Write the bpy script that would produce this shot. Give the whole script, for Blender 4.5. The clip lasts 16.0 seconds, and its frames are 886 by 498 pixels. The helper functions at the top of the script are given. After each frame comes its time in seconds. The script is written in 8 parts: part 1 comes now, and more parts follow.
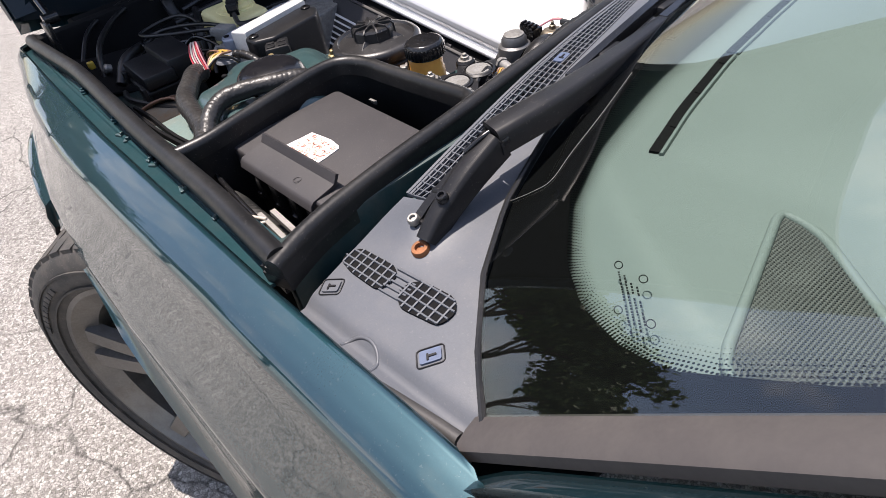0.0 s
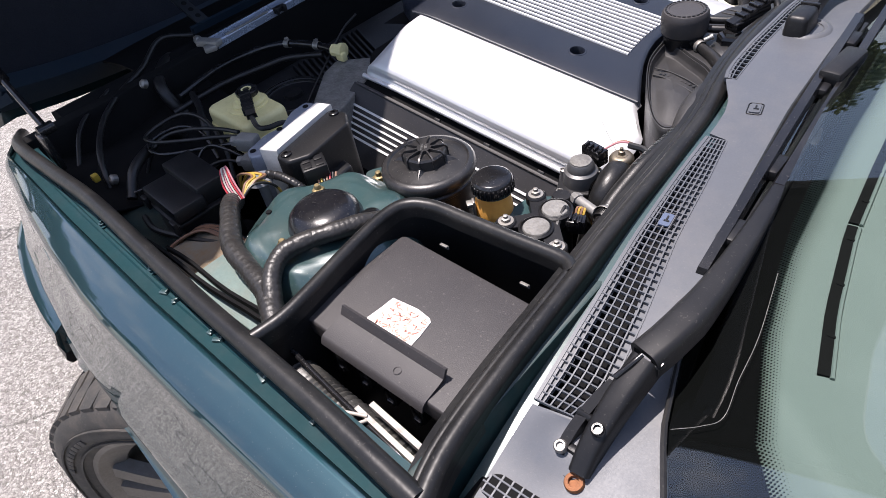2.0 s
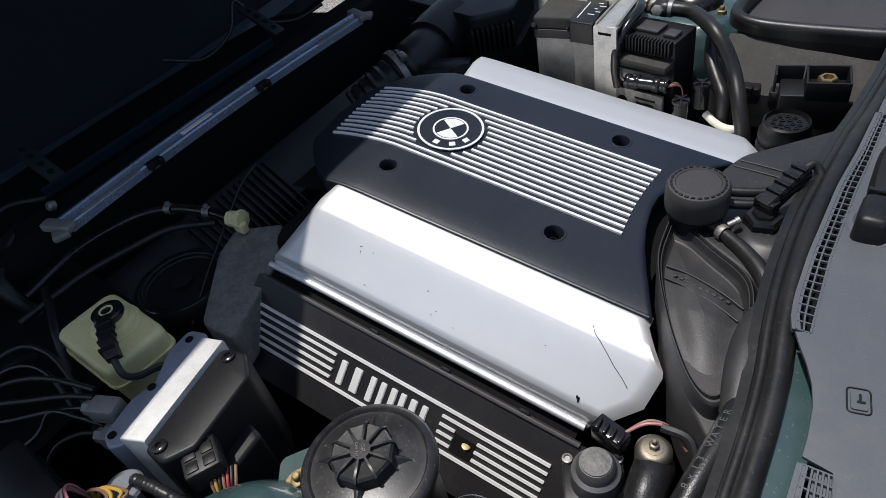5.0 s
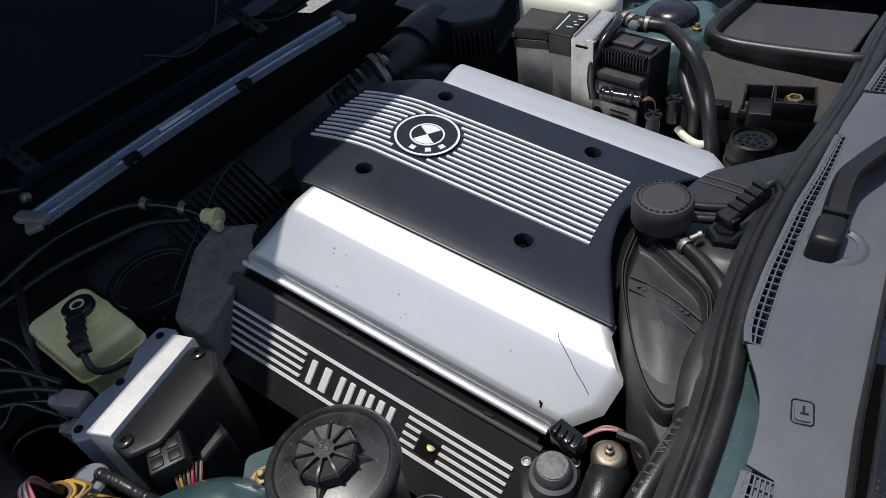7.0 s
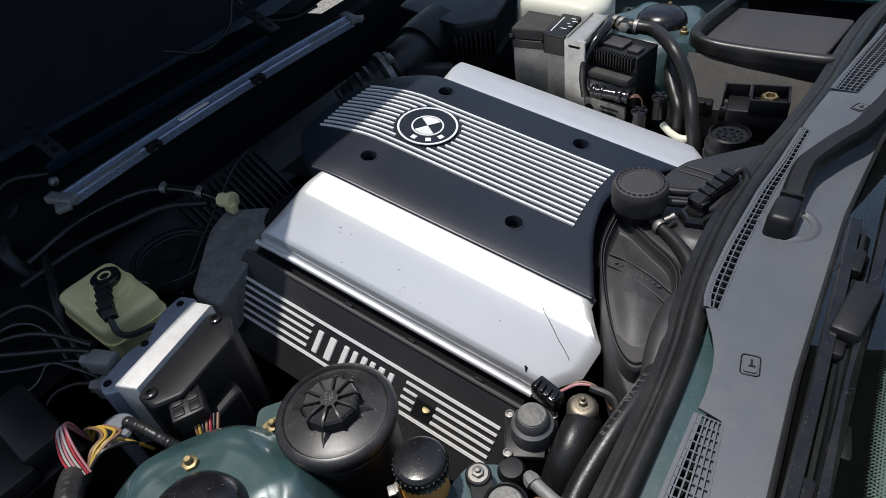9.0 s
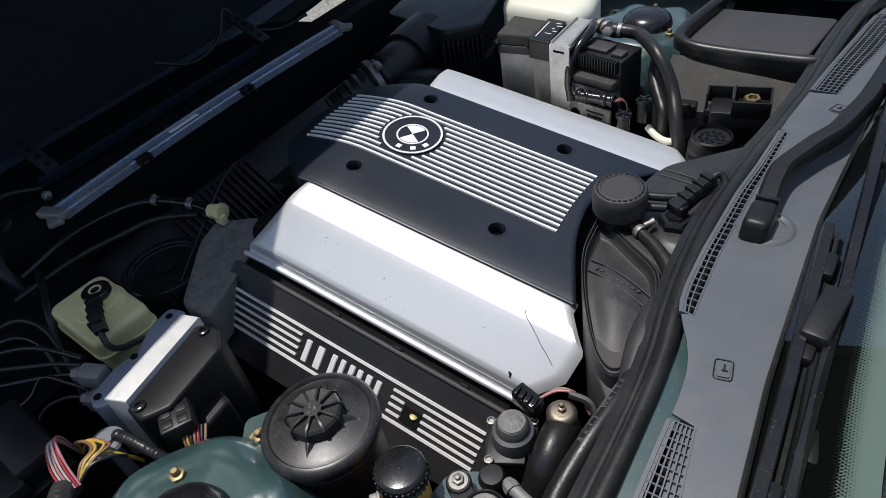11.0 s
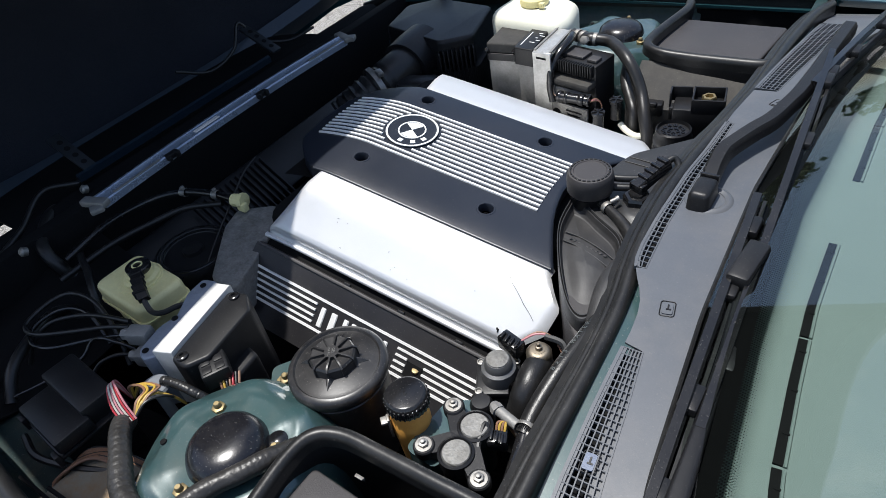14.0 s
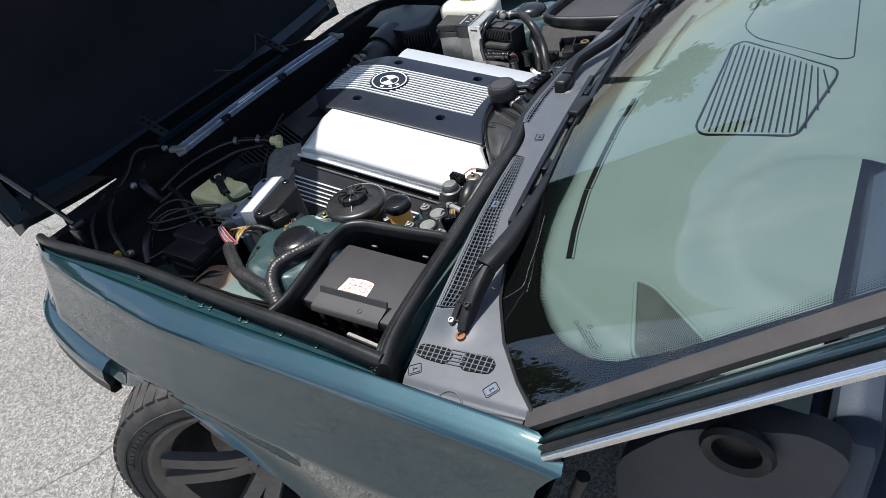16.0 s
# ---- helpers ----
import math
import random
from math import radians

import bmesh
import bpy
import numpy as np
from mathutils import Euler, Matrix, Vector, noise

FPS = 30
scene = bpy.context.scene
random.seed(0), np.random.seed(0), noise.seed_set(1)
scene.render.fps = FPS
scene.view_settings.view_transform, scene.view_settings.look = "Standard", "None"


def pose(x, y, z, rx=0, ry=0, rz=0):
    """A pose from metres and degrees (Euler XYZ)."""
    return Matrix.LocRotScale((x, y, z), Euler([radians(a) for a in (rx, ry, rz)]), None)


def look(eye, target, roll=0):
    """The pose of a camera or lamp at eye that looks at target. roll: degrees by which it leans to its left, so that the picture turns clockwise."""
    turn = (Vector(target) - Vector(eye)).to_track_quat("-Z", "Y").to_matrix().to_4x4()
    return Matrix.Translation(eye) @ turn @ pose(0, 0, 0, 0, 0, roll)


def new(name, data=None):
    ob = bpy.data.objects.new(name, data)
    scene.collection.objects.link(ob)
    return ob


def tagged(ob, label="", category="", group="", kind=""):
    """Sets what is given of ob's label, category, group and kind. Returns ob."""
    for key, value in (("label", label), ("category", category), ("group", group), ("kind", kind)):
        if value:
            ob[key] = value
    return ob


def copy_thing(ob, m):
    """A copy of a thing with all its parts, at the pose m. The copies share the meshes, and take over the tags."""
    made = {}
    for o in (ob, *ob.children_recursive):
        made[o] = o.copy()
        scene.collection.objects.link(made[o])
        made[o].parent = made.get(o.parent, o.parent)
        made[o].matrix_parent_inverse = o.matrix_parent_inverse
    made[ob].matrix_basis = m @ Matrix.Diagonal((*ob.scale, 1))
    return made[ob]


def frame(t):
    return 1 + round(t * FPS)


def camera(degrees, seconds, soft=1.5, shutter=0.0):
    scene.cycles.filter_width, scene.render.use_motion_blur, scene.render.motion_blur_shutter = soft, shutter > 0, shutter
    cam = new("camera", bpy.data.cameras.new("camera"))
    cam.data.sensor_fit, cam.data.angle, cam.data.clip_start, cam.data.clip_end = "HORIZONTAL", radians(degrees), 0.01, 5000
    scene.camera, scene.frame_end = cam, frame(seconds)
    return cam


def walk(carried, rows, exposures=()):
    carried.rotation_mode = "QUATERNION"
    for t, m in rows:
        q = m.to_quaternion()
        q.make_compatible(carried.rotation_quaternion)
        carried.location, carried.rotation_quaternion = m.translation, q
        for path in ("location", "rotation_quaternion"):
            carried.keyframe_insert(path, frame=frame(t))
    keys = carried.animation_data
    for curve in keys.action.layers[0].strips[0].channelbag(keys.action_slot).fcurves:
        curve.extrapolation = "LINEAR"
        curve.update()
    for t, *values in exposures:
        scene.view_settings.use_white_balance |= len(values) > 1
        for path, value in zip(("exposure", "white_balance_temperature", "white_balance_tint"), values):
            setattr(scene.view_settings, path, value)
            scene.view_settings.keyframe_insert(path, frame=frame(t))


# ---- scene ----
cam = camera(68.07, 16.0, soft=0.4)
PATH = [
    (0, (0.759, -0.8747, 1.1391), (-0.182, -0.2123, 0.177), -12.04),
    (0.5, (0.7093, -0.8436, 1.1756), (-0.1854, -0.1907, 0.164), -16.06),
    (1, (0.6352, -0.8211, 1.192), (-0.1847, -0.1066, 0.159), -14.43),
    (1.5, (0.5948, -0.8265, 1.231), (-0.2106, -0.0952, 0.1983), -13.77),
    (2, (0.5662, -0.8542, 1.2679), (-0.2856, -0.1304, 0.2676), -12.21),
    (2.5, (0.5, -0.8132, 1.2723), (-0.3748, -0.0985, 0.2855), -10.97),
    (3, (0.4504, -0.7525, 1.2911), (-0.4333, -0.0328, 0.3159), -13.1),
    (3.5, (0.4133, -0.673, 1.2799), (-0.4613, 0.0579, 0.3047), -14.13),
    (4, (0.3652, -0.5935, 1.2906), (-0.4657, 0.1818, 0.3116), -15.85),
    (4.2, (0.3439, -0.5719, 1.2905), (-0.4632, 0.2224, 0.3067), -15.92),
    (6.3, (0.3333, -0.5607, 1.2956), (-0.4001, 0.277, 0.2904), -10.85),
    (6.5, (0.3351, -0.5616, 1.2883), (-0.3968, 0.2791, 0.2845), -10.44),
    (7, (0.3509, -0.5618, 1.3016), (-0.3826, 0.2794, 0.2994), -10.53),
    (7.5, (0.35, -0.5649, 1.2963), (-0.3829, 0.2762, 0.2937), -10.77),
    (8, (0.3658, -0.5816, 1.3132), (-0.3694, 0.2609, 0.3133), -10.02),
    (8.5, (0.3888, -0.5979, 1.3253), (-0.3529, 0.2432, 0.3292), -9.93),
    (9, (0.4001, -0.6111, 1.3231), (-0.3453, 0.2292, 0.3291), -10.07),
    (11.5, (0.4222, -0.5938, 1.3342), (-0.3293, 0.2383, 0.3378), -11.82),
    (12, (0.4151, -0.5926, 1.3232), (-0.3307, 0.2394, 0.3225), -11.78),
    (12.5, (0.4198, -0.5856, 1.3328), (-0.3212, 0.2505, 0.3318), -11.43),
    (13, (0.4269, -0.5935, 1.3284), (-0.3075, 0.2457, 0.3251), -10.94),
    (13.5, (0.4735, -0.6542, 1.3539), (-0.2741, 0.1883, 0.3633), -11.26),
    (14, (0.4988, -0.6966, 1.3795), (-0.2568, 0.1592, 0.4066), -11.51),
    (14.5, (0.523, -0.7051, 1.3854), (-0.242, 0.1798, 0.4464), -11.63),
    (15, (0.5921, -0.7595, 1.4224), (-0.1776, 0.1278, 0.4896), -14.6),
    (15.5, (0.7262, -0.93, 1.465), (-0.045, -0.0402, 0.5357), -17.12),
    (16, (0.8502, -1.1572, 1.4748), (0.0923, -0.2444, 0.557), -15.66),
]
walk(cam, [(t, look(eye, target, roll)) for t, eye, target, roll in PATH], [(0.0, 1.10, 6950, 17), (1.0, 1.15, 6700, 18), (1.5, 1.10, 6700, 18), (2.5, 0.86, 6700, 19), (3.5, 0.54, 6600, 14), (4.1, 0.29, 6500, 11), (6.4, 0.02, 6500, 11), (9.2, 0.08, 6500, 10), (12.5, 0.20, 6500, 10), (14.0, 0.62, 6400, 9), (16.0, 0.66, 6400, 9)])

# world, sun and sky
SUN_EL, SUN_AZ = 77.3, 193.0          # degrees up; bearing of the sun from +x, counter-clockwise
world = bpy.data.worlds.new("sky")
scene.world = world
world.use_nodes = True
wn, wl = world.node_tree.nodes, world.node_tree.links
sky = wn.new("ShaderNodeTexSky")
sky.sky_type = "NISHITA"
sky.sun_disc = False
sky.sun_elevation = radians(SUN_EL)
sky.sun_rotation = radians(90 - SUN_AZ)
sky.dust_density = 1.2
wn["Background"].inputs["Strength"].default_value = 0.115
# broken white clouds over the clear sky
tc = wn.new("ShaderNodeTexCoord")
cl = wn.new("ShaderNodeTexNoise")
cl.inputs["Scale"].default_value, cl.inputs["Detail"].default_value, cl.inputs["Roughness"].default_value = 2.3, 8.0, 0.62
wl.new(tc.outputs["Generated"], cl.inputs["Vector"])
cr = wn.new("ShaderNodeMapRange")
cr.inputs["From Min"].default_value, cr.inputs["From Max"].default_value = 0.55, 0.72
wl.new(cl.outputs["Fac"], cr.inputs["Value"])
cm = wn.new("ShaderNodeMix")
cm.data_type = "RGBA"
cm.inputs["B"].default_value = (7.5, 7.7, 8.0, 1)
wl.new(cr.outputs[0], cm.inputs["Factor"])
wl.new(sky.outputs[0], cm.inputs["A"])
wl.new(cm.outputs["Result"], wn["Background"].inputs["Color"])
sun = new("sun", bpy.data.lights.new("sun", "SUN"))
sun.data.energy, sun.data.angle, sun.data.color = 3.7, radians(0.55), (1.0, 0.968, 0.925)
sd = Vector((math.cos(radians(SUN_AZ)) * math.cos(radians(SUN_EL)), math.sin(radians(SUN_AZ)) * math.cos(radians(SUN_EL)), math.sin(radians(SUN_EL))))
sun.matrix_world = look(tuple(sd * 20), (0, 0, 0))

# materials
def mat(name, c1, c2=None, rough=0.5, metal=0.0, big=6.0, fine=180.0, bump=0.15, bump_scale=None, rough_var=0.12, coat=0.0,
        dust=0.0, dust_col=(0.15, 0.138, 0.12), dist=0.001, ior=1.5, spec=0.5, specks=0.0):
    """A surface with stains at one scale, grain at another, fine relief and a film of dust."""
    m = bpy.data.materials.new(name)
    m.use_nodes = True
    n, l = m.node_tree.nodes, m.node_tree.links
    b = n["Principled BSDF"]
    co = n.new("ShaderNodeTexCoord")
    c2 = c2 or tuple(x * 0.75 for x in c1)
    def tex(scale, detail=4.0, r=0.6):
        t = n.new("ShaderNodeTexNoise")
        t.inputs["Scale"].default_value, t.inputs["Detail"].default_value, t.inputs["Roughness"].default_value = scale, detail, r
        l.new(co.outputs["Object"], t.inputs["Vector"])
        return t
    nb, nf = tex(big), tex(fine, 3.0)
    add = n.new("ShaderNodeMath"); add.operation = "MULTIPLY_ADD"
    l.new(nf.outputs["Fac"], add.inputs[0]); add.inputs[1].default_value = 0.45
    l.new(nb.outputs["Fac"], add.inputs[2])
    ramp = n.new("ShaderNodeMapRange")
    ramp.inputs["From Min"].default_value, ramp.inputs["From Max"].default_value = 0.5, 0.95
    l.new(add.outputs[0], ramp.inputs["Value"])
    mix = n.new("ShaderNodeMix"); mix.data_type = "RGBA"
    mix.inputs["A"].default_value, mix.inputs["B"].default_value = (*c1, 1), (*c2, 1)
    l.new(ramp.outputs[0], mix.inputs["Factor"])
    col = mix.outputs["Result"]
    if dust:
        nd = tex(big * 2.7, 6.0, 0.7)
        dr = n.new("ShaderNodeMapRange")
        dr.inputs["From Min"].default_value, dr.inputs["From Max"].default_value = 0.45, 0.8
        dr.inputs["To Max"].default_value = dust
        l.new(nd.outputs["Fac"], dr.inputs["Value"])
        mx = n.new("ShaderNodeMix"); mx.data_type = "RGBA"
        l.new(dr.outputs[0], mx.inputs["Factor"]); l.new(col, mx.inputs["A"])
        mx.inputs["B"].default_value = (*dust_col, 1)
        col = mx.outputs["Result"]
    if specks:
        ns = tex(420.0, 2.0, 0.5)
        sr = n.new("ShaderNodeMapRange")
        sr.inputs["From Min"].default_value, sr.inputs["From Max"].default_value = 0.66, 0.72
        sr.inputs["To Max"].default_value = specks
        l.new(ns.outputs["Fac"], sr.inputs["Value"])
        sx = n.new("ShaderNodeMix"); sx.data_type = "RGBA"
        l.new(sr.outputs[0], sx.inputs["Factor"]); l.new(col, sx.inputs["A"])
        sx.inputs["B"].default_value = (0.30, 0.28, 0.25, 1)
        col = sx.outputs["Result"]
    l.new(col, b.inputs["Base Color"])
    rr = n.new("ShaderNodeMapRange")
    rr.inputs["To Min"].default_value, rr.inputs["To Max"].default_value = max(0.02, rough - rough_var), min(1, rough + rough_var)
    l.new(add.outputs[0], rr.inputs["Value"])
    l.new(rr.outputs[0], b.inputs["Roughness"])
    b.inputs["Metallic"].default_value, b.inputs["IOR"].default_value = metal, ior
    b.inputs["Coat Weight"].default_value, b.inputs["Coat Roughness"].default_value = coat, 0.03
    if bump:
        bt = tex(bump_scale or fine * 2, 2.0)
        bp = n.new("ShaderNodeBump")
        bp.inputs["Strength"].default_value, bp.inputs["Distance"].default_value = bump, dist
        l.new(bt.outputs["Fac"], bp.inputs["Height"])
        l.new(bp.outputs[0], b.inputs["Normal"])
    b.inputs["Specular IOR Level"].default_value = spec
    return m


TEAL = mat("teal_metallic_paint", (0.010, 0.045, 0.056), (0.008, 0.037, 0.047), 0.48, 0.85, 3, 900, 0.0, rough_var=0.04, coat=1.0, spec=0.3, dust=0.10, dust_col=(0.10, 0.095, 0.085), specks=0.08)
TEAL.node_tree.nodes["Principled BSDF"].inputs["Coat IOR"].default_value = 1.85
TEAL_IN = mat("inner_body_paint", (0.034, 0.074, 0.075), (0.025, 0.058, 0.060), 0.30, 0.1, 9, 140, 0.05, coat=0.9, spec=0.5, dust=0.22, dust_col=(0.16, 0.15, 0.12), specks=0.25)
TEAL_SOFT = mat("teal_flange_paint", (0.010, 0.046, 0.054), (0.007, 0.035, 0.042), 0.45, 0.1, 12, 200, 0.05, coat=0.5, spec=0.2, dust=0.2, dust_col=(0.07, 0.08, 0.08))
TEAL_DIM = mat("bay_body_paint", (0.014, 0.046, 0.048), (0.009, 0.028, 0.029), 0.4, 0.1, 7, 120, 0.05, dust=0.5, dust_col=(0.10, 0.09, 0.075))
BLACK = mat("black_plastic", (0.007, 0.007, 0.008), (0.011, 0.011, 0.012), 0.36, 0, 7, 700, 0.25, ior=1.38, dust=0.05, dist=0.0004, specks=0.10)
BLACK_GRAIN = mat("grained_black_plastic", (0.030, 0.0275, 0.0285), (0.041, 0.0375, 0.038), 0.5, 0, 6, 900, 0.35, bump_scale=1100, dust=0.09, dist=0.0006, specks=0.16)
BLACK_GLOSS = mat("glossy_black_plastic", (0.007, 0.007, 0.008), (0.011, 0.011, 0.012), 0.15, 0, 8, 400, 0.05, dust=0.10, rough_var=0.08, specks=0.12)
# the blue in this black is sky reflection put into the base colour
COVER_BLACK = mat("cover_black_plastic", (0.007, 0.010, 0.018), (0.010, 0.0135, 0.023), 0.34, 0, 5, 800, 0.3, bump_scale=1500, dust=0.04, dist=0.0004, specks=0.10)
COVER_SIDE = mat("cover_side_plastic", (0.013, 0.0125, 0.014), (0.018, 0.017, 0.0185), 0.38, 0, 5, 800, 0.3, bump_scale=1500, dust=0.08, dist=0.0004, specks=0.14)
RUBBER = mat("rubber_seal", (0.009, 0.009, 0.0095), (0.014, 0.014, 0.014), 0.32, 0, 9, 260, 0.3, bump_scale=70, ior=1.42, dust=0.10, dist=0.0012, rough_var=0.15, specks=0.12)
HOSE = mat("rubber_hose", (0.009, 0.009, 0.009), (0.017, 0.016, 0.016), 0.33, 0, 14, 300, 0.2, ior=1.45, dust=0.08, specks=0.10)
TAPE = mat("wrapped_shiny_tape", (0.020, 0.019, 0.018), (0.030, 0.028, 0.026), 0.34, 0, 40, 220, 0.40, bump_scale=110, dust=0.03, dist=0.0030, ior=1.45, specks=0.06)
GREY_COWL = mat("weathered_grey_plastic", (0.088, 0.096, 0.110), (0.070, 0.077, 0.089), 0.42, 0, 6, 500, 0.2, bump_scale=900, dust=0.55, dust_col=(0.135, 0.13, 0.128), dist=0.0004, specks=0.10)
SILVER = mat("silver_paint", (0.70, 0.705, 0.71), (0.64, 0.645, 0.65), 0.42, 0.6, 6, 1200, 0.08, dust=0.05)
STRIPE = mat("silver_stripe", (0.78, 0.78, 0.765), (0.66, 0.66, 0.645), 0.45, 0.1, 12, 500, 0.1)
ALU = mat("cast_aluminium", (0.26, 0.255, 0.24), (0.19, 0.185, 0.175), 0.55, 0.35, 30, 500, 0.4, bump_scale=300, dust=0.3)
ALU_DULL = mat("oxidised_aluminium", (0.27, 0.265, 0.25), (0.13, 0.125, 0.115), 0.6, 0.3, 40, 260, 0.7, bump_scale=180, dust=0.6, dust_col=(0.10, 0.09, 0.07), dist=0.002)
CHROME = mat("bright_trim", (0.75, 0.75, 0.76), (0.68, 0.68, 0.7), 0.12, 1.0, 5, 300, 0.03)
STEEL = mat("zinc_plated_steel", (0.36, 0.35, 0.33), (0.24, 0.225, 0.205), 0.50, 0.85, 60, 400, 0.1)
BRASS = mat("yellow_zinc_steel", (0.36, 0.28, 0.14), (0.24, 0.19, 0.11), 0.45, 0.9, 60, 400, 0.1)
RUST = mat("rusty_nut", (0.30, 0.12, 0.05), (0.20, 0.09, 0.045), 0.55, 0.5, 120, 700, 0.5)
CREAM = mat("yellowed_white_plastic", (0.78, 0.70, 0.36), (0.68, 0.60, 0.28), 0.42, 0, 14, 300, 0.1, dust=0.15, dust_col=(0.25, 0.22, 0.14))
CREAM_PALE = mat("pale_tank_plastic", (0.72, 0.71, 0.60), (0.66, 0.64, 0.52), 0.42, 0, 10, 300, 0.1)
POTBLACK = mat("dusty_pot_plastic", (0.013, 0.0125, 0.013), (0.020, 0.0195, 0.020), 0.29, 0, 18, 300, 0.10, dust=0.20, dust_col=(0.16, 0.15, 0.14), dist=0.0006, specks=0.30)
SEATED = mat("dusty_duct_plastic", (0.042, 0.042, 0.040), (0.065, 0.063, 0.059), 0.36, 0, 14, 300, 0.2, dust=0.45, dust_col=(0.14, 0.13, 0.11), specks=0.30)
DUCTGREY = mat("dusty_grey_duct", (0.036, 0.035, 0.033), (0.052, 0.049, 0.045), 0.68, 0, 14, 300, 0.2, dust=0.30, dust_col=(0.14, 0.13, 0.11), specks=0.20, spec=0.25)
APRON = mat("grimy_apron_paint", (0.016, 0.036, 0.036), (0.010, 0.024, 0.024), 0.4, 0.1, 9, 140, 0.05, coat=0.3, dust=0.7, dust_col=(0.11, 0.09, 0.06), specks=0.30)
AMBER = mat("amber_fluid_plastic", (0.80, 0.40, 0.09), (0.66, 0.30, 0.07), 0.28, 0, 20, 200, 0.06)
PAPER = mat("paper_sticker", (0.78, 0.72, 0.68), (0.70, 0.62, 0.57), 0.75, 0, 60, 300, 0.15)
RED_INK = mat("red_ink", (0.62, 0.20, 0.15), (0.70, 0.36, 0.29), 0.7, 0, 90, 400, 0.0)
TYRE = mat("tyre_rubber", (0.026, 0.025, 0.024), (0.045, 0.042, 0.038), 0.72, 0, 12, 300, 0.3, dust=0.6, dust_col=(0.125, 0.105, 0.085), specks=0.2)
RIM = mat("grey_alloy", (0.19, 0.185, 0.175), (0.13, 0.126, 0.12), 0.4, 0.7, 10, 300, 0.1, dust=0.6, dust_col=(0.10, 0.08, 0.062), specks=0.15)
# near-black for shade in voids and gaps, and for small black parts
DARK = mat("black_and_shade", (0.005, 0.005, 0.006), (0.009, 0.009, 0.009), 0.8, 0, 9, 100, 0.2, spec=0.12)
PAD = mat("hood_insulation", (0.015, 0.017, 0.023), (0.021, 0.023, 0.030), 0.95, 0, 5, 160, 0.6, ior=1.2, dist=0.003)
HOODPAINT = mat("hood_underside_paint", (0.008, 0.02, 0.034), (0.006, 0.015, 0.026), 0.3, 0.2, 5, 300, 0.05, coat=0.5, dust=0.2, dust_col=(0.05, 0.05, 0.05))
DASH = mat("dashboard_vinyl", (0.150, 0.186, 0.172), (0.122, 0.154, 0.142), 0.6, 0, 4, 600, 0.4, bump_scale=900, dist=0.0006)
DASH_DARK = mat("dash_slot", (0.005, 0.005, 0.005), (0.008, 0.008, 0.008), 0.8, spec=0.1)
MESH_GREY = mat("speaker_cloth", (0.10, 0.11, 0.10), (0.07, 0.077, 0.07), 0.8, 0, 30, 900, 0.8, bump_scale=1100)
SEATBLUE = mat("dark_leather", (0.035, 0.05, 0.075), (0.025, 0.035, 0.055), 0.5, 0, 5, 200, 0.2)
FRIT = mat("black_glass_enamel", (0.004, 0.004, 0.004), (0.005, 0.005, 0.005), 0.9, 0, 6, 300, 0.0, ior=1.02)
W_RED = mat("red_wire", (0.40, 0.03, 0.04), rough=0.4, bump=0)
W_WHITE = mat("white_wire", (0.46, 0.42, 0.37), rough=0.4, bump=0)
W_PINK = mat("pink_wire", (0.48, 0.20, 0.22), rough=0.4, bump=0)
W_YELLOW = mat("yellow_wire", (0.48, 0.31, 0.05), rough=0.4, bump=0)
W_BROWN = mat("brown_wire", (0.17, 0.085, 0.045), (0.24, 0.13, 0.08), rough=0.45, bump=0, dust=0.2)
W_BLACK = mat("black_wire", (0.012, 0.012, 0.012), rough=0.4, bump=0)
BLUECLIP = mat("blue_grey_clip", (0.09, 0.12, 0.19), (0.06, 0.08, 0.13), 0.35, 0, 40, 300, 0.1)


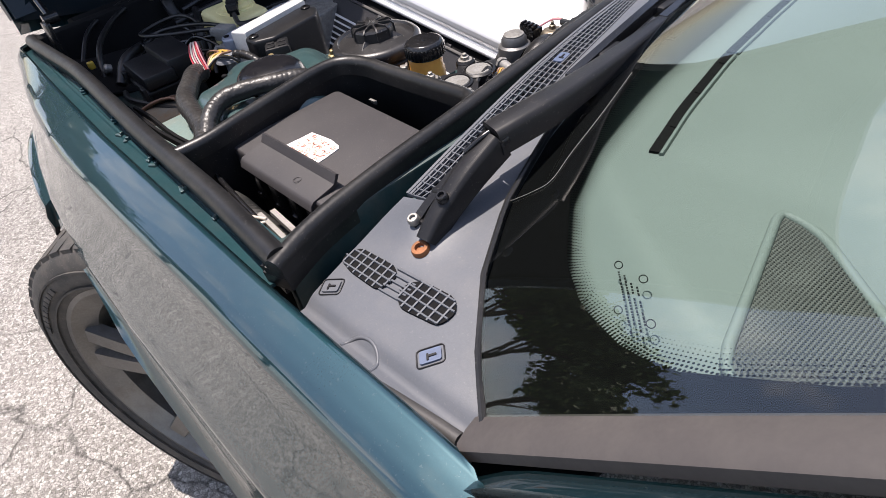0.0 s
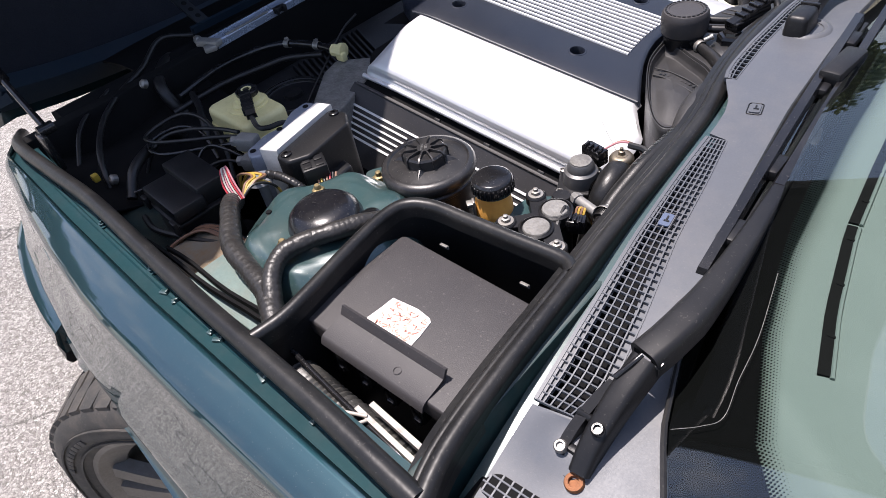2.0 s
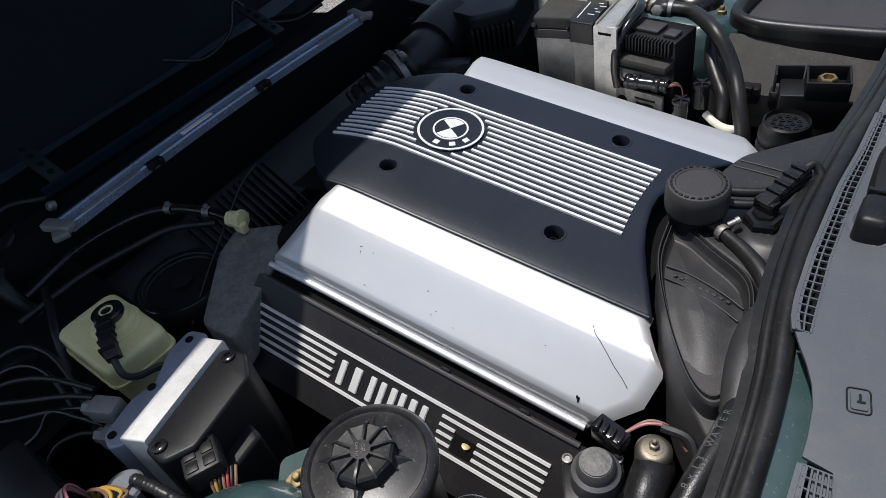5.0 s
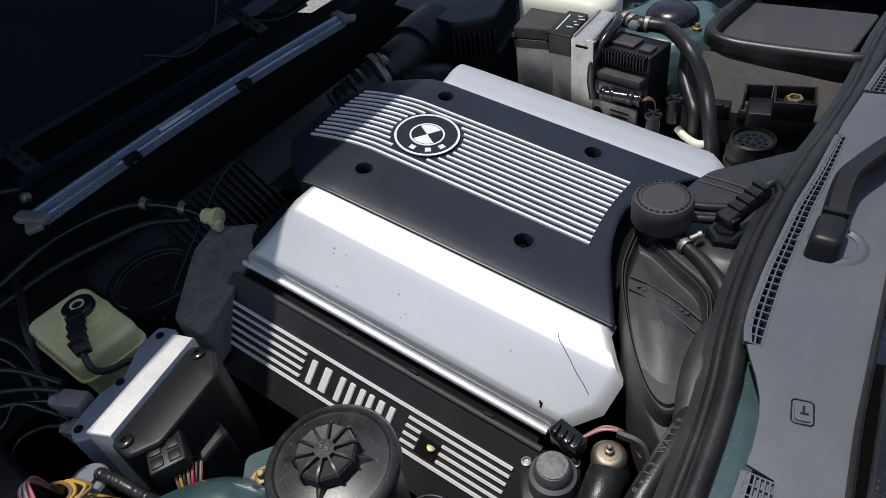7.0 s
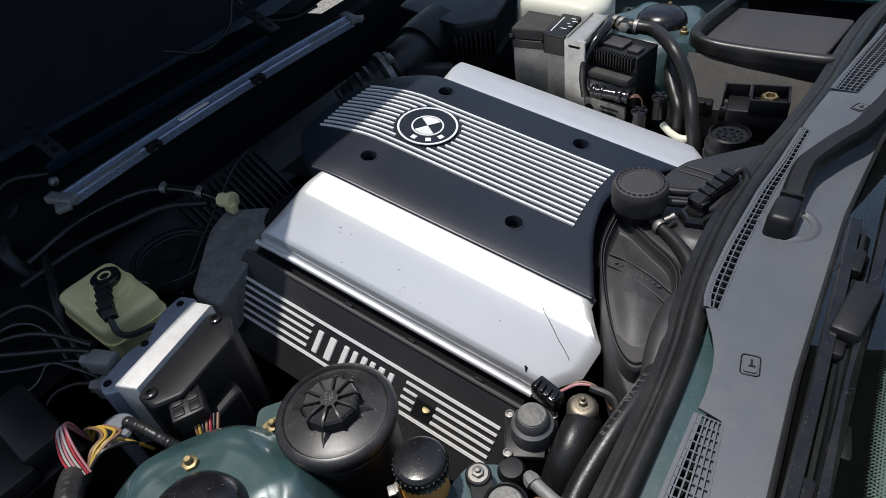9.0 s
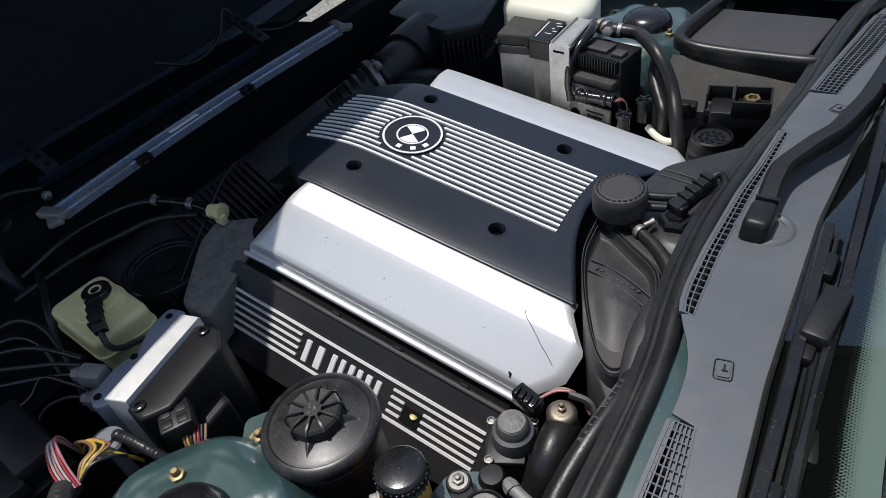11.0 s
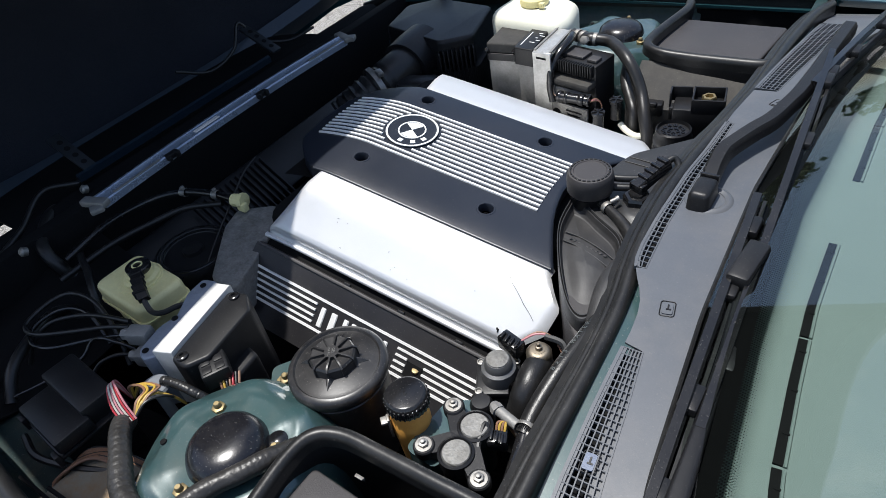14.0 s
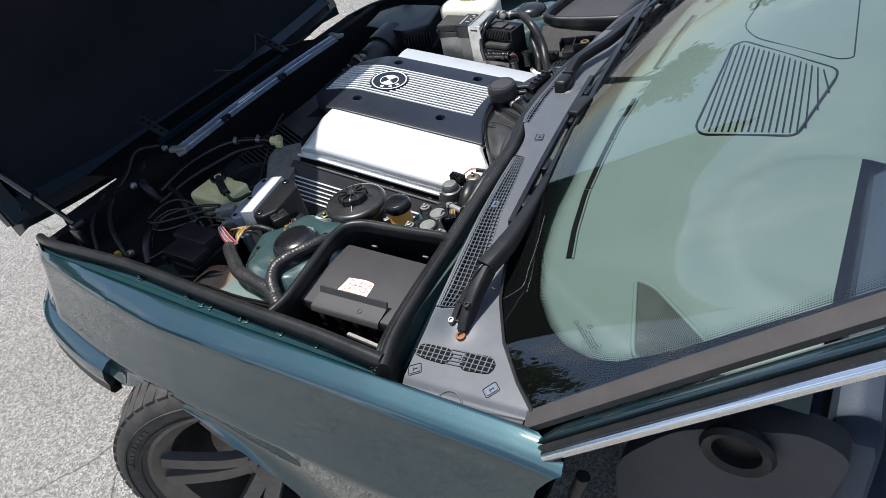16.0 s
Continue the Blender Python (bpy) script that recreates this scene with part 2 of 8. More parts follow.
def ground_material():
    m = bpy.data.materials.new("old_asphalt")
    m.use_nodes = True
    n, l = m.node_tree.nodes, m.node_tree.links
    b = n["Principled BSDF"]
    co = n.new("ShaderNodeTexCoord")
    def voro(scale, feature="F1"):
        v = n.new("ShaderNodeTexVoronoi"); v.feature = feature
        v.inputs["Scale"].default_value = scale
        l.new(co.outputs["Object"], v.inputs["Vector"])
        return v
    def noise_(scale, d=5):
        v = n.new("ShaderNodeTexNoise"); v.inputs["Scale"].default_value, v.inputs["Detail"].default_value = scale, d
        l.new(co.outputs["Object"], v.inputs["Vector"])
        return v
    st, edge = voro(165), voro(165, "DISTANCE_TO_EDGE")
    ramp = n.new("ShaderNodeValToRGB")
    e = ramp.color_ramp.elements
    e[0].position, e[0].color = 0.0, (0.20, 0.186, 0.166, 1)
    e[1].position, e[1].color = 1.0, (0.50, 0.475, 0.437, 1)
    sep = n.new("ShaderNodeSeparateColor")
    l.new(st.outputs["Color"], sep.inputs[0]); l.new(sep.outputs[0], ramp.inputs[0])
    er = n.new("ShaderNodeMapRange"); er.inputs["From Max"].default_value = 0.10
    er.inputs["To Min"].default_value = 0.36
    l.new(edge.outputs["Distance"], er.inputs["Value"])
    mul = n.new("ShaderNodeMix"); mul.data_type, mul.blend_type = "RGBA", "MULTIPLY"
    mul.inputs["Factor"].default_value = 1
    l.new(ramp.outputs[0], mul.inputs["A"]); l.new(er.outputs[0], mul.inputs["B"])
    # cracks: edges of large warped cells
    warp = noise_(3.5)
    wm = n.new("ShaderNodeMix"); wm.data_type = "RGBA"; wm.inputs["Factor"].default_value = 0.22
    l.new(co.outputs["Object"], wm.inputs["A"]); l.new(warp.outputs["Color"], wm.inputs["B"])
    cr = n.new("ShaderNodeTexVoronoi"); cr.feature = "DISTANCE_TO_EDGE"; cr.inputs["Scale"].default_value = 2.4
    l.new(wm.outputs["Result"], cr.inputs["Vector"])
    cm = n.new("ShaderNodeMapRange"); cm.inputs["From Max"].default_value = 0.012; cm.inputs["To Min"].default_value = 0.35
    l.new(cr.outputs["Distance"], cm.inputs["Value"])
    gate = noise_(1.3, 2)
    gm = n.new("ShaderNodeMapRange"); gm.inputs["From Min"].default_value, gm.inputs["From Max"].default_value = 0.46, 0.54
    l.new(gate.outputs["Fac"], gm.inputs["Value"])
    mx = n.new("ShaderNodeMath"); mx.operation = "MAXIMUM"
    l.new(cm.outputs[0], mx.inputs[0]); l.new(gm.outputs[0], mx.inputs[1])
    mul2 = n.new("ShaderNodeMix"); mul2.data_type, mul2.blend_type = "RGBA", "MULTIPLY"; mul2.inputs["Factor"].default_value = 1
    l.new(mul.outputs["Result"], mul2.inputs["A"]); l.new(mx.outputs[0], mul2.inputs["B"])
    st2 = noise_(0.9)
    sr = n.new("ShaderNodeMapRange"); sr.inputs["From Min"].default_value, sr.inputs["From Max"].default_value = 0.3, 0.7
    sr.inputs["To Min"].default_value, sr.inputs["To Max"].default_value = 0.82, 1.08
    l.new(st2.outputs["Fac"], sr.inputs["Value"])
    mul3 = n.new("ShaderNodeMix"); mul3.data_type, mul3.blend_type = "RGBA", "MULTIPLY"; mul3.inputs["Factor"].default_value = 1
    l.new(mul2.outputs["Result"], mul3.inputs["A"]); l.new(sr.outputs[0], mul3.inputs["B"])
    l.new(mul3.outputs["Result"], b.inputs["Base Color"])
    b.inputs["Roughness"].default_value = 0.9
    bp = n.new("ShaderNodeBump"); bp.inputs["Strength"].default_value, bp.inputs["Distance"].default_value = 0.8, 0.004
    l.new(er.outputs[0], bp.inputs["Height"]); l.new(bp.outputs[0], b.inputs["Normal"])
    return m


def glass_material(name, tint, ior=1.5):
    m = bpy.data.materials.new(name)
    m.use_nodes = True
    n, l = m.node_tree.nodes, m.node_tree.links
    out = n["Material Output"]
    n.remove(n["Principled BSDF"])
    tr = n.new("ShaderNodeBsdfTransparent"); tr.inputs[0].default_value = (*tint, 1)
    gl = n.new("ShaderNodeBsdfGlossy"); gl.inputs["Roughness"].default_value = 0.0
    fr = n.new("ShaderNodeFresnel"); fr.inputs["IOR"].default_value = ior
    mx = n.new("ShaderNodeMixShader")
    l.new(fr.outputs[0], mx.inputs[0]); l.new(tr.outputs[0], mx.inputs[1]); l.new(gl.outputs[0], mx.inputs[2])
    l.new(mx.outputs[0], out.inputs[0])
    return m


GROUND = ground_material()
GLASS = glass_material("green_tinted_glass", (0.79, 0.91, 0.90), 1.9)

# builders
HOME = {}


def thing(name, at, label, category, group="", kind="", home=None):
    """An empty at the base of a thing; its parts are given in metres from home, or the world's."""
    ob = new(name)
    ob.location = at
    ob.empty_display_size = 0.02
    HOME[ob.name] = Vector(home or at)
    return tagged(ob, label, category, group, kind)


def part(name, bm, material, parent, label="", smooth=True, angle=40):
    """Links a bmesh as one mesh under a thing or a part."""
    home = HOME[parent.name]
    bmesh.ops.translate(bm, vec=-home, verts=bm.verts)
    bmesh.ops.recalc_face_normals(bm, faces=bm.faces)
    me = bpy.data.meshes.new(name)
    if smooth:
        for f in bm.faces:
            f.smooth = True
        for e in bm.edges:
            if len(e.link_faces) == 2 and e.calc_face_angle(0) > radians(angle):
                e.smooth = False
    bm.to_mesh(me)
    bm.free()
    me.materials.append(material)
    ob = new(name, me)
    ob.parent = parent
    HOME[ob.name] = home
    if label:
        tagged(ob, label)
    return ob


def B():
    return bmesh.new()


def box(bm, c, s, bevel=0.003, m=None, seg=2, taper=1.0):
    """A rounded box of size s round c, turned by m about c; taper shrinks its top."""
    g = bmesh.ops.create_cube(bm, size=1)["verts"]
    for v in g:
        k = taper if v.co.z > 0 else 1.0
        v.co = Vector((v.co.x * s[0] * k, v.co.y * s[1] * k, v.co.z * s[2]))
    if bevel:
        es = list({e for v in g for e in v.link_edges})
        r = bmesh.ops.bevel(bm, geom=es, offset=min(bevel, 0.45 * min(s)), segments=seg, affect="EDGES", profile=0.5)
        g = list({v for f in r["faces"] for v in f.verts} | {v for v in g if v.is_valid})
        seen, todo = set(g), list(g)
        while todo:
            v = todo.pop()
            for e in v.link_edges:
                o = e.other_vert(v)
                if o not in seen:
                    seen.add(o), todo.append(o)
        g = list(seen)
    mm = Matrix.Translation(c) @ (m.to_4x4() if m else Matrix())
    for v in g:
        v.co = mm @ v.co
    return g


def rot(axis, deg):
    return Matrix.Rotation(radians(deg), 3, axis)


def lathe(bm, c, prof, n=40, m=None, close=True):
    """Turns (radius, height) points round the z axis at c; m turns the axis."""
    rings = []
    mm = m or Matrix.Identity(3)
    c = Vector(c)
    for r, h in prof:
        if r < 1e-6:
            rings.append([bm.verts.new(c + mm @ Vector((0, 0, h)))])
        else:
            rings.append([bm.verts.new(c + mm @ Vector((r * math.cos(a), r * math.sin(a), h))) for a in (2 * math.pi * i / n for i in range(n))])
    for a, b in zip(rings, rings[1:]):
        for i in range(n):
            j = (i + 1) % n
            if len(a) == 1 and len(b) == 1:
                continue
            if len(a) == 1:
                bm.faces.new((a[0], b[i], b[j]))
            elif len(b) == 1:
                bm.faces.new((a[i], a[j], b[0]))
            else:
                bm.faces.new((a[i], a[j], b[j], b[i]))
    if close:
        for r in (rings[0], rings[-1]):
            if len(r) > 2:
                bm.faces.new(r)


def spline(pts, per=8, closed=False):
    """Points on a smooth curve through pts."""
    p = [Vector(q) for q in pts]
    n = len(p)
    out = []
    for i in range(n if closed else n - 1):
        if closed:
            a, b, c, d = p[(i - 1) % n], p[i], p[(i + 1) % n], p[(i + 2) % n]
        else:
            b, c = p[i], p[i + 1]
            a = p[i - 1] if i else b * 2 - c
            d = p[i + 2] if i + 2 < n else c * 2 - b
        for k in range(per):
            t = k / per
            out.append(0.5 * ((2 * b) + (c - a) * t + (2 * a - 5 * b + 4 * c - d) * t * t + (3 * b - a - 3 * c + d) * t ** 3))
    if not closed:
        out.append(p[-1])
    return out


def sweep(bm, path, section, up=(0, 0, 1), closed=False, scale=None, caps=True):
    """Drags a closed section of (side, up) points along a path."""
    path = [Vector(q) for q in path]
    n, rings = len(path), []
    up = Vector(up)
    for i, q in enumerate(path):
        a = path[(i - 1) % n] if closed or i else q
        b = path[(i + 1) % n] if closed or i < n - 1 else q
        t = (b - a).normalized()
        s = t.cross(up)
        s = s.normalized() if s.length > 1e-5 else Vector((1, 0, 0))
        u = s.cross(t)
        k = scale(i / max(1, n - 1)) if scale else 1.0
        rings.append([bm.verts.new(q + s * x * k + u * y * k) for x, y in section])
    m = len(section)
    for i in range(n if closed else n - 1):
        a, b = rings[i], rings[(i + 1) % n]
        for j in range(m):
            bm.faces.new((a[j], a[(j + 1) % m], b[(j + 1) % m], b[j]))
    if caps and not closed:
        bm.faces.new(rings[0]), bm.faces.new(rings[-1])


def circle(r, n=12, ry=None):
    return [(r * math.cos(2 * math.pi * i / n), (ry or r) * math.sin(2 * math.pi * i / n)) for i in range(n)]


def tube(bm, pts, r, per=8, n=10, closed=False, smooth=True, scale=None):
    sweep(bm, spline(pts, per, closed) if smooth else pts, circle(r, n), up=(0.13, 0.07, 0.99), closed=closed, scale=scale)


def grid(bm, fn, nu, nv):
    """A sheet of fn(u, v) for u, v in 0..1."""
    vs = [[bm.verts.new(fn(i / nu, j / nv)) for j in range(nv + 1)] for i in range(nu + 1)]
    for i in range(nu):
        for j in range(nv):
            bm.faces.new((vs[i][j], vs[i + 1][j], vs[i + 1][j + 1], vs[i][j + 1]))
    return vs


def thicken(bm, t):
    bmesh.ops.recalc_face_normals(bm, faces=bm.faces)
    bmesh.ops.solidify(bm, geom=list(bm.faces), thickness=t)


def plate(bm, outline, z0, z1, holes=(), fn=None, bevel=0.0):
    """A flat piece with an outline of (x, y), from z0 to z1, its top edge rounded by bevel, with holes through it; fn moves its points."""
    cx, cy = sum(p[0] for p in outline) / len(outline), sum(p[1] for p in outline) / len(outline)
    def inset(d):
        out = []
        for x, y in outline:
            k = math.hypot(x - cx, y - cy) or 1
            out.append((x + (cx - x) / k * d, y + (cy - y) / k * d))
        return out
    levels = [(0.0, z0), (0.0, z1 - bevel), (bevel * 0.08, z1 - bevel * 0.6), (bevel * 0.3, z1 - bevel * 0.3), (bevel * 0.6, z1 - bevel * 0.08), (bevel, z1)] if bevel else [(0.0, z0), (0.0, z1)]
    rings = [[bm.verts.new((x, y, z)) for x, y in inset(d)] for d, z in levels]
    n = len(outline)
    for a, b in zip(rings, rings[1:]):
        for i in range(n):
            bm.faces.new((a[i], a[(i + 1) % n], b[(i + 1) % n], b[i]))
    vs = [v for r in rings for v in r]
    for ring in (rings[0], rings[-1]):
        es = [bm.edges.get((ring[i], ring[(i + 1) % n])) for i in range(n)]
        bmesh.ops.triangle_fill(bm, edges=es, use_beauty=True)
    if fn:
        for v in vs:
            v.co = fn(v.co)
    return vs


def round_poly(pts, r, seg=4):
    """Rounds the corners of an outline."""
    out, n = [], len(pts)
    for i in range(n):
        p, a, b = Vector(pts[i]).to_2d(), Vector(pts[i - 1]).to_2d(), Vector(pts[(i + 1) % n]).to_2d()
        da, db = (a - p), (b - p)
        k = min(r, da.length * 0.45, db.length * 0.45)
        s, e = p + da.normalized() * k, p + db.normalized() * k
        for j in range(seg + 1):
            t = j / seg
            q = s * (1 - t) ** 2 + p * 2 * t * (1 - t) + e * t * t
            out.append((q.x, q.y))
    return out


def lerp_table(x, table):
    xs, ys = [a for a, _ in table], [b for _, b in table]
    return float(np.interp(x, xs, ys))


def bolt(bm, c, r=0.006, h=0.006, m=None, washer=1.7):
    """A hex nut on a washer with a stud."""
    lathe(bm, c, [(r * washer, 0), (r * washer, h * 0.25), (r * 1.05, h * 0.3)], 20, m)
    lathe(bm, c, [(r, h * 0.25), (r, h), (r * 0.75, h * 1.12)], 6, m)
    lathe(bm, c, [(r * 0.5, h), (r * 0.5, h * 1.7), (r * 0.35, h * 1.8)], 10, m)


def words(text, size, m, material, parent, name="print", depth=0.0003):
    """Raised writing in the built-in font; m places it."""
    cu = bpy.data.curves.new(name, "FONT")
    cu.body, cu.size, cu.extrude, cu.align_x, cu.align_y = text, size, depth, "CENTER", "CENTER"
    tmp = bpy.data.objects.new(name, cu)
    scene.collection.objects.link(tmp)
    bpy.context.view_layer.update()
    me = bpy.data.meshes.new_from_object(tmp)
    bpy.data.objects.remove(tmp)
    me.transform(Matrix.Translation(-HOME[parent.name]) @ m)
    me.materials.append(material)
    ob = new(name, me)
    ob.parent = parent
    HOME[ob.name] = HOME[parent.name]
    return ob

# ground
GZ = 0.03
bm = B()
bmesh.ops.create_grid(bm, x_segments=8, y_segments=8, size=300)
bmesh.ops.translate(bm, vec=(0, 0, GZ), verts=bm.verts)
me = bpy.data.meshes.new("ground")
bm.to_mesh(me), bm.free()
me.materials.append(GROUND)
tagged(new("ground", me), "light weathered asphalt with pale aggregate and cracks", "asphalt ground", kind="structure")

# ---- the car ----
car = thing("car", (0, 0, GZ), "dark teal metallic saloon car with its hood raised", "car")
MID = -0.02      # the car's middle, across


def cowl_z(x, y):
    u = abs(y - MID)
    bump = 0.010 * math.exp(-((x - 0.407) ** 2 + (y + 0.642) ** 2) / 0.026 ** 2)
    groove = 0.0045 * math.exp(-((u - 0.727) / 0.0065) ** 2)
    return 0.872 - 0.18 * u ** 2.5 + 0.07 * (x - 0.43) * (u / 0.7) ** 2 + bump - groove


FEN_IN = [(-0.86, -0.575), (-0.80, -0.645), (-0.62, -0.712), (-0.3, -0.736), (-0.05, -0.750), (0.14, -0.756), (0.34, -0.762), (0.60, -0.764), (0.66, -0.768)]
FEN_Z = [(-0.86, 0.655), (-0.83, 0.695), (-0.78, 0.732), (-0.72, 0.756), (-0.62, 0.778), (-0.3, 0.798), (0, 0.807), (0.34, 0.812), (0.56, 0.812), (0.66, 0.806)]
FEN_OUT = [(-0.86, -0.610), (-0.83, -0.678), (-0.80, -0.710), (-0.72, -0.742), (-0.60, -0.776), (-0.45, -0.803), (-0.3, -0.824), (-0.1, -0.843), (0.1, -0.849), (0.4, -0.850), (0.66, -0.848)]
FEN_REAR = [(0, 0.566), (0.08, 0.576), (0.20, 0.630), (0.28, 0.632), (0.40, 0.612), (0.55, 0.578), (1, 0.53)]
FEN_SHOULDER = [(-0.86, 0.14), (-0.6, 0.24), (-0.4, 0.42), (-0.16, 0.52), (0.0, 0.50), (0.3, 0.45), (0.66, 0.46)]
WX, WZ, WR = -0.02, 0.355, 0.325


def fender_low(x):
    d = (x + 0.115) / 0.375
    if abs(d) < 1:
        return 0.335 + 0.302 * math.sqrt(1 - d * d)
    return 0.26 if x > 0 else 0.585


def fender_point(x, v, side):
    yi, zr, yo = lerp_table(x, FEN_IN), lerp_table(x, FEN_Z), lerp_table(x, FEN_OUT)
    s = lerp_table(x, FEN_SHOULDER)
    zl = max(fender_low(x), 0.585 if x < -0.3 else 0.0)
    w, r = yo - yi, 1 - s
    prof = [(0, -0.016), (0.0, -0.002), (0.03, 0.0), (s * 0.35, -0.0030), (s * 0.7, -0.0080), (s * 0.92, -0.0125), (s + 0.03 * r, -0.0175), (s + 0.09 * r, -0.0280), (s + 0.18 * r, -0.0450), (s + 0.46 * r, -0.085),
            (s + 0.76 * r, -0.122), (s + 0.93 * r, -0.139), (1.0, -0.147)]
    k = v * (len(prof) + 5)
    zc = zr - 0.147
    if k <= len(prof) - 1:
        i = min(int(k), len(prof) - 2)
        f = k - i
        a, b = prof[i], prof[i + 1]
        y, z = yi + w * (a[0] + (b[0] - a[0]) * f), zr + a[1] + (b[1] - a[1]) * f
        z = max(z, zl + 0.0008 * (len(prof) - k))
    else:
        f = (k - len(prof) + 1) / 6
        zl = min(zl, zc - 0.003)
        z = zc + (zl - zc) * f
        y = yo + (0.012 * f - 0.026 * f ** 3) * min(1.0, (zc - zl) / 0.05)
    if side > 0:
        y = 2 * MID - y
    return Vector((x, y, z))


for side, name in ((-1, "fender"), (1, "fender")):
    bm = B()
    grid(bm, lambda u, v: fender_point(-0.86 + (0.86 + lerp_table(v, FEN_REAR)) * u, v, side), 120, 54)
    thicken(bm, -0.0012 if side < 0 else 0.0012)
    fender = part(name, bm, TEAL, car, "glossy teal metallic front fender", angle=60)
    # folded gutter beside the seal, with small studs
    bm = B()
    sgn = 1 if side < 0 else -1
    pts = [(x, (lerp_table(x, FEN_IN) + 0.020) if side < 0 else 2 * MID - lerp_table(x, FEN_IN) - 0.020, lerp_table(x, FEN_Z) - 0.014) for x in np.linspace(-0.78, 0.345, 30)]
    sweep(bm, pts, [(-0.022, -0.002), (0.022, -0.002), (0.022, 0.003), (0.015, 0.002), (0.004, 0.001), (0.002, 0.003), (-0.001, 0.003), (-0.003, 0.0005), (-0.013, 0.0005), (-0.015, 0.003), (-0.022, 0.003)])
    part("gutter", bm, TEAL_SOFT, fender, "painted gutter flange")
    if side < 0:
        for x, w, a in ((-0.062, 0.012, 20), (-0.038, 0.008, -30), (0.040, 0.007, 10), (0.056, 0.013, 35), (0.135, 0.014, -15), (0.215, 0.006, 0)):
            bm = B()
            m_ = rot("Z", a)
            y_ = lerp_table(x, FEN_IN) + 0.017
            box(bm, (x, y_, lerp_table(x, FEN_Z) - 0.0115), (w, 0.006, 0.003), 0.001, m_)
            box(bm, (x + w * 0.4, y_ + 0.002, lerp_table(x, FEN_Z) - 0.009), (0.003, 0.005, 0.005), 0.001, m_)
            part("gutter_tab", bm, TEAL_IN, fender, "pale bent metal tab")
        for x in (-0.433, -0.264, -0.111):
            bm = B()
            bolt(bm, (x, lerp_table(x, FEN_IN) + 0.026, lerp_table(x, FEN_Z) - 0.012), 0.0050, 0.004, washer=1.6)
            part("flange_bolt", bm, TEAL_SOFT, fender, "painted bolt head")
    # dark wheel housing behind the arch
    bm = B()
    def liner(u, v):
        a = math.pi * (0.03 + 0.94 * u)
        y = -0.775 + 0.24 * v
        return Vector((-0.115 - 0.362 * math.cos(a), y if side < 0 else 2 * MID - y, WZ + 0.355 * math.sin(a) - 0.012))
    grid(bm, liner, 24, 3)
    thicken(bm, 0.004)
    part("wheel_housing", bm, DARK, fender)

# front bumper with rubber strip
BUMP = [(-0.390, -0.832), (-0.46, -0.826), (-0.55, -0.812), (-0.64, -0.792), (-0.71, -0.768), (-0.775, -0.730), (-0.835, -0.66), (-0.87, -0.5), (-0.89, -0.25)]
line = [(x, y, 0) for x, y in BUMP] + [(x, 2 * MID - y, 0) for x, y in reversed(BUMP)]
bm = B()
sweep(bm, [Vector((p.x, p.y, 0.50)) for p in spline(line, 5)], [(0.06, 0.108), (0.016, 0.112), (-0.002, 0.102), (-0.009, 0.082), (-0.008, 0.060), (0.006, 0.046), (0.04, 0.03), (0.09, 0.0), (0.11, -0.04), (0.12, 0.05)])
bumper = part("front_bumper", bm, TEAL, car, "teal painted front bumper")
bm = B()
sweep(bm, [Vector((p.x, p.y, 0.548)) for p in spline(line, 5)], [(0.01, 0.012), (-0.008, 0.012), (-0.013, 0.0), (-0.008, -0.010), (0.01, -0.012)])
part("rubber_strip", bm, RUBBER, bumper, "black rubber bumper strip")

HINGE = mat("dark_hinge_steel", (0.02, 0.024, 0.03), (0.03, 0.033, 0.038), 0.45, 0.4, 20, 300, 0.2)
# raised hood, hinged at the nose
HLEN = 1.18
# side view of the hood from its foot up: steps forward and up, as the nose curves into the flat
HOOD_SIDE = [(0.0, 0.0, 0.0)]
for k in range(64):
    lean = radians(lerp_table((k + 0.5) / 64 * HLEN, [(0.0, -5), (0.10, -5), (0.40, 31), (0.70, 40), (2.0, 40)]))
    x_, z_, _ = HOOD_SIDE[-1]
    HOOD_SIDE.append((x_ + HLEN / 64 * math.sin(lean), z_ + HLEN / 64 * math.cos(lean), lean))


def hood_at(u, v, off):
    """u across -1..1, v up 0..1, off behind the face."""
    q = (max(v, 0.0) + 0.127 * min(1.0, abs(u)) ** 5 * max(v, 0.0) ** 4) * 64
    i = min(int(q), 63)
    a, b = HOOD_SIDE[i], HOOD_SIDE[i + 1]
    x, z, lean = a[0] + (b[0] - a[0]) * (q - i), a[1] + (b[1] - a[1]) * (q - i), a[2] + (b[2] - a[2]) * (q - i)
    foot = 1 - min(1.0, abs(u)) ** 2.5 * (1 - min(1.0, v))
    back = 0.035 * (1 - u * u) * min(1.0, v * 4) * (1 - 0.9 * min(1.0, v)) + off
    return Vector((-0.80 - 0.13 * foot + x - back * math.cos(lean), MID + u * (0.655 + 0.03 * v + 0.05 * v ** 4), 0.757 - 0.10 * foot + z + back * math.sin(lean)))


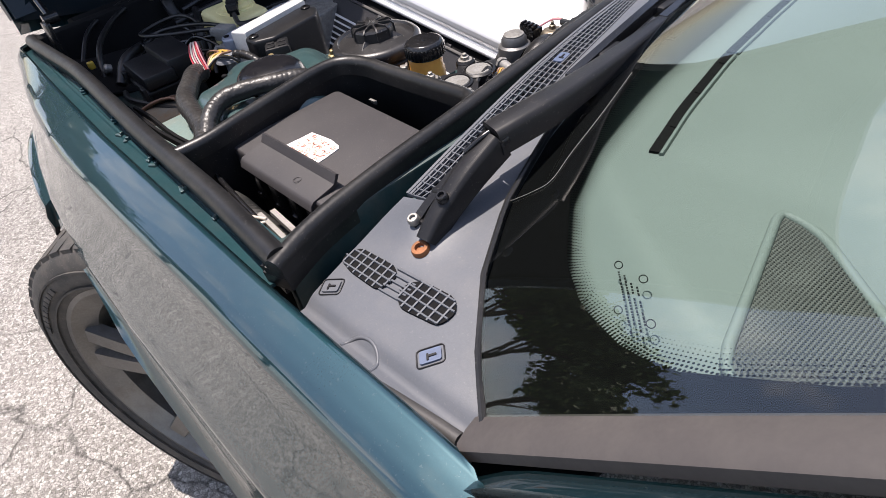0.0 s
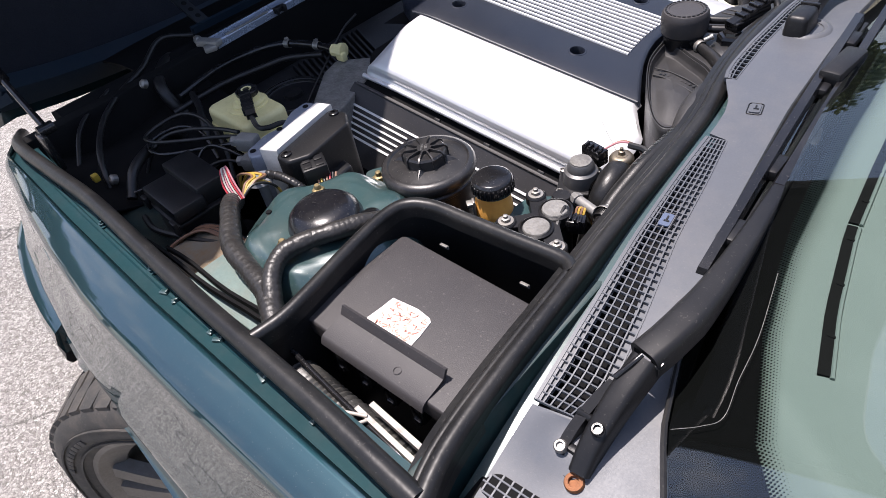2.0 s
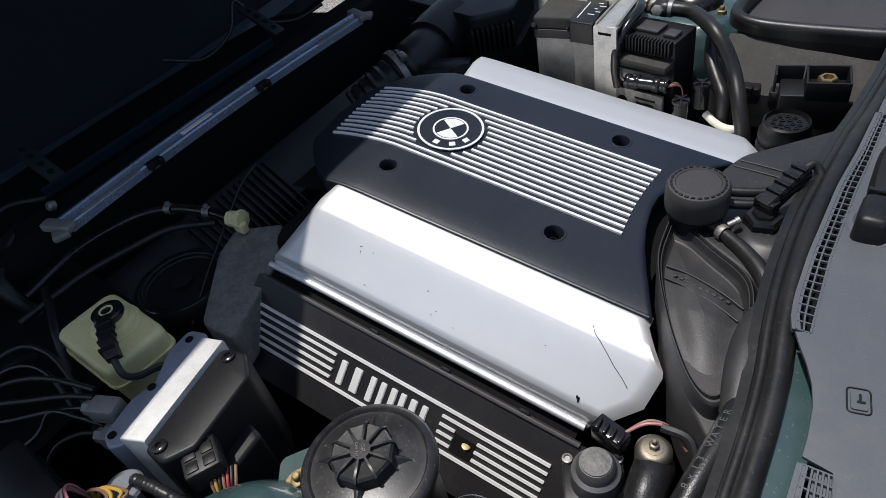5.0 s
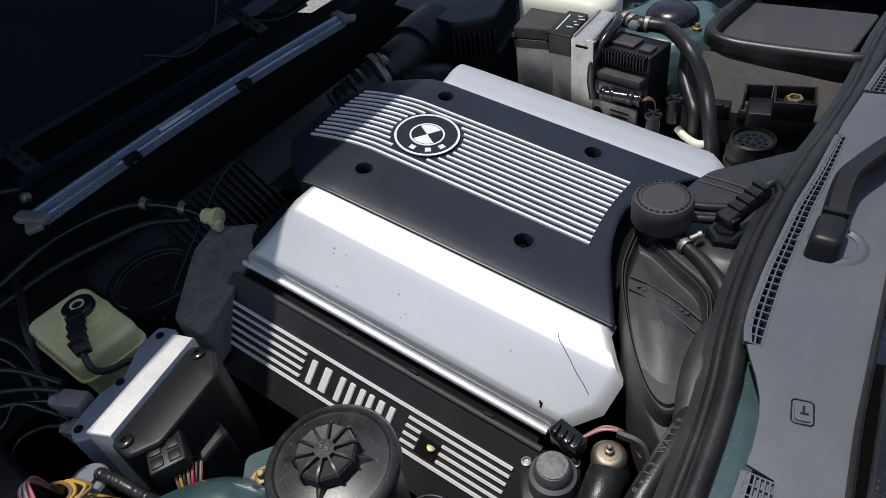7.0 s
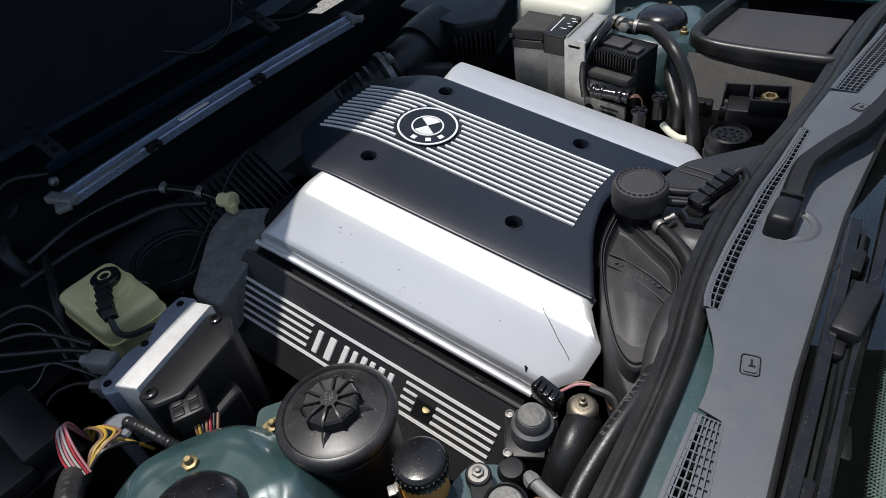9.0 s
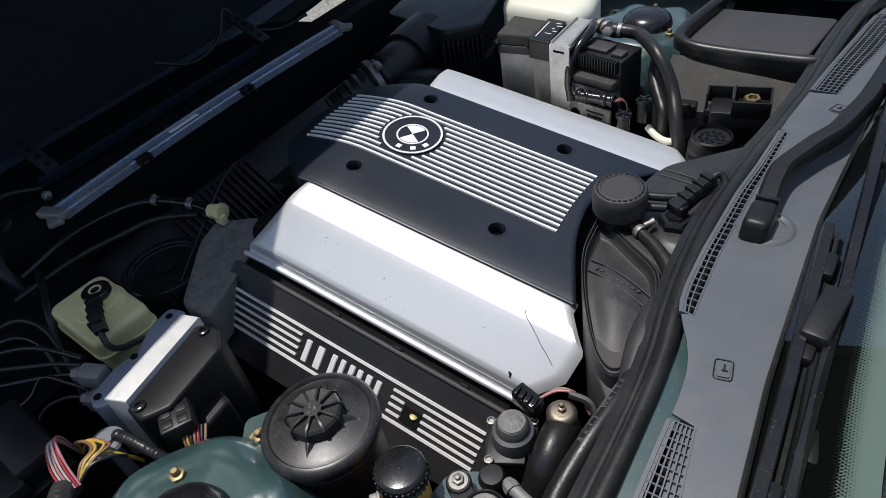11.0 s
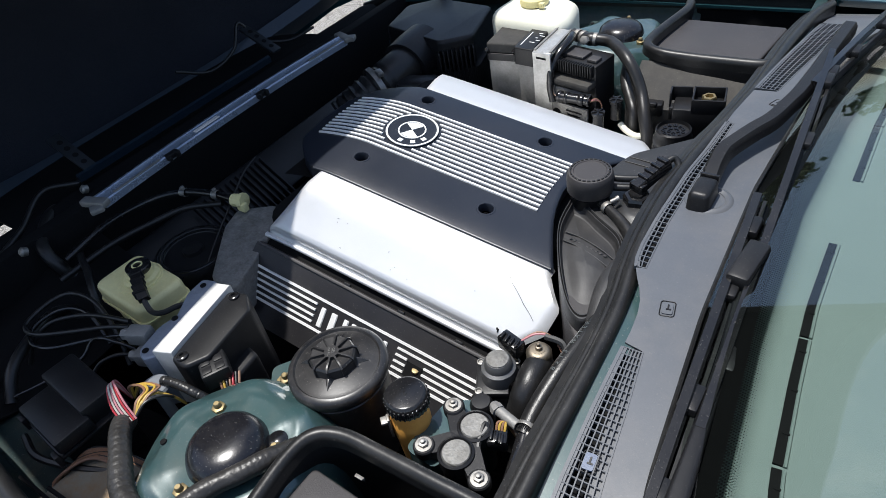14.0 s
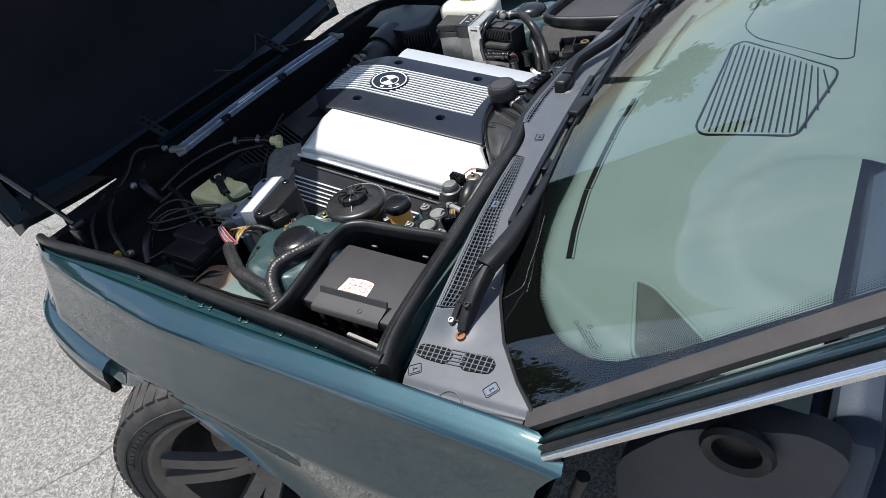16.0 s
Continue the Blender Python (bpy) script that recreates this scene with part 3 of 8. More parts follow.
bm = B()
def hood_skin(u, v):
    uu, vv = 2 * u - 1, v
    p = hood_at(uu, max(vv, 0.04), 0.035)
    if vv < 0.04:
        p += Vector((0.004, 0, -0.046)) * ((0.04 - vv) / 0.04)
    e = max(0, abs(uu) - 0.94) / 0.06
    return p + Vector((0.03 * e * e, 0, 0))
grid(bm, hood_skin, 30, 30)
thicken(bm, 0.0015)
hood = part("hood", bm, TEAL, car, "raised hood with a dark insulated underside")
bm = B()
nr = Vector((0.93, 0, -0.37))
def frame_bar(a, b, wdt, dep, o=0.0):
    sweep(bm, [hood_at(a[0] + (b[0] - a[0]) * i / 24, a[1] + (b[1] - a[1]) * i / 24, o) for i in range(25)], [(-wdt, -dep), (-wdt * 0.7, dep), (wdt * 0.7, dep), (wdt, -dep)], up=nr)
frame_bar((-0.96, 0.03), (-0.96, 0.99), 0.028, 0.016)
frame_bar((0.96, 0.03), (0.96, 0.99), 0.028, 0.016)
for v in (0.045, 0.985):
    sweep(bm, [hood_at(-0.96 + 1.92 * i / 24, v, 0.0) for i in range(25)], [(-0.035, -0.014), (-0.022, 0.014), (0.022, 0.014), (0.035, -0.014)], up=nr)
part("hood_frame", bm, HOODPAINT, hood, "dark blue-green painted hood frame")
bm = B()
grid(bm, lambda u, v: hood_at(-0.90 + 1.80 * u, 0.05 + 0.90 * v, 0.012 + 0.002 * math.sin(9 * u) * math.sin(7 * v)), 24, 20)
thicken(bm, 0.008)
part("insulation_pad", bm, PAD, hood, "black fibre insulation pad")
for y in (-0.269, 0.229):
    bm = B()
    m_ = rot("Y", 25)
    p = Vector((-0.742, y, 0.822))
    box(bm, p, (0.105, 0.026, 0.007), 0.002, m_)
    hinge = part("hood_hinge", bm, HINGE, hood, "perforated steel hinge arm")
    for k in (-0.030, -0.010, 0.012, 0.034):
        bm = B()
        lathe(bm, p + m_ @ Vector((k, 0, 0.0035)), [(0.0055, 0), (0.0055, 0.0006), (0, 0.0006)], 14, m_)
        part("hinge_hole", bm, DARK, hinge)
# loose cable along the hood's foot
bm = B()
tube(bm, [(-0.80, 0.03, 0.83), (-0.78, 0.10, 0.80), (-0.77, 0.17, 0.82), (-0.79, 0.22, 0.86), (-0.77, 0.25, 0.81), (-0.73, 0.30, 0.79), (-0.70, 0.36, 0.80)], 0.0035)
part("cable", bm, W_BLACK, hood)
# gas struts
for side in (-1, 1):
    bm = B()
    y = MID + side * 0.643
    a, b_ = Vector((-0.502, y, 0.835)), Vector((-0.845, MID + side * 0.615, 0.945))
    tube(bm, [a, a.lerp(b_, 0.45)], 0.0055, smooth=False)
    tube(bm, [a.lerp(b_, 0.4), b_], 0.010, smooth=False)
    lathe(bm, a - Vector((0, 0.012, 0)), [(0.009, 0), (0.009, 0.024)], 14, rot("X", -90))
    box(bm, a + Vector((0.004, side * 0.012, -0.032)), (0.03, 0.010, 0.06), 0.003)
    part("gas_strut", bm, BLACK_GLOSS, hood, "black hood gas strut")

# radiator support: the painted cross rail in front of the engine
bm = B()
pts = [(-0.528 - 0.014 * (1 - ((y + 0.032) / 0.32) ** 2), y, 0.822) for y in np.linspace(-0.344, 0.282, 22)]
sweep(bm, pts, [(-0.028, -0.014), (-0.029, -0.004), (-0.025, 0.002), (-0.017, 0.006), (-0.010, 0.0075), (-0.008, 0.0055), (0.006, 0.003), (0.0085, 0.0042), (0.0105, 0.002), (0.010, -0.010)])
# pale blue-grey is sky reflection put into the body-colour paint
rail = part("radiator_rail", bm, mat("sky_tinted_rail_paint", (0.34, 0.40, 0.50), (0.25, 0.30, 0.39), 0.22, 0.45, 9, 300, 0.05, dust=0.2), car, "painted radiator cross rail with sky reflection in its blue-grey")
def rail_x(y):
    return -0.528 - 0.014 * (1 - ((y + 0.032) / 0.32) ** 2)


for y, s in ((-0.344, 1), (0.283, -1)):
    bm = B()
    box(bm, (-0.535, y - 0.006 * s, 0.824), (0.05, 0.018, 0.012), 0.003, rot("Z", 18 * s))
    box(bm, (-0.520, y - 0.014 * s, 0.820), (0.02, 0.022, 0.010), 0.003, rot("Z", -25 * s))
    part("rail_end", bm, ALU, rail, "bare metal rail end bracket")
bm = B()
box(bm, (rail_x(-0.10) - 0.001, -0.10, 0.8270), (0.010, 0.060, 0.0012), 0.0004, rot("Z", 1))
part("paper_label", bm, PAPER, rail, "worn pale label")
for y in (-0.196, 0.031):
    bm = B()
    x = rail_x(y) + 0.010
    box(bm, (x, y, 0.822), (0.012, 0.026, 0.010), 0.002)
    box(bm, (x + 0.006, y + 0.008, 0.822), (0.012, 0.008, 0.013), 0.002)
    box(bm, (x + 0.007, y - 0.009, 0.821), (0.010, 0.005, 0.010), 0.001)
    part("rail_clip", bm, BLACK, rail)
# bright strips laid on the rail as its sunlit lip
for y in (-0.27, 0.22):
    bm = B()
    box(bm, (rail_x(y) + 0.008, y, 0.8272), (0.006, 0.10, 0.002), 0.0008, rot("Z", 3 if y < 0 else -3))
    part("sunlit_lip", bm, ALU, rail)

bm = B()
sweep(bm, [(-0.694, y, 0.800) for y in np.linspace(-0.30, 0.20, 10)], [(-0.005, -0.012), (-0.0055, 0.001), (0.0, 0.004), (0.0055, 0.001), (0.005, -0.012)])
part("hinge_bar", bm, HOODPAINT, car, "dark blue painted bar by the hood hinges")
# lower cross beam between rail and hood, shade in its near-black colour
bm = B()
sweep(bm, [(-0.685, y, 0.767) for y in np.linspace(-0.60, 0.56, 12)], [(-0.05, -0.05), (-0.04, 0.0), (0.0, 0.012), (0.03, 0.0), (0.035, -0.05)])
part("front_cross_beam", bm, DARK, car, "front cross beam coloured near-black for shade")

# panel behind the grille, darkened in colour as if deep in shade
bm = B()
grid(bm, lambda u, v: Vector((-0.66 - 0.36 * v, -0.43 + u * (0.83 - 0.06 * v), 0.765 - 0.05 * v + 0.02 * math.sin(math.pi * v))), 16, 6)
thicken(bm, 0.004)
part("nose_panel", bm, DARK, car, "panel behind the grille coloured near-black for shade")

# near-black sheet added behind the headlamps to imitate the hood's shade
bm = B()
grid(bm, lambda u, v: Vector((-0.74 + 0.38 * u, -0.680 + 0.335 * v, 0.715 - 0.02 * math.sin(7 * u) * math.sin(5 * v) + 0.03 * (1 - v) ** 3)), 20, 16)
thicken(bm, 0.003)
part("apron_shade", bm, DARK, car, "near-black sheet added as hood shade over the apron")
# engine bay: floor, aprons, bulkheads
# floor's near-black stands for the shade at the bottom of the bay
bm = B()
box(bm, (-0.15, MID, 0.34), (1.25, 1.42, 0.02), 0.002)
bay = part("bay_floor", bm, DARK, car, "engine bay floor coloured near-black for shade")
for side in (-1, 1):
    bm = B()
    def apron(u, v):
        x = -0.76 + 0.875 * u
        yi = lerp_table(x, FEN_IN) + 0.02
        z0 = lerp_table(x, FEN_Z) - 0.016
        prof = [(0, 0), (0.006, -0.03), (0.025, -0.052), (0.085, -0.058), (0.115, -0.066), (0.135, -0.16), (0.14, -0.46)]
        k = v * (len(prof) - 1)
        i = min(int(k), len(prof) - 2)
        f = k - i
        y = yi + prof[i][0] + (prof[i + 1][0] - prof[i][0]) * f
        z = z0 + prof[i][1] + (prof[i + 1][1] - prof[i][1]) * f
        return Vector((x, y if side < 0 else 2 * MID - y, z))
    grid(bm, apron, 40, 24)
    thicken(bm, 0.002)
    part("inner_apron", bm, TEAL_DIM if side > 0 else APRON, car, "dusty teal inner fender apron")
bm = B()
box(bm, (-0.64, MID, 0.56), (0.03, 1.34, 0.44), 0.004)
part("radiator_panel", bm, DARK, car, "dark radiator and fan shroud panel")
# ribbed fan shroud facing the engine
bm = B()
box(bm, (-0.53, -0.03, 0.66), (0.10, 0.66, 0.02), 0.006, rot("Y", 38))
shroud = part("fan_shroud", bm, BLACK, car, "black ribbed fan shroud")
for i in range(14):
    bm = B()
    box(bm, (-0.495, -0.20 + 0.0135 * i, 0.668), (0.11, 0.004, 0.012), 0.0012, rot("Y", 38))
    part("rib", bm, BLACK, shroud)
bm = B()
box(bm, (0.335, MID, 0.585), (0.02, 1.44, 0.47), 0.003)
part("bulkhead", bm, TEAL_DIM, car, "teal painted rear bulkhead")
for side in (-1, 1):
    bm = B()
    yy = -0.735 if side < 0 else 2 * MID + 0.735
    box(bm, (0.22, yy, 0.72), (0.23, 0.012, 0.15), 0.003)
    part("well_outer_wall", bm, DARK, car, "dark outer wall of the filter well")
def front_x(y):
    """front edge of the cowl panel"""
    return lerp_table(y, [(-0.77, 0.372), (-0.62, 0.366), (-0.52, 0.358), (-0.44, 0.351), (-0.36, 0.347), (-0.30, 0.3455), (-0.27, 0.3450), (-0.245, 0.3425), (-0.228, 0.3380), (-0.212, 0.3310), (-0.198, 0.3230),
                          (-0.185, 0.3165), (-0.17, 0.3120), (-0.15, 0.3095), (-0.10, 0.3080), (0.0, 0.3100), (0.056, 0.3150), (0.12, 0.3180), (0.16, 0.3195), (0.25, 0.328), (0.45, 0.345), (0.62, 0.355), (0.73, 0.362)])


# painted ledge under the seal
bm = B()
def ledge(u, v):
    y = -0.715 + 1.39 * u
    xs = front_x(y) - 0.020 + 0.05 * v
    return Vector((xs, y, cowl_z(0.33, y) - 0.022 - 0.004 * v))
grid(bm, ledge, 60, 6)
thicken(bm, 0.004)
part("bulkhead_ledge", bm, TEAL_IN, car, "teal painted ledge in front of the cowl")

# ---- windscreen ----
WS = [(0.0, 0.395), (0.21, 0.403), (0.39, 0.420), (0.50, 0.440), (0.58, 0.465), (0.64, 0.498), (0.69, 0.540), (0.725, 0.578)]


def ws_point(u, v, lift=0.0):
    """u across -1..1, v from the lower edge up."""
    s = abs(u)
    yb = 0.725 * s
    xb, zb = lerp_table(yb, WS), None
    zb = cowl_z(xb, MID - yb) + 0.006
    xt, yt, zt = 1.15 + 0.05 * s * s, 0.585 * s, 1.225 + 0.055 * (1 - s * s)
    w = v + 0.0 * v
    p = Vector((xb + (xt - xb) * w, yb + (yt - yb) * w, zb + (zt - zb) * w))
    p.z += (0.05 - 0.03 * s * s) * w * (1 - w)
    p.z += lift
    return Vector((p.x, MID + math.copysign(p.y, u) if u else MID, p.z))


def ws_sheet(u0, u1, v0, v1, lift, nu, nv):
    bm = B()
    grid(bm, lambda a, b: ws_point(u0 + (u1 - u0) * a, v0 + (v1 - v0) * b, lift), nu, nv)
    return bm


bm = ws_sheet(-1, 1, 0, 1, 0.004, 64, 30)
windscreen = part("windscreen", bm, GLASS, car, "green tinted windscreen glass reflecting the sky")
windscreen.visible_shadow = False


def frit_top(s):
    """height of the black band for a place s across, 0..1"""
    return lerp_table(s, [(0, 0.058), (0.6, 0.064), (0.8, 0.076), (0.87, 0.090), (0.915, 0.107), (0.945, 0.138), (0.960, 0.165), (0.970, 0.205), (0.9745, 0.30), (0.976, 1.0)])


bm = B()
def band(u, v):
    uu = 2 * u - 1
    return ws_point(uu, frit_top(abs(uu)) * v, -0.003)
grid(bm, band, 220, 12)
part("black_enamel_band", bm, FRIT, windscreen, "black enamel border of the glass")
# the band's edge breaks up into dots
bm = B()
NR = Vector((-0.42, 0, 0.9)).normalized()
def dot(p, r):
    t = Vector((0, 1, 0)).cross(NR).normalized()
    w = NR.cross(t)
    bm.faces.new([bm.verts.new(p + t * r * math.cos(a) + w * r * math.sin(a)) for a in (math.pi * k / 3 for k in range(6))])
half = [(s_, frit_top(s_)) for s_ in np.linspace(0, 0.96, 1500)]
half += [(0.96 + 0.010 * k / 80, 0.165 + 0.040 * k / 80) for k in range(1, 81)] + [(0.970 + 0.0045 * k / 160, 0.205 + 0.095 * k / 160) for k in range(1, 161)]
edge = [(-a_, b_) for a_, b_ in reversed(half)] + half[1:]
edge = [(-0.975, 0.30 + 0.65 * k / 400) for k in range(400, 0, -1)] + edge + [(0.975, 0.30 + 0.65 * k / 400) for k in range(1, 401)]
last, count = None, 0
for (ua, va), (ub, vb) in zip(edge, edge[1:]):
    p = ws_point(ua, va)
    if last is not None and (p - last).length < 0.0024:
        continue
    last, count = p, count + 1
    du, dv = (ub - ua) * 0.72, (vb - va) * 0.80
    ln = math.hypot(du, dv) or 1
    nu, nv = -dv / ln / 0.72, du / ln / 0.80
    for k in range(7):
        d = 0.0008 + 0.0020 * k
        sh = 0.0012 if k % 2 else 0.0
        dot(ws_point(ua + nu * d + du / ln / 0.72 * sh, min(1, va + nv * d + dv / ln / 0.8 * sh), -0.003), 0.00108 - 0.00013 * k)
dots = part("enamel_dot_pattern", bm, FRIT, windscreen, "", smooth=False)
dots["kind"] = "stuff"
# a fine curved crack in the glass
bm = B()
tube(bm, [ws_point(u, v, 0.0048) for u, v in ((-0.80, 0.004), (-0.795, 0.03), (-0.785, 0.048), (-0.748, 0.055), (-0.70, 0.066), (-0.62, 0.066))], 0.00022, 6, 5)
part("glass_crack", bm, ALU_DULL, windscreen, "fine pale crack in the glass")
# etched glass marks near the lower corner, unreadable
bm = B()
rnd = random.Random(8)
def etched(a, b):
    """a along the lines of print, b across them, in metres"""
    return ws_point(-0.894 - 0.85 * a, 0.140 + 0.95 * b + 0.15 * a, -0.002)
for r in range(4):
    a = 0.004 * (r % 2) + 0.012 * (r > 1)
    while a < (0.052, 0.046, 0.060, 0.05)[r]:
        w_ = 0.0012 + 0.0016 * rnd.random()
        b_ = 0.0042 * r
        bm.faces.new([bm.verts.new(etched(*q)) for q in ((a, b_), (a + w_, b_), (a + w_, b_ + 0.0017), (a, b_ + 0.0017))])
        a += w_ + 0.0008 + (0.003 if rnd.random() < 0.15 else 0)
part("etched_marks", bm, DASH_DARK, windscreen, "rows of small dark etched marks", smooth=False)
for a0, b0 in ((-0.006, 0.002), (0.010, 0.020), (0.034, -0.006), (0.048, 0.018)):
    bm = B()
    tube(bm, [etched(a0 + 0.0035 * math.cos(a), b0 + 0.0035 * math.sin(a)) for a in np.linspace(0, 5.8, 12)], 0.0003, 3, 5, closed=True)
    part("etched_ring", bm, DASH_DARK, windscreen)

# pillars, their rubber and bright trims, roof
for side in (-1, 1):
    bm = B()
    pts = [ws_point(side * 1.0, t, 0.0035) + Vector((-0.002, side * 0.0025, 0)) for t in np.linspace(-0.012, 1, 20)]
    sweep(bm, pts, [(-0.0145, -0.006), (-0.0140, 0.002), (-0.010, 0.0045), (0.0, 0.0052), (0.010, 0.0045), (0.0140, 0.002), (0.0145, -0.006)])
    trim_ = part("pillar_trim", bm, mat("grey_rubber_trim", (0.062, 0.056, 0.054), (0.050, 0.045, 0.044), 0.55, 0, 6, 300, 0.06, spec=0.3, dust=0.2, dist=0.0004), car, "grey-black rubber windscreen trim")
    bm = B()
    pts = [ws_point(side * 1.0, t, 0.0) + Vector((0.0, side * 0.0262, -0.0050 - 0.016 * max(0.0, 1 - t / 0.06))) for t in np.linspace(0.0, 1, 40)]
    sweep(bm, pts, [(side * a, b) for a, b in ((0.0108, -0.016), (0.0108, -0.008), (0.006, 0.000), (-0.004, 0.0055), (-0.0105, 0.0065), (-0.0108, -0.016))])
    part("windscreen_pillar", bm, TEAL, car, "teal painted windscreen pillar")
    bm = B()
    pts = [ws_point(side * 1.0, t, 0.0) + Vector((0.0, side * 0.0405, -0.0190)) for t in np.linspace(0.01, 1, 20)]
    sweep(bm, pts, [(0.005 * math.cos(a), 0.007 * math.sin(a)) for a in np.linspace(0, 5.9, 10)])
    part("door_gap_seal", bm, RUBBER, car, "black seal in the gap beside the pillar")
    bm = B()
    pts = [ws_point(side * 1.0, t, 0.0) + Vector((0.0, side * 0.0490, -0.0235)) for t in np.linspace(0.045, 1, 20)]
    sweep(bm, pts, [(0.0068 * math.cos(a), 0.0068 * math.sin(a)) for a in np.linspace(3.6, -0.5, 12)])
    part("door_frame_strip", bm, CHROME, car, "bright metal strip round the door opening")
bm = B()
grid(bm, lambda a, b: Vector((1.13 + 1.2 * b, MID + (2 * a - 1) * 0.60, 1.275 + 0.05 * math.sin(math.pi * min(1, b + 0.1)) - 0.03 * (2 * a - 1) ** 2)), 12, 12)
thicken(bm, 0.02)
part("roof", bm, TEAL, car, "teal roof")

# ---- cabin ----
def dash_z(x, y):
    xb = lerp_table(abs(y - MID), WS)
    return min(dash_level(x, y), cowl_z(xb, y) - 0.008 + 0.53 * (x - xb))


def dash_level(x, y):
    return 0.857 + 0.010 * math.exp(-((x - 0.70) / 0.14) ** 2) + 0.17 * max(0, abs(y - MID) - 0.50)


bm = B()
def dash_top(u, v):
    y = MID + (2 * v - 1) * 0.68
    s = abs(2 * v - 1)
    x0 = lerp_table(0.68 * s, WS) + 0.01
    x = x0 + (lerp_table(y, [(-0.8, 0.855), (-0.22, 0.862), (-0.16, 0.97), (0.8, 0.98)]) - x0) * u
    z = dash_z(x, y) - 0.05 * max(0, (x - 0.86) / 0.12) ** 2
    d = math.hypot((x - 0.86) / 0.20, (y + 0.42) / 0.24)
    hump = 0.040 * (1 - min(1, max(0, (d - 0.62) / 0.38)) ** 2 * (3 - 2 * min(1, max(0, (d - 0.62) / 0.38)))) if d < 1 else 0
    return Vector((x, y, z + hump - (0.02 if u < 0.02 else 0)))
grid(bm, dash_top, 80, 120)
dash = part("dashboard", bm, DASH, car, "pale grey-green vinyl dashboard top", angle=70)
bm = B()
box(bm, (0.985, 0.25, 0.70), (0.06, 0.80, 0.36), 0.02)
box(bm, (0.90, -0.43, 0.68), (0.05, 0.52, 0.34), 0.02)
part("dash_front", bm, SEATBLUE, dash, "dark blue-grey lower dashboard")
# defroster slots along the glass, in shallow rims
SLOT = [(-0.515, 0.535), (-0.453, 0.519), (-0.361, 0.502), (-0.263, 0.493), (-0.161, 0.486), (-0.053, 0.486), (0.069, 0.487), (0.195, 0.489), (0.327, 0.498), (0.45, 0.515)]
for y0, y1 in ((-0.515, -0.352), (-0.348, -0.205), (-0.201, -0.056), (0.069, 0.195), (0.199, 0.325), (0.40, 0.49)):
    pts = [Vector((lerp_table(y, SLOT), y, dash_z(lerp_table(y, SLOT), y) + 0.0012)) for y in np.linspace(y0, y1, 10)]
    bm = B()
    sweep(bm, pts, [(-0.0040, -0.003), (-0.0040, 0.001), (0.0040, 0.001), (0.0040, -0.003)])
    slot_ = part("defroster_slot", bm, DASH_DARK, dash, "dark defroster slot")
    bm = B()
    tube(bm, [p + Vector((0.0056, 0, 0.0002)) for p in pts], 0.0018, 2, n=6)
    part("slot_rim", bm, DASH, slot_)
    for k in range(2, 9, 3):
        bm = B()
        box(bm, pts[k] + Vector((0.002, 0, 0.0005)), (0.006, 0.0025, 0.003), 0.0006)
        part("slot_vane", bm, DASH_DARK, slot_)
# rounded flush lid at the far side
bm = B()
tube(bm, [(x, y, dash_z(x, y) + 0.0006) for x, y in round_poly([(0.626, 0.44), (0.614, 0.255), (0.650, 0.192), (0.798, 0.116), (0.822, 0.125), (0.806, 0.44)], 0.03)], 0.0013, closed=True, smooth=False)
part("lid_gap", bm, DASH_DARK, dash, "rounded gap of a flush lid")
# central loudspeaker grille of thin bars
SPK = [(0.612, 0.160), (0.617, -0.149), (0.632, -0.175), (0.770, -0.158), (0.803, 0.043), (0.803, 0.075), (0.628, 0.182)]
def spk_span(x):
    hits = [a[1] + (x - a[0]) / (b_[0] - a[0]) * (b_[1] - a[1]) for a, b_ in zip(SPK, SPK[1:] + SPK[:1]) if (a[0] - x) * (b_[0] - x) < 0]
    return min(hits) + 0.010, max(hits) - 0.010
bm = B()
plate(bm, round_poly([(x + (0.003 if x < 0.7 else -0.003), y) for x, y in SPK], 0.02), 0, 0.0008, fn=lambda c: Vector((c.x, c.y, dash_z(c.x, c.y) + 0.0006 + c.z)))
grl_ = part("loudspeaker_grille", bm, DASH, dash, "grey-green slotted loudspeaker grille")
for i in range(18):
    x = 0.626 + 0.0098 * i
    y0, y1 = spk_span(x)
    bm = B()
    sweep(bm, [Vector((x + 0.006 - 0.018 * k, y0 + (y1 - y0) * k, dash_z(x, y0 + (y1 - y0) * k) + 0.0021)) for k in (0.0, 0.33, 0.67, 1.0)], [(-0.0013, -0.0012), (-0.0013, 0.0002), (0.0013, 0.0002), (0.0013, -0.0012)])
    part("grille_slot", bm, DASH_DARK, grl_)
bm = B()
tube(bm, [(x, y, dash_z(x, y) + 0.0016) for x, y in round_poly(SPK, 0.02)], 0.0018, closed=True, smooth=False)
part("grille_rim", bm, DASH_DARK, grl_)
# corner loudspeaker cloth with a rim
tri_pts = round_poly([(0.684, -0.697), (0.640, -0.545), (0.668, -0.556), (0.775, -0.665)], 0.022)
bm = B()
plate(bm, tri_pts, 0, 0.004, fn=lambda c: Vector((c.x, c.y, dash_z(c.x, c.y) + c.z)))
corner = part("corner_loudspeaker", bm, MESH_GREY, dash, "grey perforated loudspeaker cover")
def inside(x, y, ring):
    odd = False
    for (xa, ya), (xb, yb) in zip(ring, ring[1:] + ring[:1]):
        if (ya > y) != (yb > y) and x < xa + (y - ya) / (yb - ya) * (xb - xa):
            odd = not odd
    return odd
mid_ = (sum(p[0] for p in tri_pts) / len(tri_pts), sum(p[1] for p in tri_pts) / len(tri_pts))
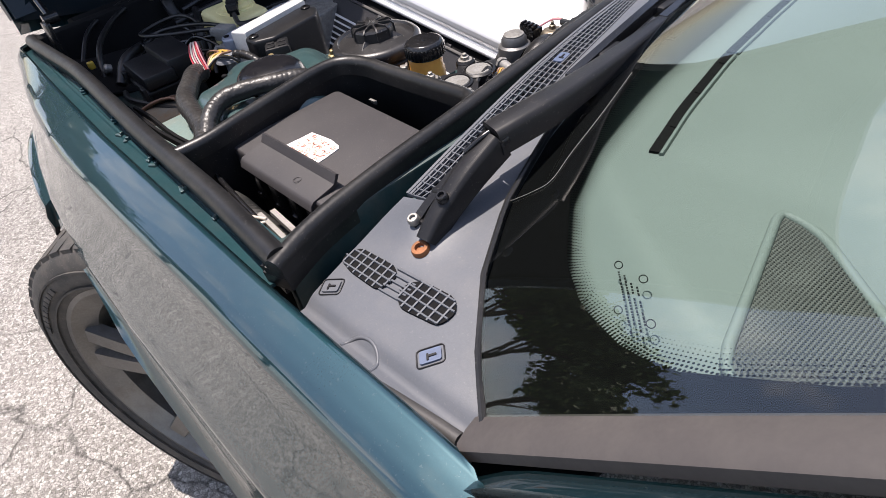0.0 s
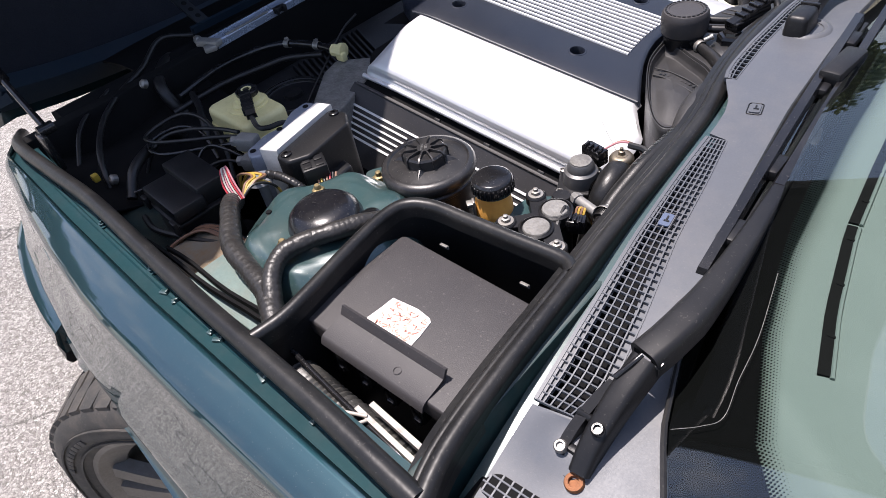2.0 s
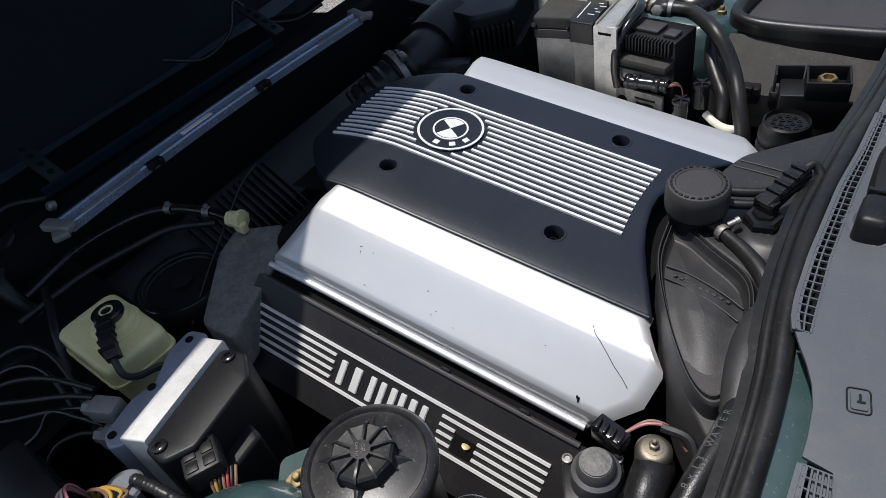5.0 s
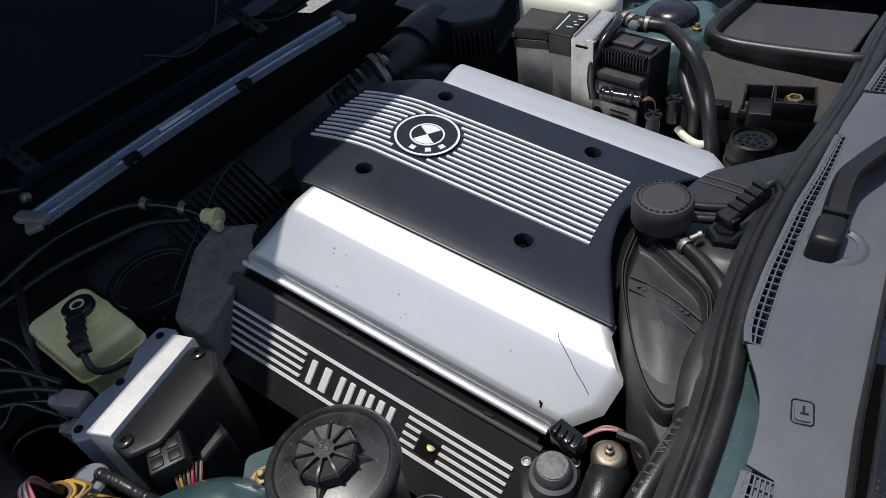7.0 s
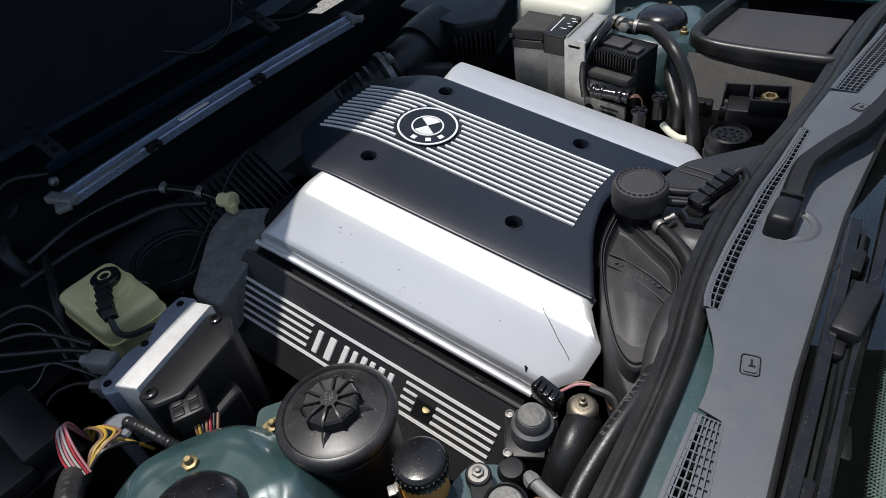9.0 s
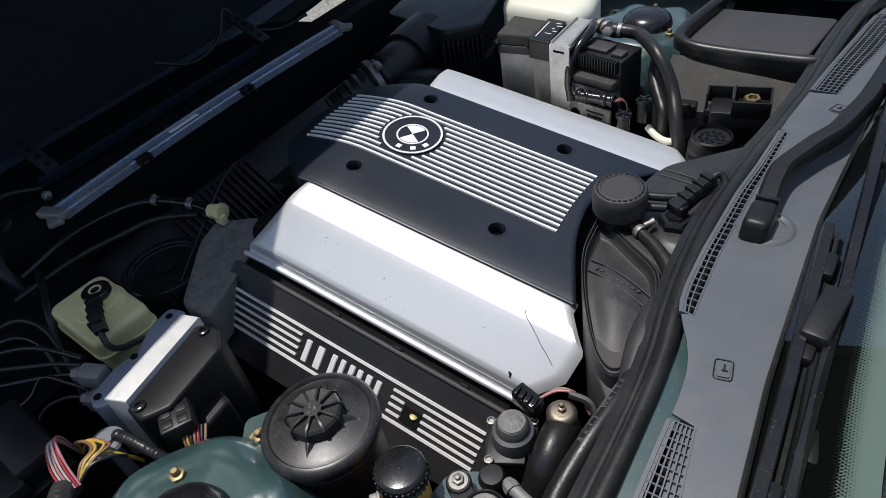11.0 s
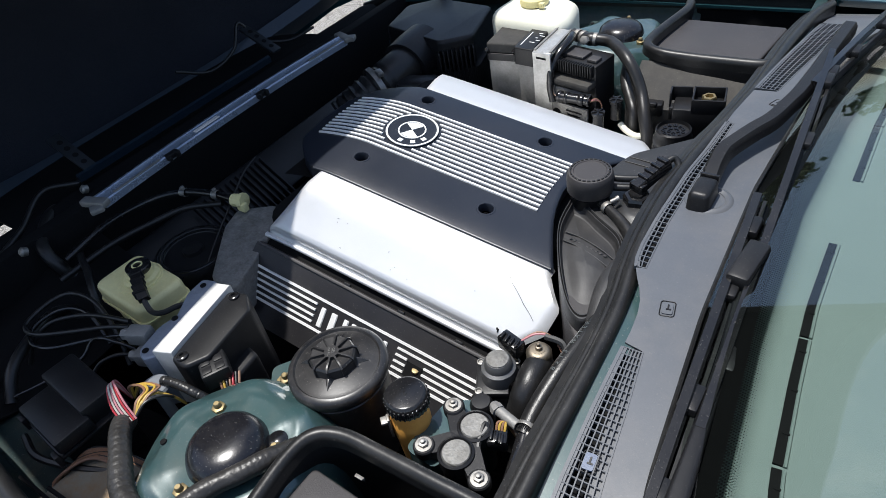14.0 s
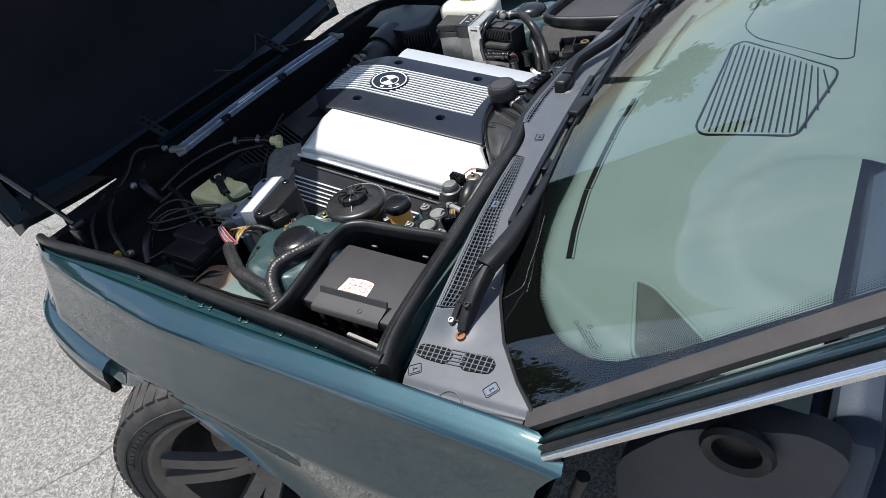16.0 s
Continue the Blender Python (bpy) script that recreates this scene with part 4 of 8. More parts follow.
ring_ = [(mid_[0] + (p[0] - mid_[0]) * 0.95, mid_[1] + (p[1] - mid_[1]) * 0.95) for p in tri_pts]
bm = B()
for i in range(80):
    for k in range(92):
        x, y = 0.62 + 0.0021 * i, -0.705 + 0.0020 * k + (0.0010 if i % 2 else 0)
        if inside(x, y, ring_):
            bm.faces.new([bm.verts.new((x + 0.00062 * math.cos(a), y + 0.00062 * math.sin(a), dash_z(x, y) + 0.0043)) for a in (math.pi * q / 3 for q in range(6))])
holes_ = part("cover_holes", bm, mat("cover_hole_grey", (0.030, 0.034, 0.031), (0.022, 0.025, 0.023), 0.8), corner, "", smooth=False)
holes_["kind"] = "stuff"
bm = B()
tube(bm, [(x, y, dash_z(x, y) + 0.004) for x, y in tri_pts], 0.003, closed=True, smooth=False)
part("rim", bm, DASH, dash)
# cabin shell and seats in shade
bm = B()
box(bm, (1.6, MID, 0.30), (1.7, 1.4, 0.04), 0.005)
part("cabin_floor", bm, SEATBLUE, car, "dark blue-grey cabin carpet")
bm = B()
box(bm, (1.6, MID + 0.71, 0.62), (1.5, 0.05, 0.6), 0.02)
part("passenger_door", bm, SEATBLUE, car, "dark passenger door lining")
bm = B()
box(bm, (2.45, MID, 0.80), (0.05, 1.4, 1.0), 0.02)
part("rear_bulkhead", bm, SEATBLUE, car, "dark rear seat wall")
for y in (-0.38, 0.36):
    bm = B()
    box(bm, (1.55, y, 0.45), (0.52, 0.5, 0.2), 0.06)
    box(bm, (1.86, y, 0.82), (0.16, 0.48, 0.66), 0.06, rot("Y", -18))
    part("front_seat", bm, SEATBLUE, car, "dark leather front seat")
# end of the dashboard in the open door with a round vent
bm = B()
plate(bm, round_poly([(0.66, 0.40), (0.66, 0.72), (0.74, 0.83), (0.86, 0.88), (0.90, 0.86), (0.88, 0.72), (0.84, 0.62), (0.80, 0.42)], 0.04), 0, 0.03, fn=lambda c: Vector((c.x, -0.715 + c.z, c.y)))
# lining colour lowered to dark grey to stand for the doorway's shade
side_panel = part("dash_end_panel", bm, mat("shaded_lining", (0.042, 0.044, 0.050), (0.030, 0.032, 0.037), 0.6, 0, 6, 300, 0.2), dash, "dashboard end panel coloured dark grey for shade")
bm = B()
lathe(bm, (0.800, -0.722, 0.836), [(0.034, -0.004), (0.038, 0.006), (0.034, 0.012), (0.025, 0.008), (0.024, -0.01), (0, -0.012)], 30, rot("X", 90))
part("round_vent", bm, BLACK, side_panel, "black ringed round opening")
bm = B()
tube(bm, [(0.70, -0.79, 0.30), (0.665, -0.79, 0.52), (0.635, -0.785, 0.70), (0.645, -0.775, 0.765)], 0.009)
part("door_seal", bm, RUBBER, car, "black door opening seal")
bm = B()
box(bm, (1.4, -0.76, 0.27), (1.5, 0.12, 0.12), 0.03)
part("door_sill", bm, TEAL, car, "teal door sill")
# body shell below and behind
bm = B()
box(bm, (1.56, MID + 0.80, 0.53), (1.84, 0.06, 0.62), 0.02)
part("body_side", bm, TEAL, car, "teal body side")

# ---- front wheels, steered ----
def wheel(at, steer, label):
    """A wheel whose axle lies along local z; turned into place."""
    root = new("wheel")
    root.parent = car
    HOME[root.name] = Vector(at)
    root.location = Vector(at) - HOME["car"]
    m = Matrix.Rotation(steer, 3, "Z") @ rot("X", 90)
    c = Vector(at)
    bm = B()
    lathe(bm, c, [(0.236, -0.09), (0.246, -0.104), (0.272, -0.112), (0.297, -0.106), (0.312, -0.093), (0.318, -0.07), (0.319, -0.034), (0.311, -0.033), (0.311, -0.027), (0.320, -0.026), (0.3205, -0.003),
                  (0.312, -0.003), (0.312, 0.003), (0.3205, 0.003), (0.320, 0.026), (0.311, 0.027), (0.311, 0.033), (0.319, 0.034), (0.318, 0.07), (0.312, 0.093), (0.297, 0.106), (0.272, 0.112), (0.246, 0.104), (0.236, 0.09)], 72, m, close=False)
    tyre = part("tyre", bm, TYRE, root, "worn dusty black tyre")
    bm = B()
    for i in range(58):
        a = 2 * math.pi * i / 58
        for s, z0, z1 in ((1, 0.036, 0.098), (-1, 0.036, 0.098), (1, 0.005, 0.024), (-1, 0.005, 0.024)):
            vs = []
            for rr in (0.308, 0.3245):
                for da, z in ((-0.040, z0), (0.040, z0), (0.052 if z1 > 0.05 else 0.045, z1), (-0.028 if z1 > 0.05 else -0.035, z1)):
                    r_ = rr - (0.012 if z > 0.09 else 0)
                    vs.append(bm.verts.new(c + m @ Vector((r_ * math.cos(a + da), r_ * math.sin(a + da), s * z))))
            for q in ((4, 5, 6, 7), (0, 1, 5, 4), (1, 2, 6, 5), (2, 3, 7, 6), (3, 0, 4, 7)):
                bm.faces.new([vs[k] for k in q])
    tr = part("tread", bm, TYRE, tyre, "", smooth=False)
    # raised ring and lettering bars on the sidewall
    bm = B()
    lathe(bm, c, [(0.281, 0.1105), (0.281, 0.1128), (0.284, 0.1128), (0.284, 0.1095)], 72, m, close=False)
    lathe(bm, c, [(0.253, 0.108), (0.253, 0.1105), (0.256, 0.111), (0.256, 0.1085)], 72, m, close=False)
    for i in range(9):
        a = 2.2 + i * 0.062
        box(bm, c + m @ Vector((0.270 * math.cos(a), 0.270 * math.sin(a), 0.1125)), (0.014, 0.009, 0.002), 0.0006, m @ rot("Z", math.degrees(a) - 90) )
    part("sidewall_relief", bm, TYRE, tyre)
    bm = B()
    lathe(bm, c, [(0.230, -0.09), (0.243, -0.094), (0.243, -0.088), (0.22, -0.08), (0.215, 0.0), (0.22, 0.075), (0.235, 0.088), (0.244, 0.096), (0.244, 0.101), (0.236, 0.101), (0.226, 0.090), (0.208, 0.075), (0.206, -0.08)], 64, m, close=False)
    rim = part("rim", bm, RIM, root, "grey alloy wheel rim with brake dust")
    for i in range(5):
        bm = B()
        a = 2 * math.pi * i / 5 + 0.35
        for off in (-0.13, 0.13):
            pts = [c + m @ Vector((r_ * math.cos(a + off * k), r_ * math.sin(a + off * k), z)) for r_, z, k in ((0.045, 0.045, 2.2), (0.10, 0.066, 1.5), (0.16, 0.078, 1.25), (0.22, 0.085, 1.15))]
            sweep(bm, spline(pts, 4), [(-0.020, -0.012), (-0.016, 0.007), (0.016, 0.007), (0.020, -0.012)], up=m @ Vector((0, 0, 1)))
        part("spoke", bm, RIM, rim)
    bm = B()
    lathe(bm, c, [(0.062, 0.02), (0.062, 0.05), (0.045, 0.062), (0.034, 0.064), (0.032, 0.070), (0, 0.072)], 30, m)
    for i in range(5):
        a = 2 * math.pi * i / 5
        lathe(bm, c + m @ Vector((0.048 * math.cos(a), 0.048 * math.sin(a), 0.045)), [(0.009, 0), (0.009, 0.012), (0.006, 0.016)], 6, m)
    part("hub", bm, RIM, rim)
    bm = B()
    lathe(bm, c, [(0.15, -0.02), (0.15, 0.005), (0.06, 0.005), (0.06, 0.02), (0, 0.02)], 40, m)
    part("brake_disc", bm, STEEL, root, "worn steel brake disc")
    return root


wheel((WX - 0.075, -0.728, WZ + 0.002), 0.45, "")
wheel((WX + 0.02, 2 * MID + 0.735, WZ), 0.43 + math.pi, "")

# ---- cowl panel, grilles, seals, wipers ----
def on_cowl(x, y, h=0.0):
    return Vector((x, y, cowl_z(x, y) + h))


def ws_x(y):
    return lerp_table(abs(y - MID), WS)


def mesh_back(y):
    """rear edge of the long grilles, or 0 where the panel is closed"""
    if -0.625 < y < -0.288:
        return lerp_table(y, [(-0.625, 0.404), (-0.59, 0.412), (-0.52, 0.402), (-0.43, 0.384), (-0.35, 0.374), (-0.288, 0.364)])
    if -0.185 < y < 0.135:
        return lerp_table(y, [(-0.185, 0.3260), (-0.16, 0.3245), (-0.1, 0.3215), (0.0, 0.3225), (0.05, 0.3250), (0.135, 0.3270)])
    if 0.24 < y < 0.60:
        return lerp_table(y, [(0.24, 0.356), (0.40, 0.378), (0.60, 0.396)])
    return 0.0


cowl = part("cowl_panel", (lambda b: (grid(b, lambda u, v: (lambda y: on_cowl(
    (max(front_x(y), mesh_back(y)) + (ws_x(y) - 0.002 - max(front_x(y), mesh_back(y))) * u), y, 0.0))(-0.761 + 1.482 * v), 18, 420), thicken(b, 0.003), b)[2])(B()),
    GREY_COWL, car, "sun-bleached grey plastic cowl panel", angle=50)
# bulge at the wiper pivot, rib and arc mould marks
bm = B()
tube(bm, [on_cowl(0.452 + 0.020 * math.cos(a), -0.754 + 0.0155 * math.sin(a), -0.0004) for a in np.linspace(-0.1, 3.1, 12)], 0.0016, 3)
part("arc_bead", bm, GREY_COWL, cowl)
bm = B()
tube(bm, [on_cowl(x, lerp_table(x, [(0.372, -0.760), (0.47, -0.763), (0.56, -0.755)]), 0.002) for x in np.linspace(0.372, 0.565, 10)], 0.005, 3)
part("edge_bead", bm, mat("grey_edge_rubber", (0.045, 0.043, 0.042), (0.03, 0.029, 0.028), 0.5, 0, 12, 300, 0.2, dust=0.3), cowl)
# plenum below the grilles, shade put into its near-black colour
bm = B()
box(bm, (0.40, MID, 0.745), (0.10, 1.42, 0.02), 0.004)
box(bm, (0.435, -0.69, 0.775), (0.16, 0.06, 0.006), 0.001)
part("plenum", bm, DARK, car, "air plenum coloured near-black for shade")
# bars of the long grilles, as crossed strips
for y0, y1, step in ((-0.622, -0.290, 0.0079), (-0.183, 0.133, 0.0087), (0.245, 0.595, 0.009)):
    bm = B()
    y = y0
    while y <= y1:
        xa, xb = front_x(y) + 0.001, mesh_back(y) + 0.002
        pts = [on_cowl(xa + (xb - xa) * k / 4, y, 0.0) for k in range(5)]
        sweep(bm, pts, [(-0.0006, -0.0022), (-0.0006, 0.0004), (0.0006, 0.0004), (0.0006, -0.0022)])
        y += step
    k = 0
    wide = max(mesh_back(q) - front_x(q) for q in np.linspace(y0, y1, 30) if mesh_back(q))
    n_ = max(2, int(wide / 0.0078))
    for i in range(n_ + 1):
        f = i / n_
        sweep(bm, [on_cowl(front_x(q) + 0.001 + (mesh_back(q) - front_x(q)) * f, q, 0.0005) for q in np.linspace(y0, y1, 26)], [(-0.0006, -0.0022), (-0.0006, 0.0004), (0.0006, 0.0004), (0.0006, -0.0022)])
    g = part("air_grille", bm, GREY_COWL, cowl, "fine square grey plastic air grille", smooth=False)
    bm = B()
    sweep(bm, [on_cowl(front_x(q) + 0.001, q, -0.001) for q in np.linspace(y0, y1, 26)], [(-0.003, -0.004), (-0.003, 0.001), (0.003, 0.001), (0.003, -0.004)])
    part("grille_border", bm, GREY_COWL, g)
    # near-black sheet behind the bars stands for shade in the openings
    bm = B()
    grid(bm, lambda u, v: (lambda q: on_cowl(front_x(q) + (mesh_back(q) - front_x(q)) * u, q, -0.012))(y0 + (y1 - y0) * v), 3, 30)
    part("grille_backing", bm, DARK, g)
    if y0 < -0.5:
        # closed pockets either side of the open slit, which narrows away from the fender
        for lo, hi in ((lambda q: 0.0, lambda q: 0.22), (lambda q: 0.22 + lerp_table(q, [(-0.62, 0.72), (-0.45, 0.48), (-0.30, 0.22)]), lambda q: 1.0)):
            bm = B()
            grid(bm, lambda u, v: (lambda q: on_cowl(front_x(q) + (mesh_back(q) - front_x(q)) * (lo(q) + (hi(q) - lo(q)) * u), q, -0.0030))(y0 + (y1 - y0) * v), 3, 40)
            part("closed_pocket", bm, GREY_COWL, g)
# pair of rounded vents in the corner, near-black plates as their shaded openings
for outline_ in (round_poly([(0.366, -0.701), (0.374, -0.685), (0.421, -0.684), (0.430, -0.691), (0.425, -0.707), (0.385, -0.7060)], 0.010), round_poly([(0.439, -0.697), (0.449, -0.683), (0.486, -0.681), (0.497, -0.690), (0.493, -0.705), (0.452, -0.709)], 0.010)):
    bm = B()
    plate(bm, outline_, 0, 0.0012, fn=lambda c: on_cowl(c.x, c.y, c.z + 0.0006))
    vent_ = part("corner_vent", bm, DARK, cowl, "dark rounded vent with a grid")
    xs, ys = [p[0] for p in outline_], [p[1] for p in outline_]
    def span(val, axis):
        hits = []
        for a, b_ in zip(outline_, outline_[1:] + outline_[:1]):
            if (a[axis] - val) * (b_[axis] - val) < 0:
                t = (val - a[axis]) / (b_[axis] - a[axis])
                hits.append(a[1 - axis] + t * (b_[1 - axis] - a[1 - axis]))
        return (min(hits), max(hits)) if len(hits) > 1 else None
    for axis, lo, hi in ((0, min(xs), max(xs)), (1, min(ys), max(ys))):
        v = lo + 0.004
        while v < hi - 0.002:
            s = span(v, axis)
            if s:
                bm = B()
                pts = [on_cowl(v, s[0] + (s[1] - s[0]) * k / 3, 0.0023) if axis == 0 else on_cowl(s[0] + (s[1] - s[0]) * k / 3, v, 0.0023) for k in range(4)]
                sweep(bm, pts, [(-0.0007, -0.001), (-0.0007, 0.0007), (0.0007, 0.0007), (0.0007, -0.001)])
                part("vent_bar", bm, GREY_COWL, vent_, smooth=False)
            v += (0.0090, 0.0068)[axis]
bm = B()
for i in range(5):
    y = -0.705 + 0.0052 * i
    sweep(bm, [on_cowl(0.424, y, 0.0012), on_cowl(0.450, y + 0.001, 0.0012)], [(-0.0008, -0.001), (-0.0008, 0.0008), (0.0008, 0.0008), (0.0008, -0.001)])
part("vent_bridge", bm, GREY_COWL, cowl, smooth=False)
# clips set in square recesses
for x, y, material, turn in ((0.3820, -0.7235, GREY_COWL, -62), (0.5045, -0.7240, BLUECLIP, -40), (0.3665, -0.4145, BLUECLIP, 5), (0.3670, -0.2285, GREY_COWL, 12), (0.366, 0.205, GREY_COWL, -20)):
    m_ = rot("Z", turn)
    def shape(hw, hl, dx=0.0, dy=0.0, r=0.003):
        return round_poly([(x + (m_ @ Vector((a + dx, b_ + dy, 0))).x, y + (m_ @ Vector((a + dx, b_ + dy, 0))).y) for a, b_ in ((-hw, -hl), (hw, -hl), (hw, hl), (-hw, hl))], r)
    bm = B()
    tube(bm, [on_cowl(p[0], p[1], 0.0004) for p in shape(0.0072, 0.0100, r=0.0032)], 0.0006, closed=True, smooth=False)
    clip_ = part("clip_recess", bm, BLACK, cowl, "dark edged clip recess")
    bm = B()
    plate(bm, shape(0.0052, 0.0078, r=0.0022), 0, 0.0016, fn=lambda c: on_cowl(c.x, c.y, c.z))
    part("clip", bm, material, clip_)
    for hw, hl, dx, dy in ((0.0008, 0.0034, 0.0005, 0.001), (0.0026, 0.0008, 0.0010, -0.002)):
        bm = B()
        plate(bm, shape(hw, hl, dx, dy, 0.0005), 0, 0.0024, fn=lambda c: on_cowl(c.x, c.y, c.z))
        part("clip_bar", bm, BLACK, clip_)
# rubber lip between cowl and glass
bm = B()
sweep(bm, [ws_point(u, 0.0, 0.003) + Vector((-0.002, 0, 0)) for u in np.linspace(-0.995, 0.995, 90)], [(-0.0025, -0.004), (-0.002, 0.0008), (0.0, 0.0018), (0.002, 0.0008), (0.0025, -0.004)])
part("glass_lip", bm, RUBBER, car, "thin black lip along the lower glass edge")

# long seal on the bulkhead and seal loops round the two filter wells
def seal_section(r):
    lip = [(-r * 1.5, -r), (-r * 1.55, -r * 0.4), (-r * 1.3, -r * 0.05), (-r * 0.98, -r * 0.1)]
    bulb = [(r * math.cos(a), r * 0.15 + r * math.sin(a)) for a in np.linspace(math.radians(195), math.radians(-20), 12)]
    return lip + bulb + [(r * 1.05, -r)]
rear_seal = thing("bulkhead_seal", (0.31, 0, 0.80), "long black rubber seal on the engine bay bulkhead", "rubber seal")
bm = B()
path = [(0.354, -0.752, 0.818), (0.340, -0.70, 0.823), (0.333, -0.62, 0.828), (0.328, -0.52, 0.832), (0.323, -0.42, 0.837), (0.321, -0.32, 0.841), (0.319, -0.26, 0.845), (0.315, -0.215, 0.849), (0.308, -0.17, 0.854), (0.302, -0.11, 0.858), (0.300, -0.03, 0.860), (0.304, 0.04, 0.860), (0.309, 0.11, 0.857), (0.315, 0.17, 0.851), (0.324, 0.30, 0.842), (0.328, 0.47, 0.832), (0.338, 0.60, 0.824), (0.352, 0.69, 0.81)]
sweep(bm, spline(path, 6), seal_section(0.0088))
part("seal", bm, RUBBER, rear_seal)
bm = B()
sweep(bm, [p + Vector((-0.0115, 0, -0.0035)) for p in spline(path, 6)], circle(0.0052, 10))
part("seal_bead", bm, RUBBER, rear_seal, "second bead of the seal")
bm = B()
sweep(bm, [p + Vector((-0.0185, 0, -0.0105)) for p in spline(path, 6)], [(-0.006, -0.006), (-0.006, 0.003), (0.004, 0.006), (0.006, -0.006)])
part("seal_lip", bm, RUBBER, rear_seal)
bm = B()
sweep(bm, [p + Vector((-0.004, 0, -0.014)) for p in spline(path, 5)], [(-0.013, -0.008), (-0.013, 0.006), (0.013, 0.006), (0.013, -0.008)])
part("seal_base", bm, RUBBER, rear_seal)

def side_seal(sgn, name_at):
    t = thing("fender_seal", name_at, "black rubber seal along the inner fender edge", "rubber seal")
    bm = B()
    pts = [(-0.76, -0.655, 0.742), (-0.62, -0.690, 0.782), (-0.45, -0.697, 0.797), (-0.30, -0.700, 0.806), (-0.126, -0.713, 0.813), (0.02, -0.724, 0.818), (0.116, -0.729, 0.821), (0.216, -0.734, 0.823), (0.294, -0.740, 0.823), (0.350, -0.744, 0.822)]
    if sgn > 0:
        pts = [(x, 2 * MID - y, z) for x, y, z in pts]
    sweep(bm, spline(pts, 6), circle(0.0105, 16))
    part("seal", bm, RUBBER, t)
    bm = B()
    sweep(bm, [Vector((p[0], p[1], p[2] - 0.016)) for p in spline(pts, 4)], [(-0.005, -0.02), (-0.005, 0.008), (0.005, 0.008), (0.005, -0.02)])
    part("seal_carrier", bm, RUBBER, t)
    return t
side_seal(-1, (-0.2, -0.705, 0.78))
side_seal(1, (-0.2, 0.665, 0.78))
LOOP = [(0.112, -0.722, 0.822), (0.118, -0.690, 0.824), (0.116, -0.655, 0.826), (0.106, -0.59, 0.827), (0.101, -0.535, 0.828), (0.108, -0.505, 0.828), (0.135, -0.490, 0.827), (0.18, -0.487, 0.826), (0.24, -0.486, 0.827), (0.30, -0.486, 0.829), (0.320, -0.497, 0.830)]
for sgn in (-1, 1):
    t = thing("well_seal", (0.18, -0.55 if sgn < 0 else 0.50, 0.80), "black rubber seal curved round the filter well", "rubber seal")
    bm = B()
    pts = [(x, y if sgn < 0 else 2 * MID - y - 0.060, z) for x, y, z in LOOP]
    k_ = 1.0 if sgn < 0 else 1.15
    sweep(bm, spline(pts, 6), [(-0.008 * k_, -0.012)] + [(0.0078 * k_ * math.cos(a), 0.0078 * k_ * math.sin(a)) for a in np.linspace(math.pi * 1.05, -0.05 * math.pi, 11)] + [(0.008 * k_, -0.012)])
    part("seal", bm, RUBBER, t)
    bm = B()
    pts2 = [(x + (0.006 if x < 0.12 else 0), y + (0.006 if y > -0.49 else 0.0), z) for x, y, z in LOOP]
    pts2 = [(x, y if sgn < 0 else 2 * MID - y - 0.060, z - 0.012) for x, y, z in pts2]
    base = spline(pts2, 6)
    vs_ = [[bm.verts.new(p - Vector((0, 0, h))) for h in (0, 0.03, 0.06, 0.09, 0.125)] for p in base]
    for a, b_ in zip(vs_, vs_[1:]):
        for i in range(4):
            bm.faces.new((a[i], b_[i], b_[i + 1], a[i + 1]))
    thicken(bm, 0.003)
    part("well_wall", bm, BLACK, t, "black wall of the filter well")

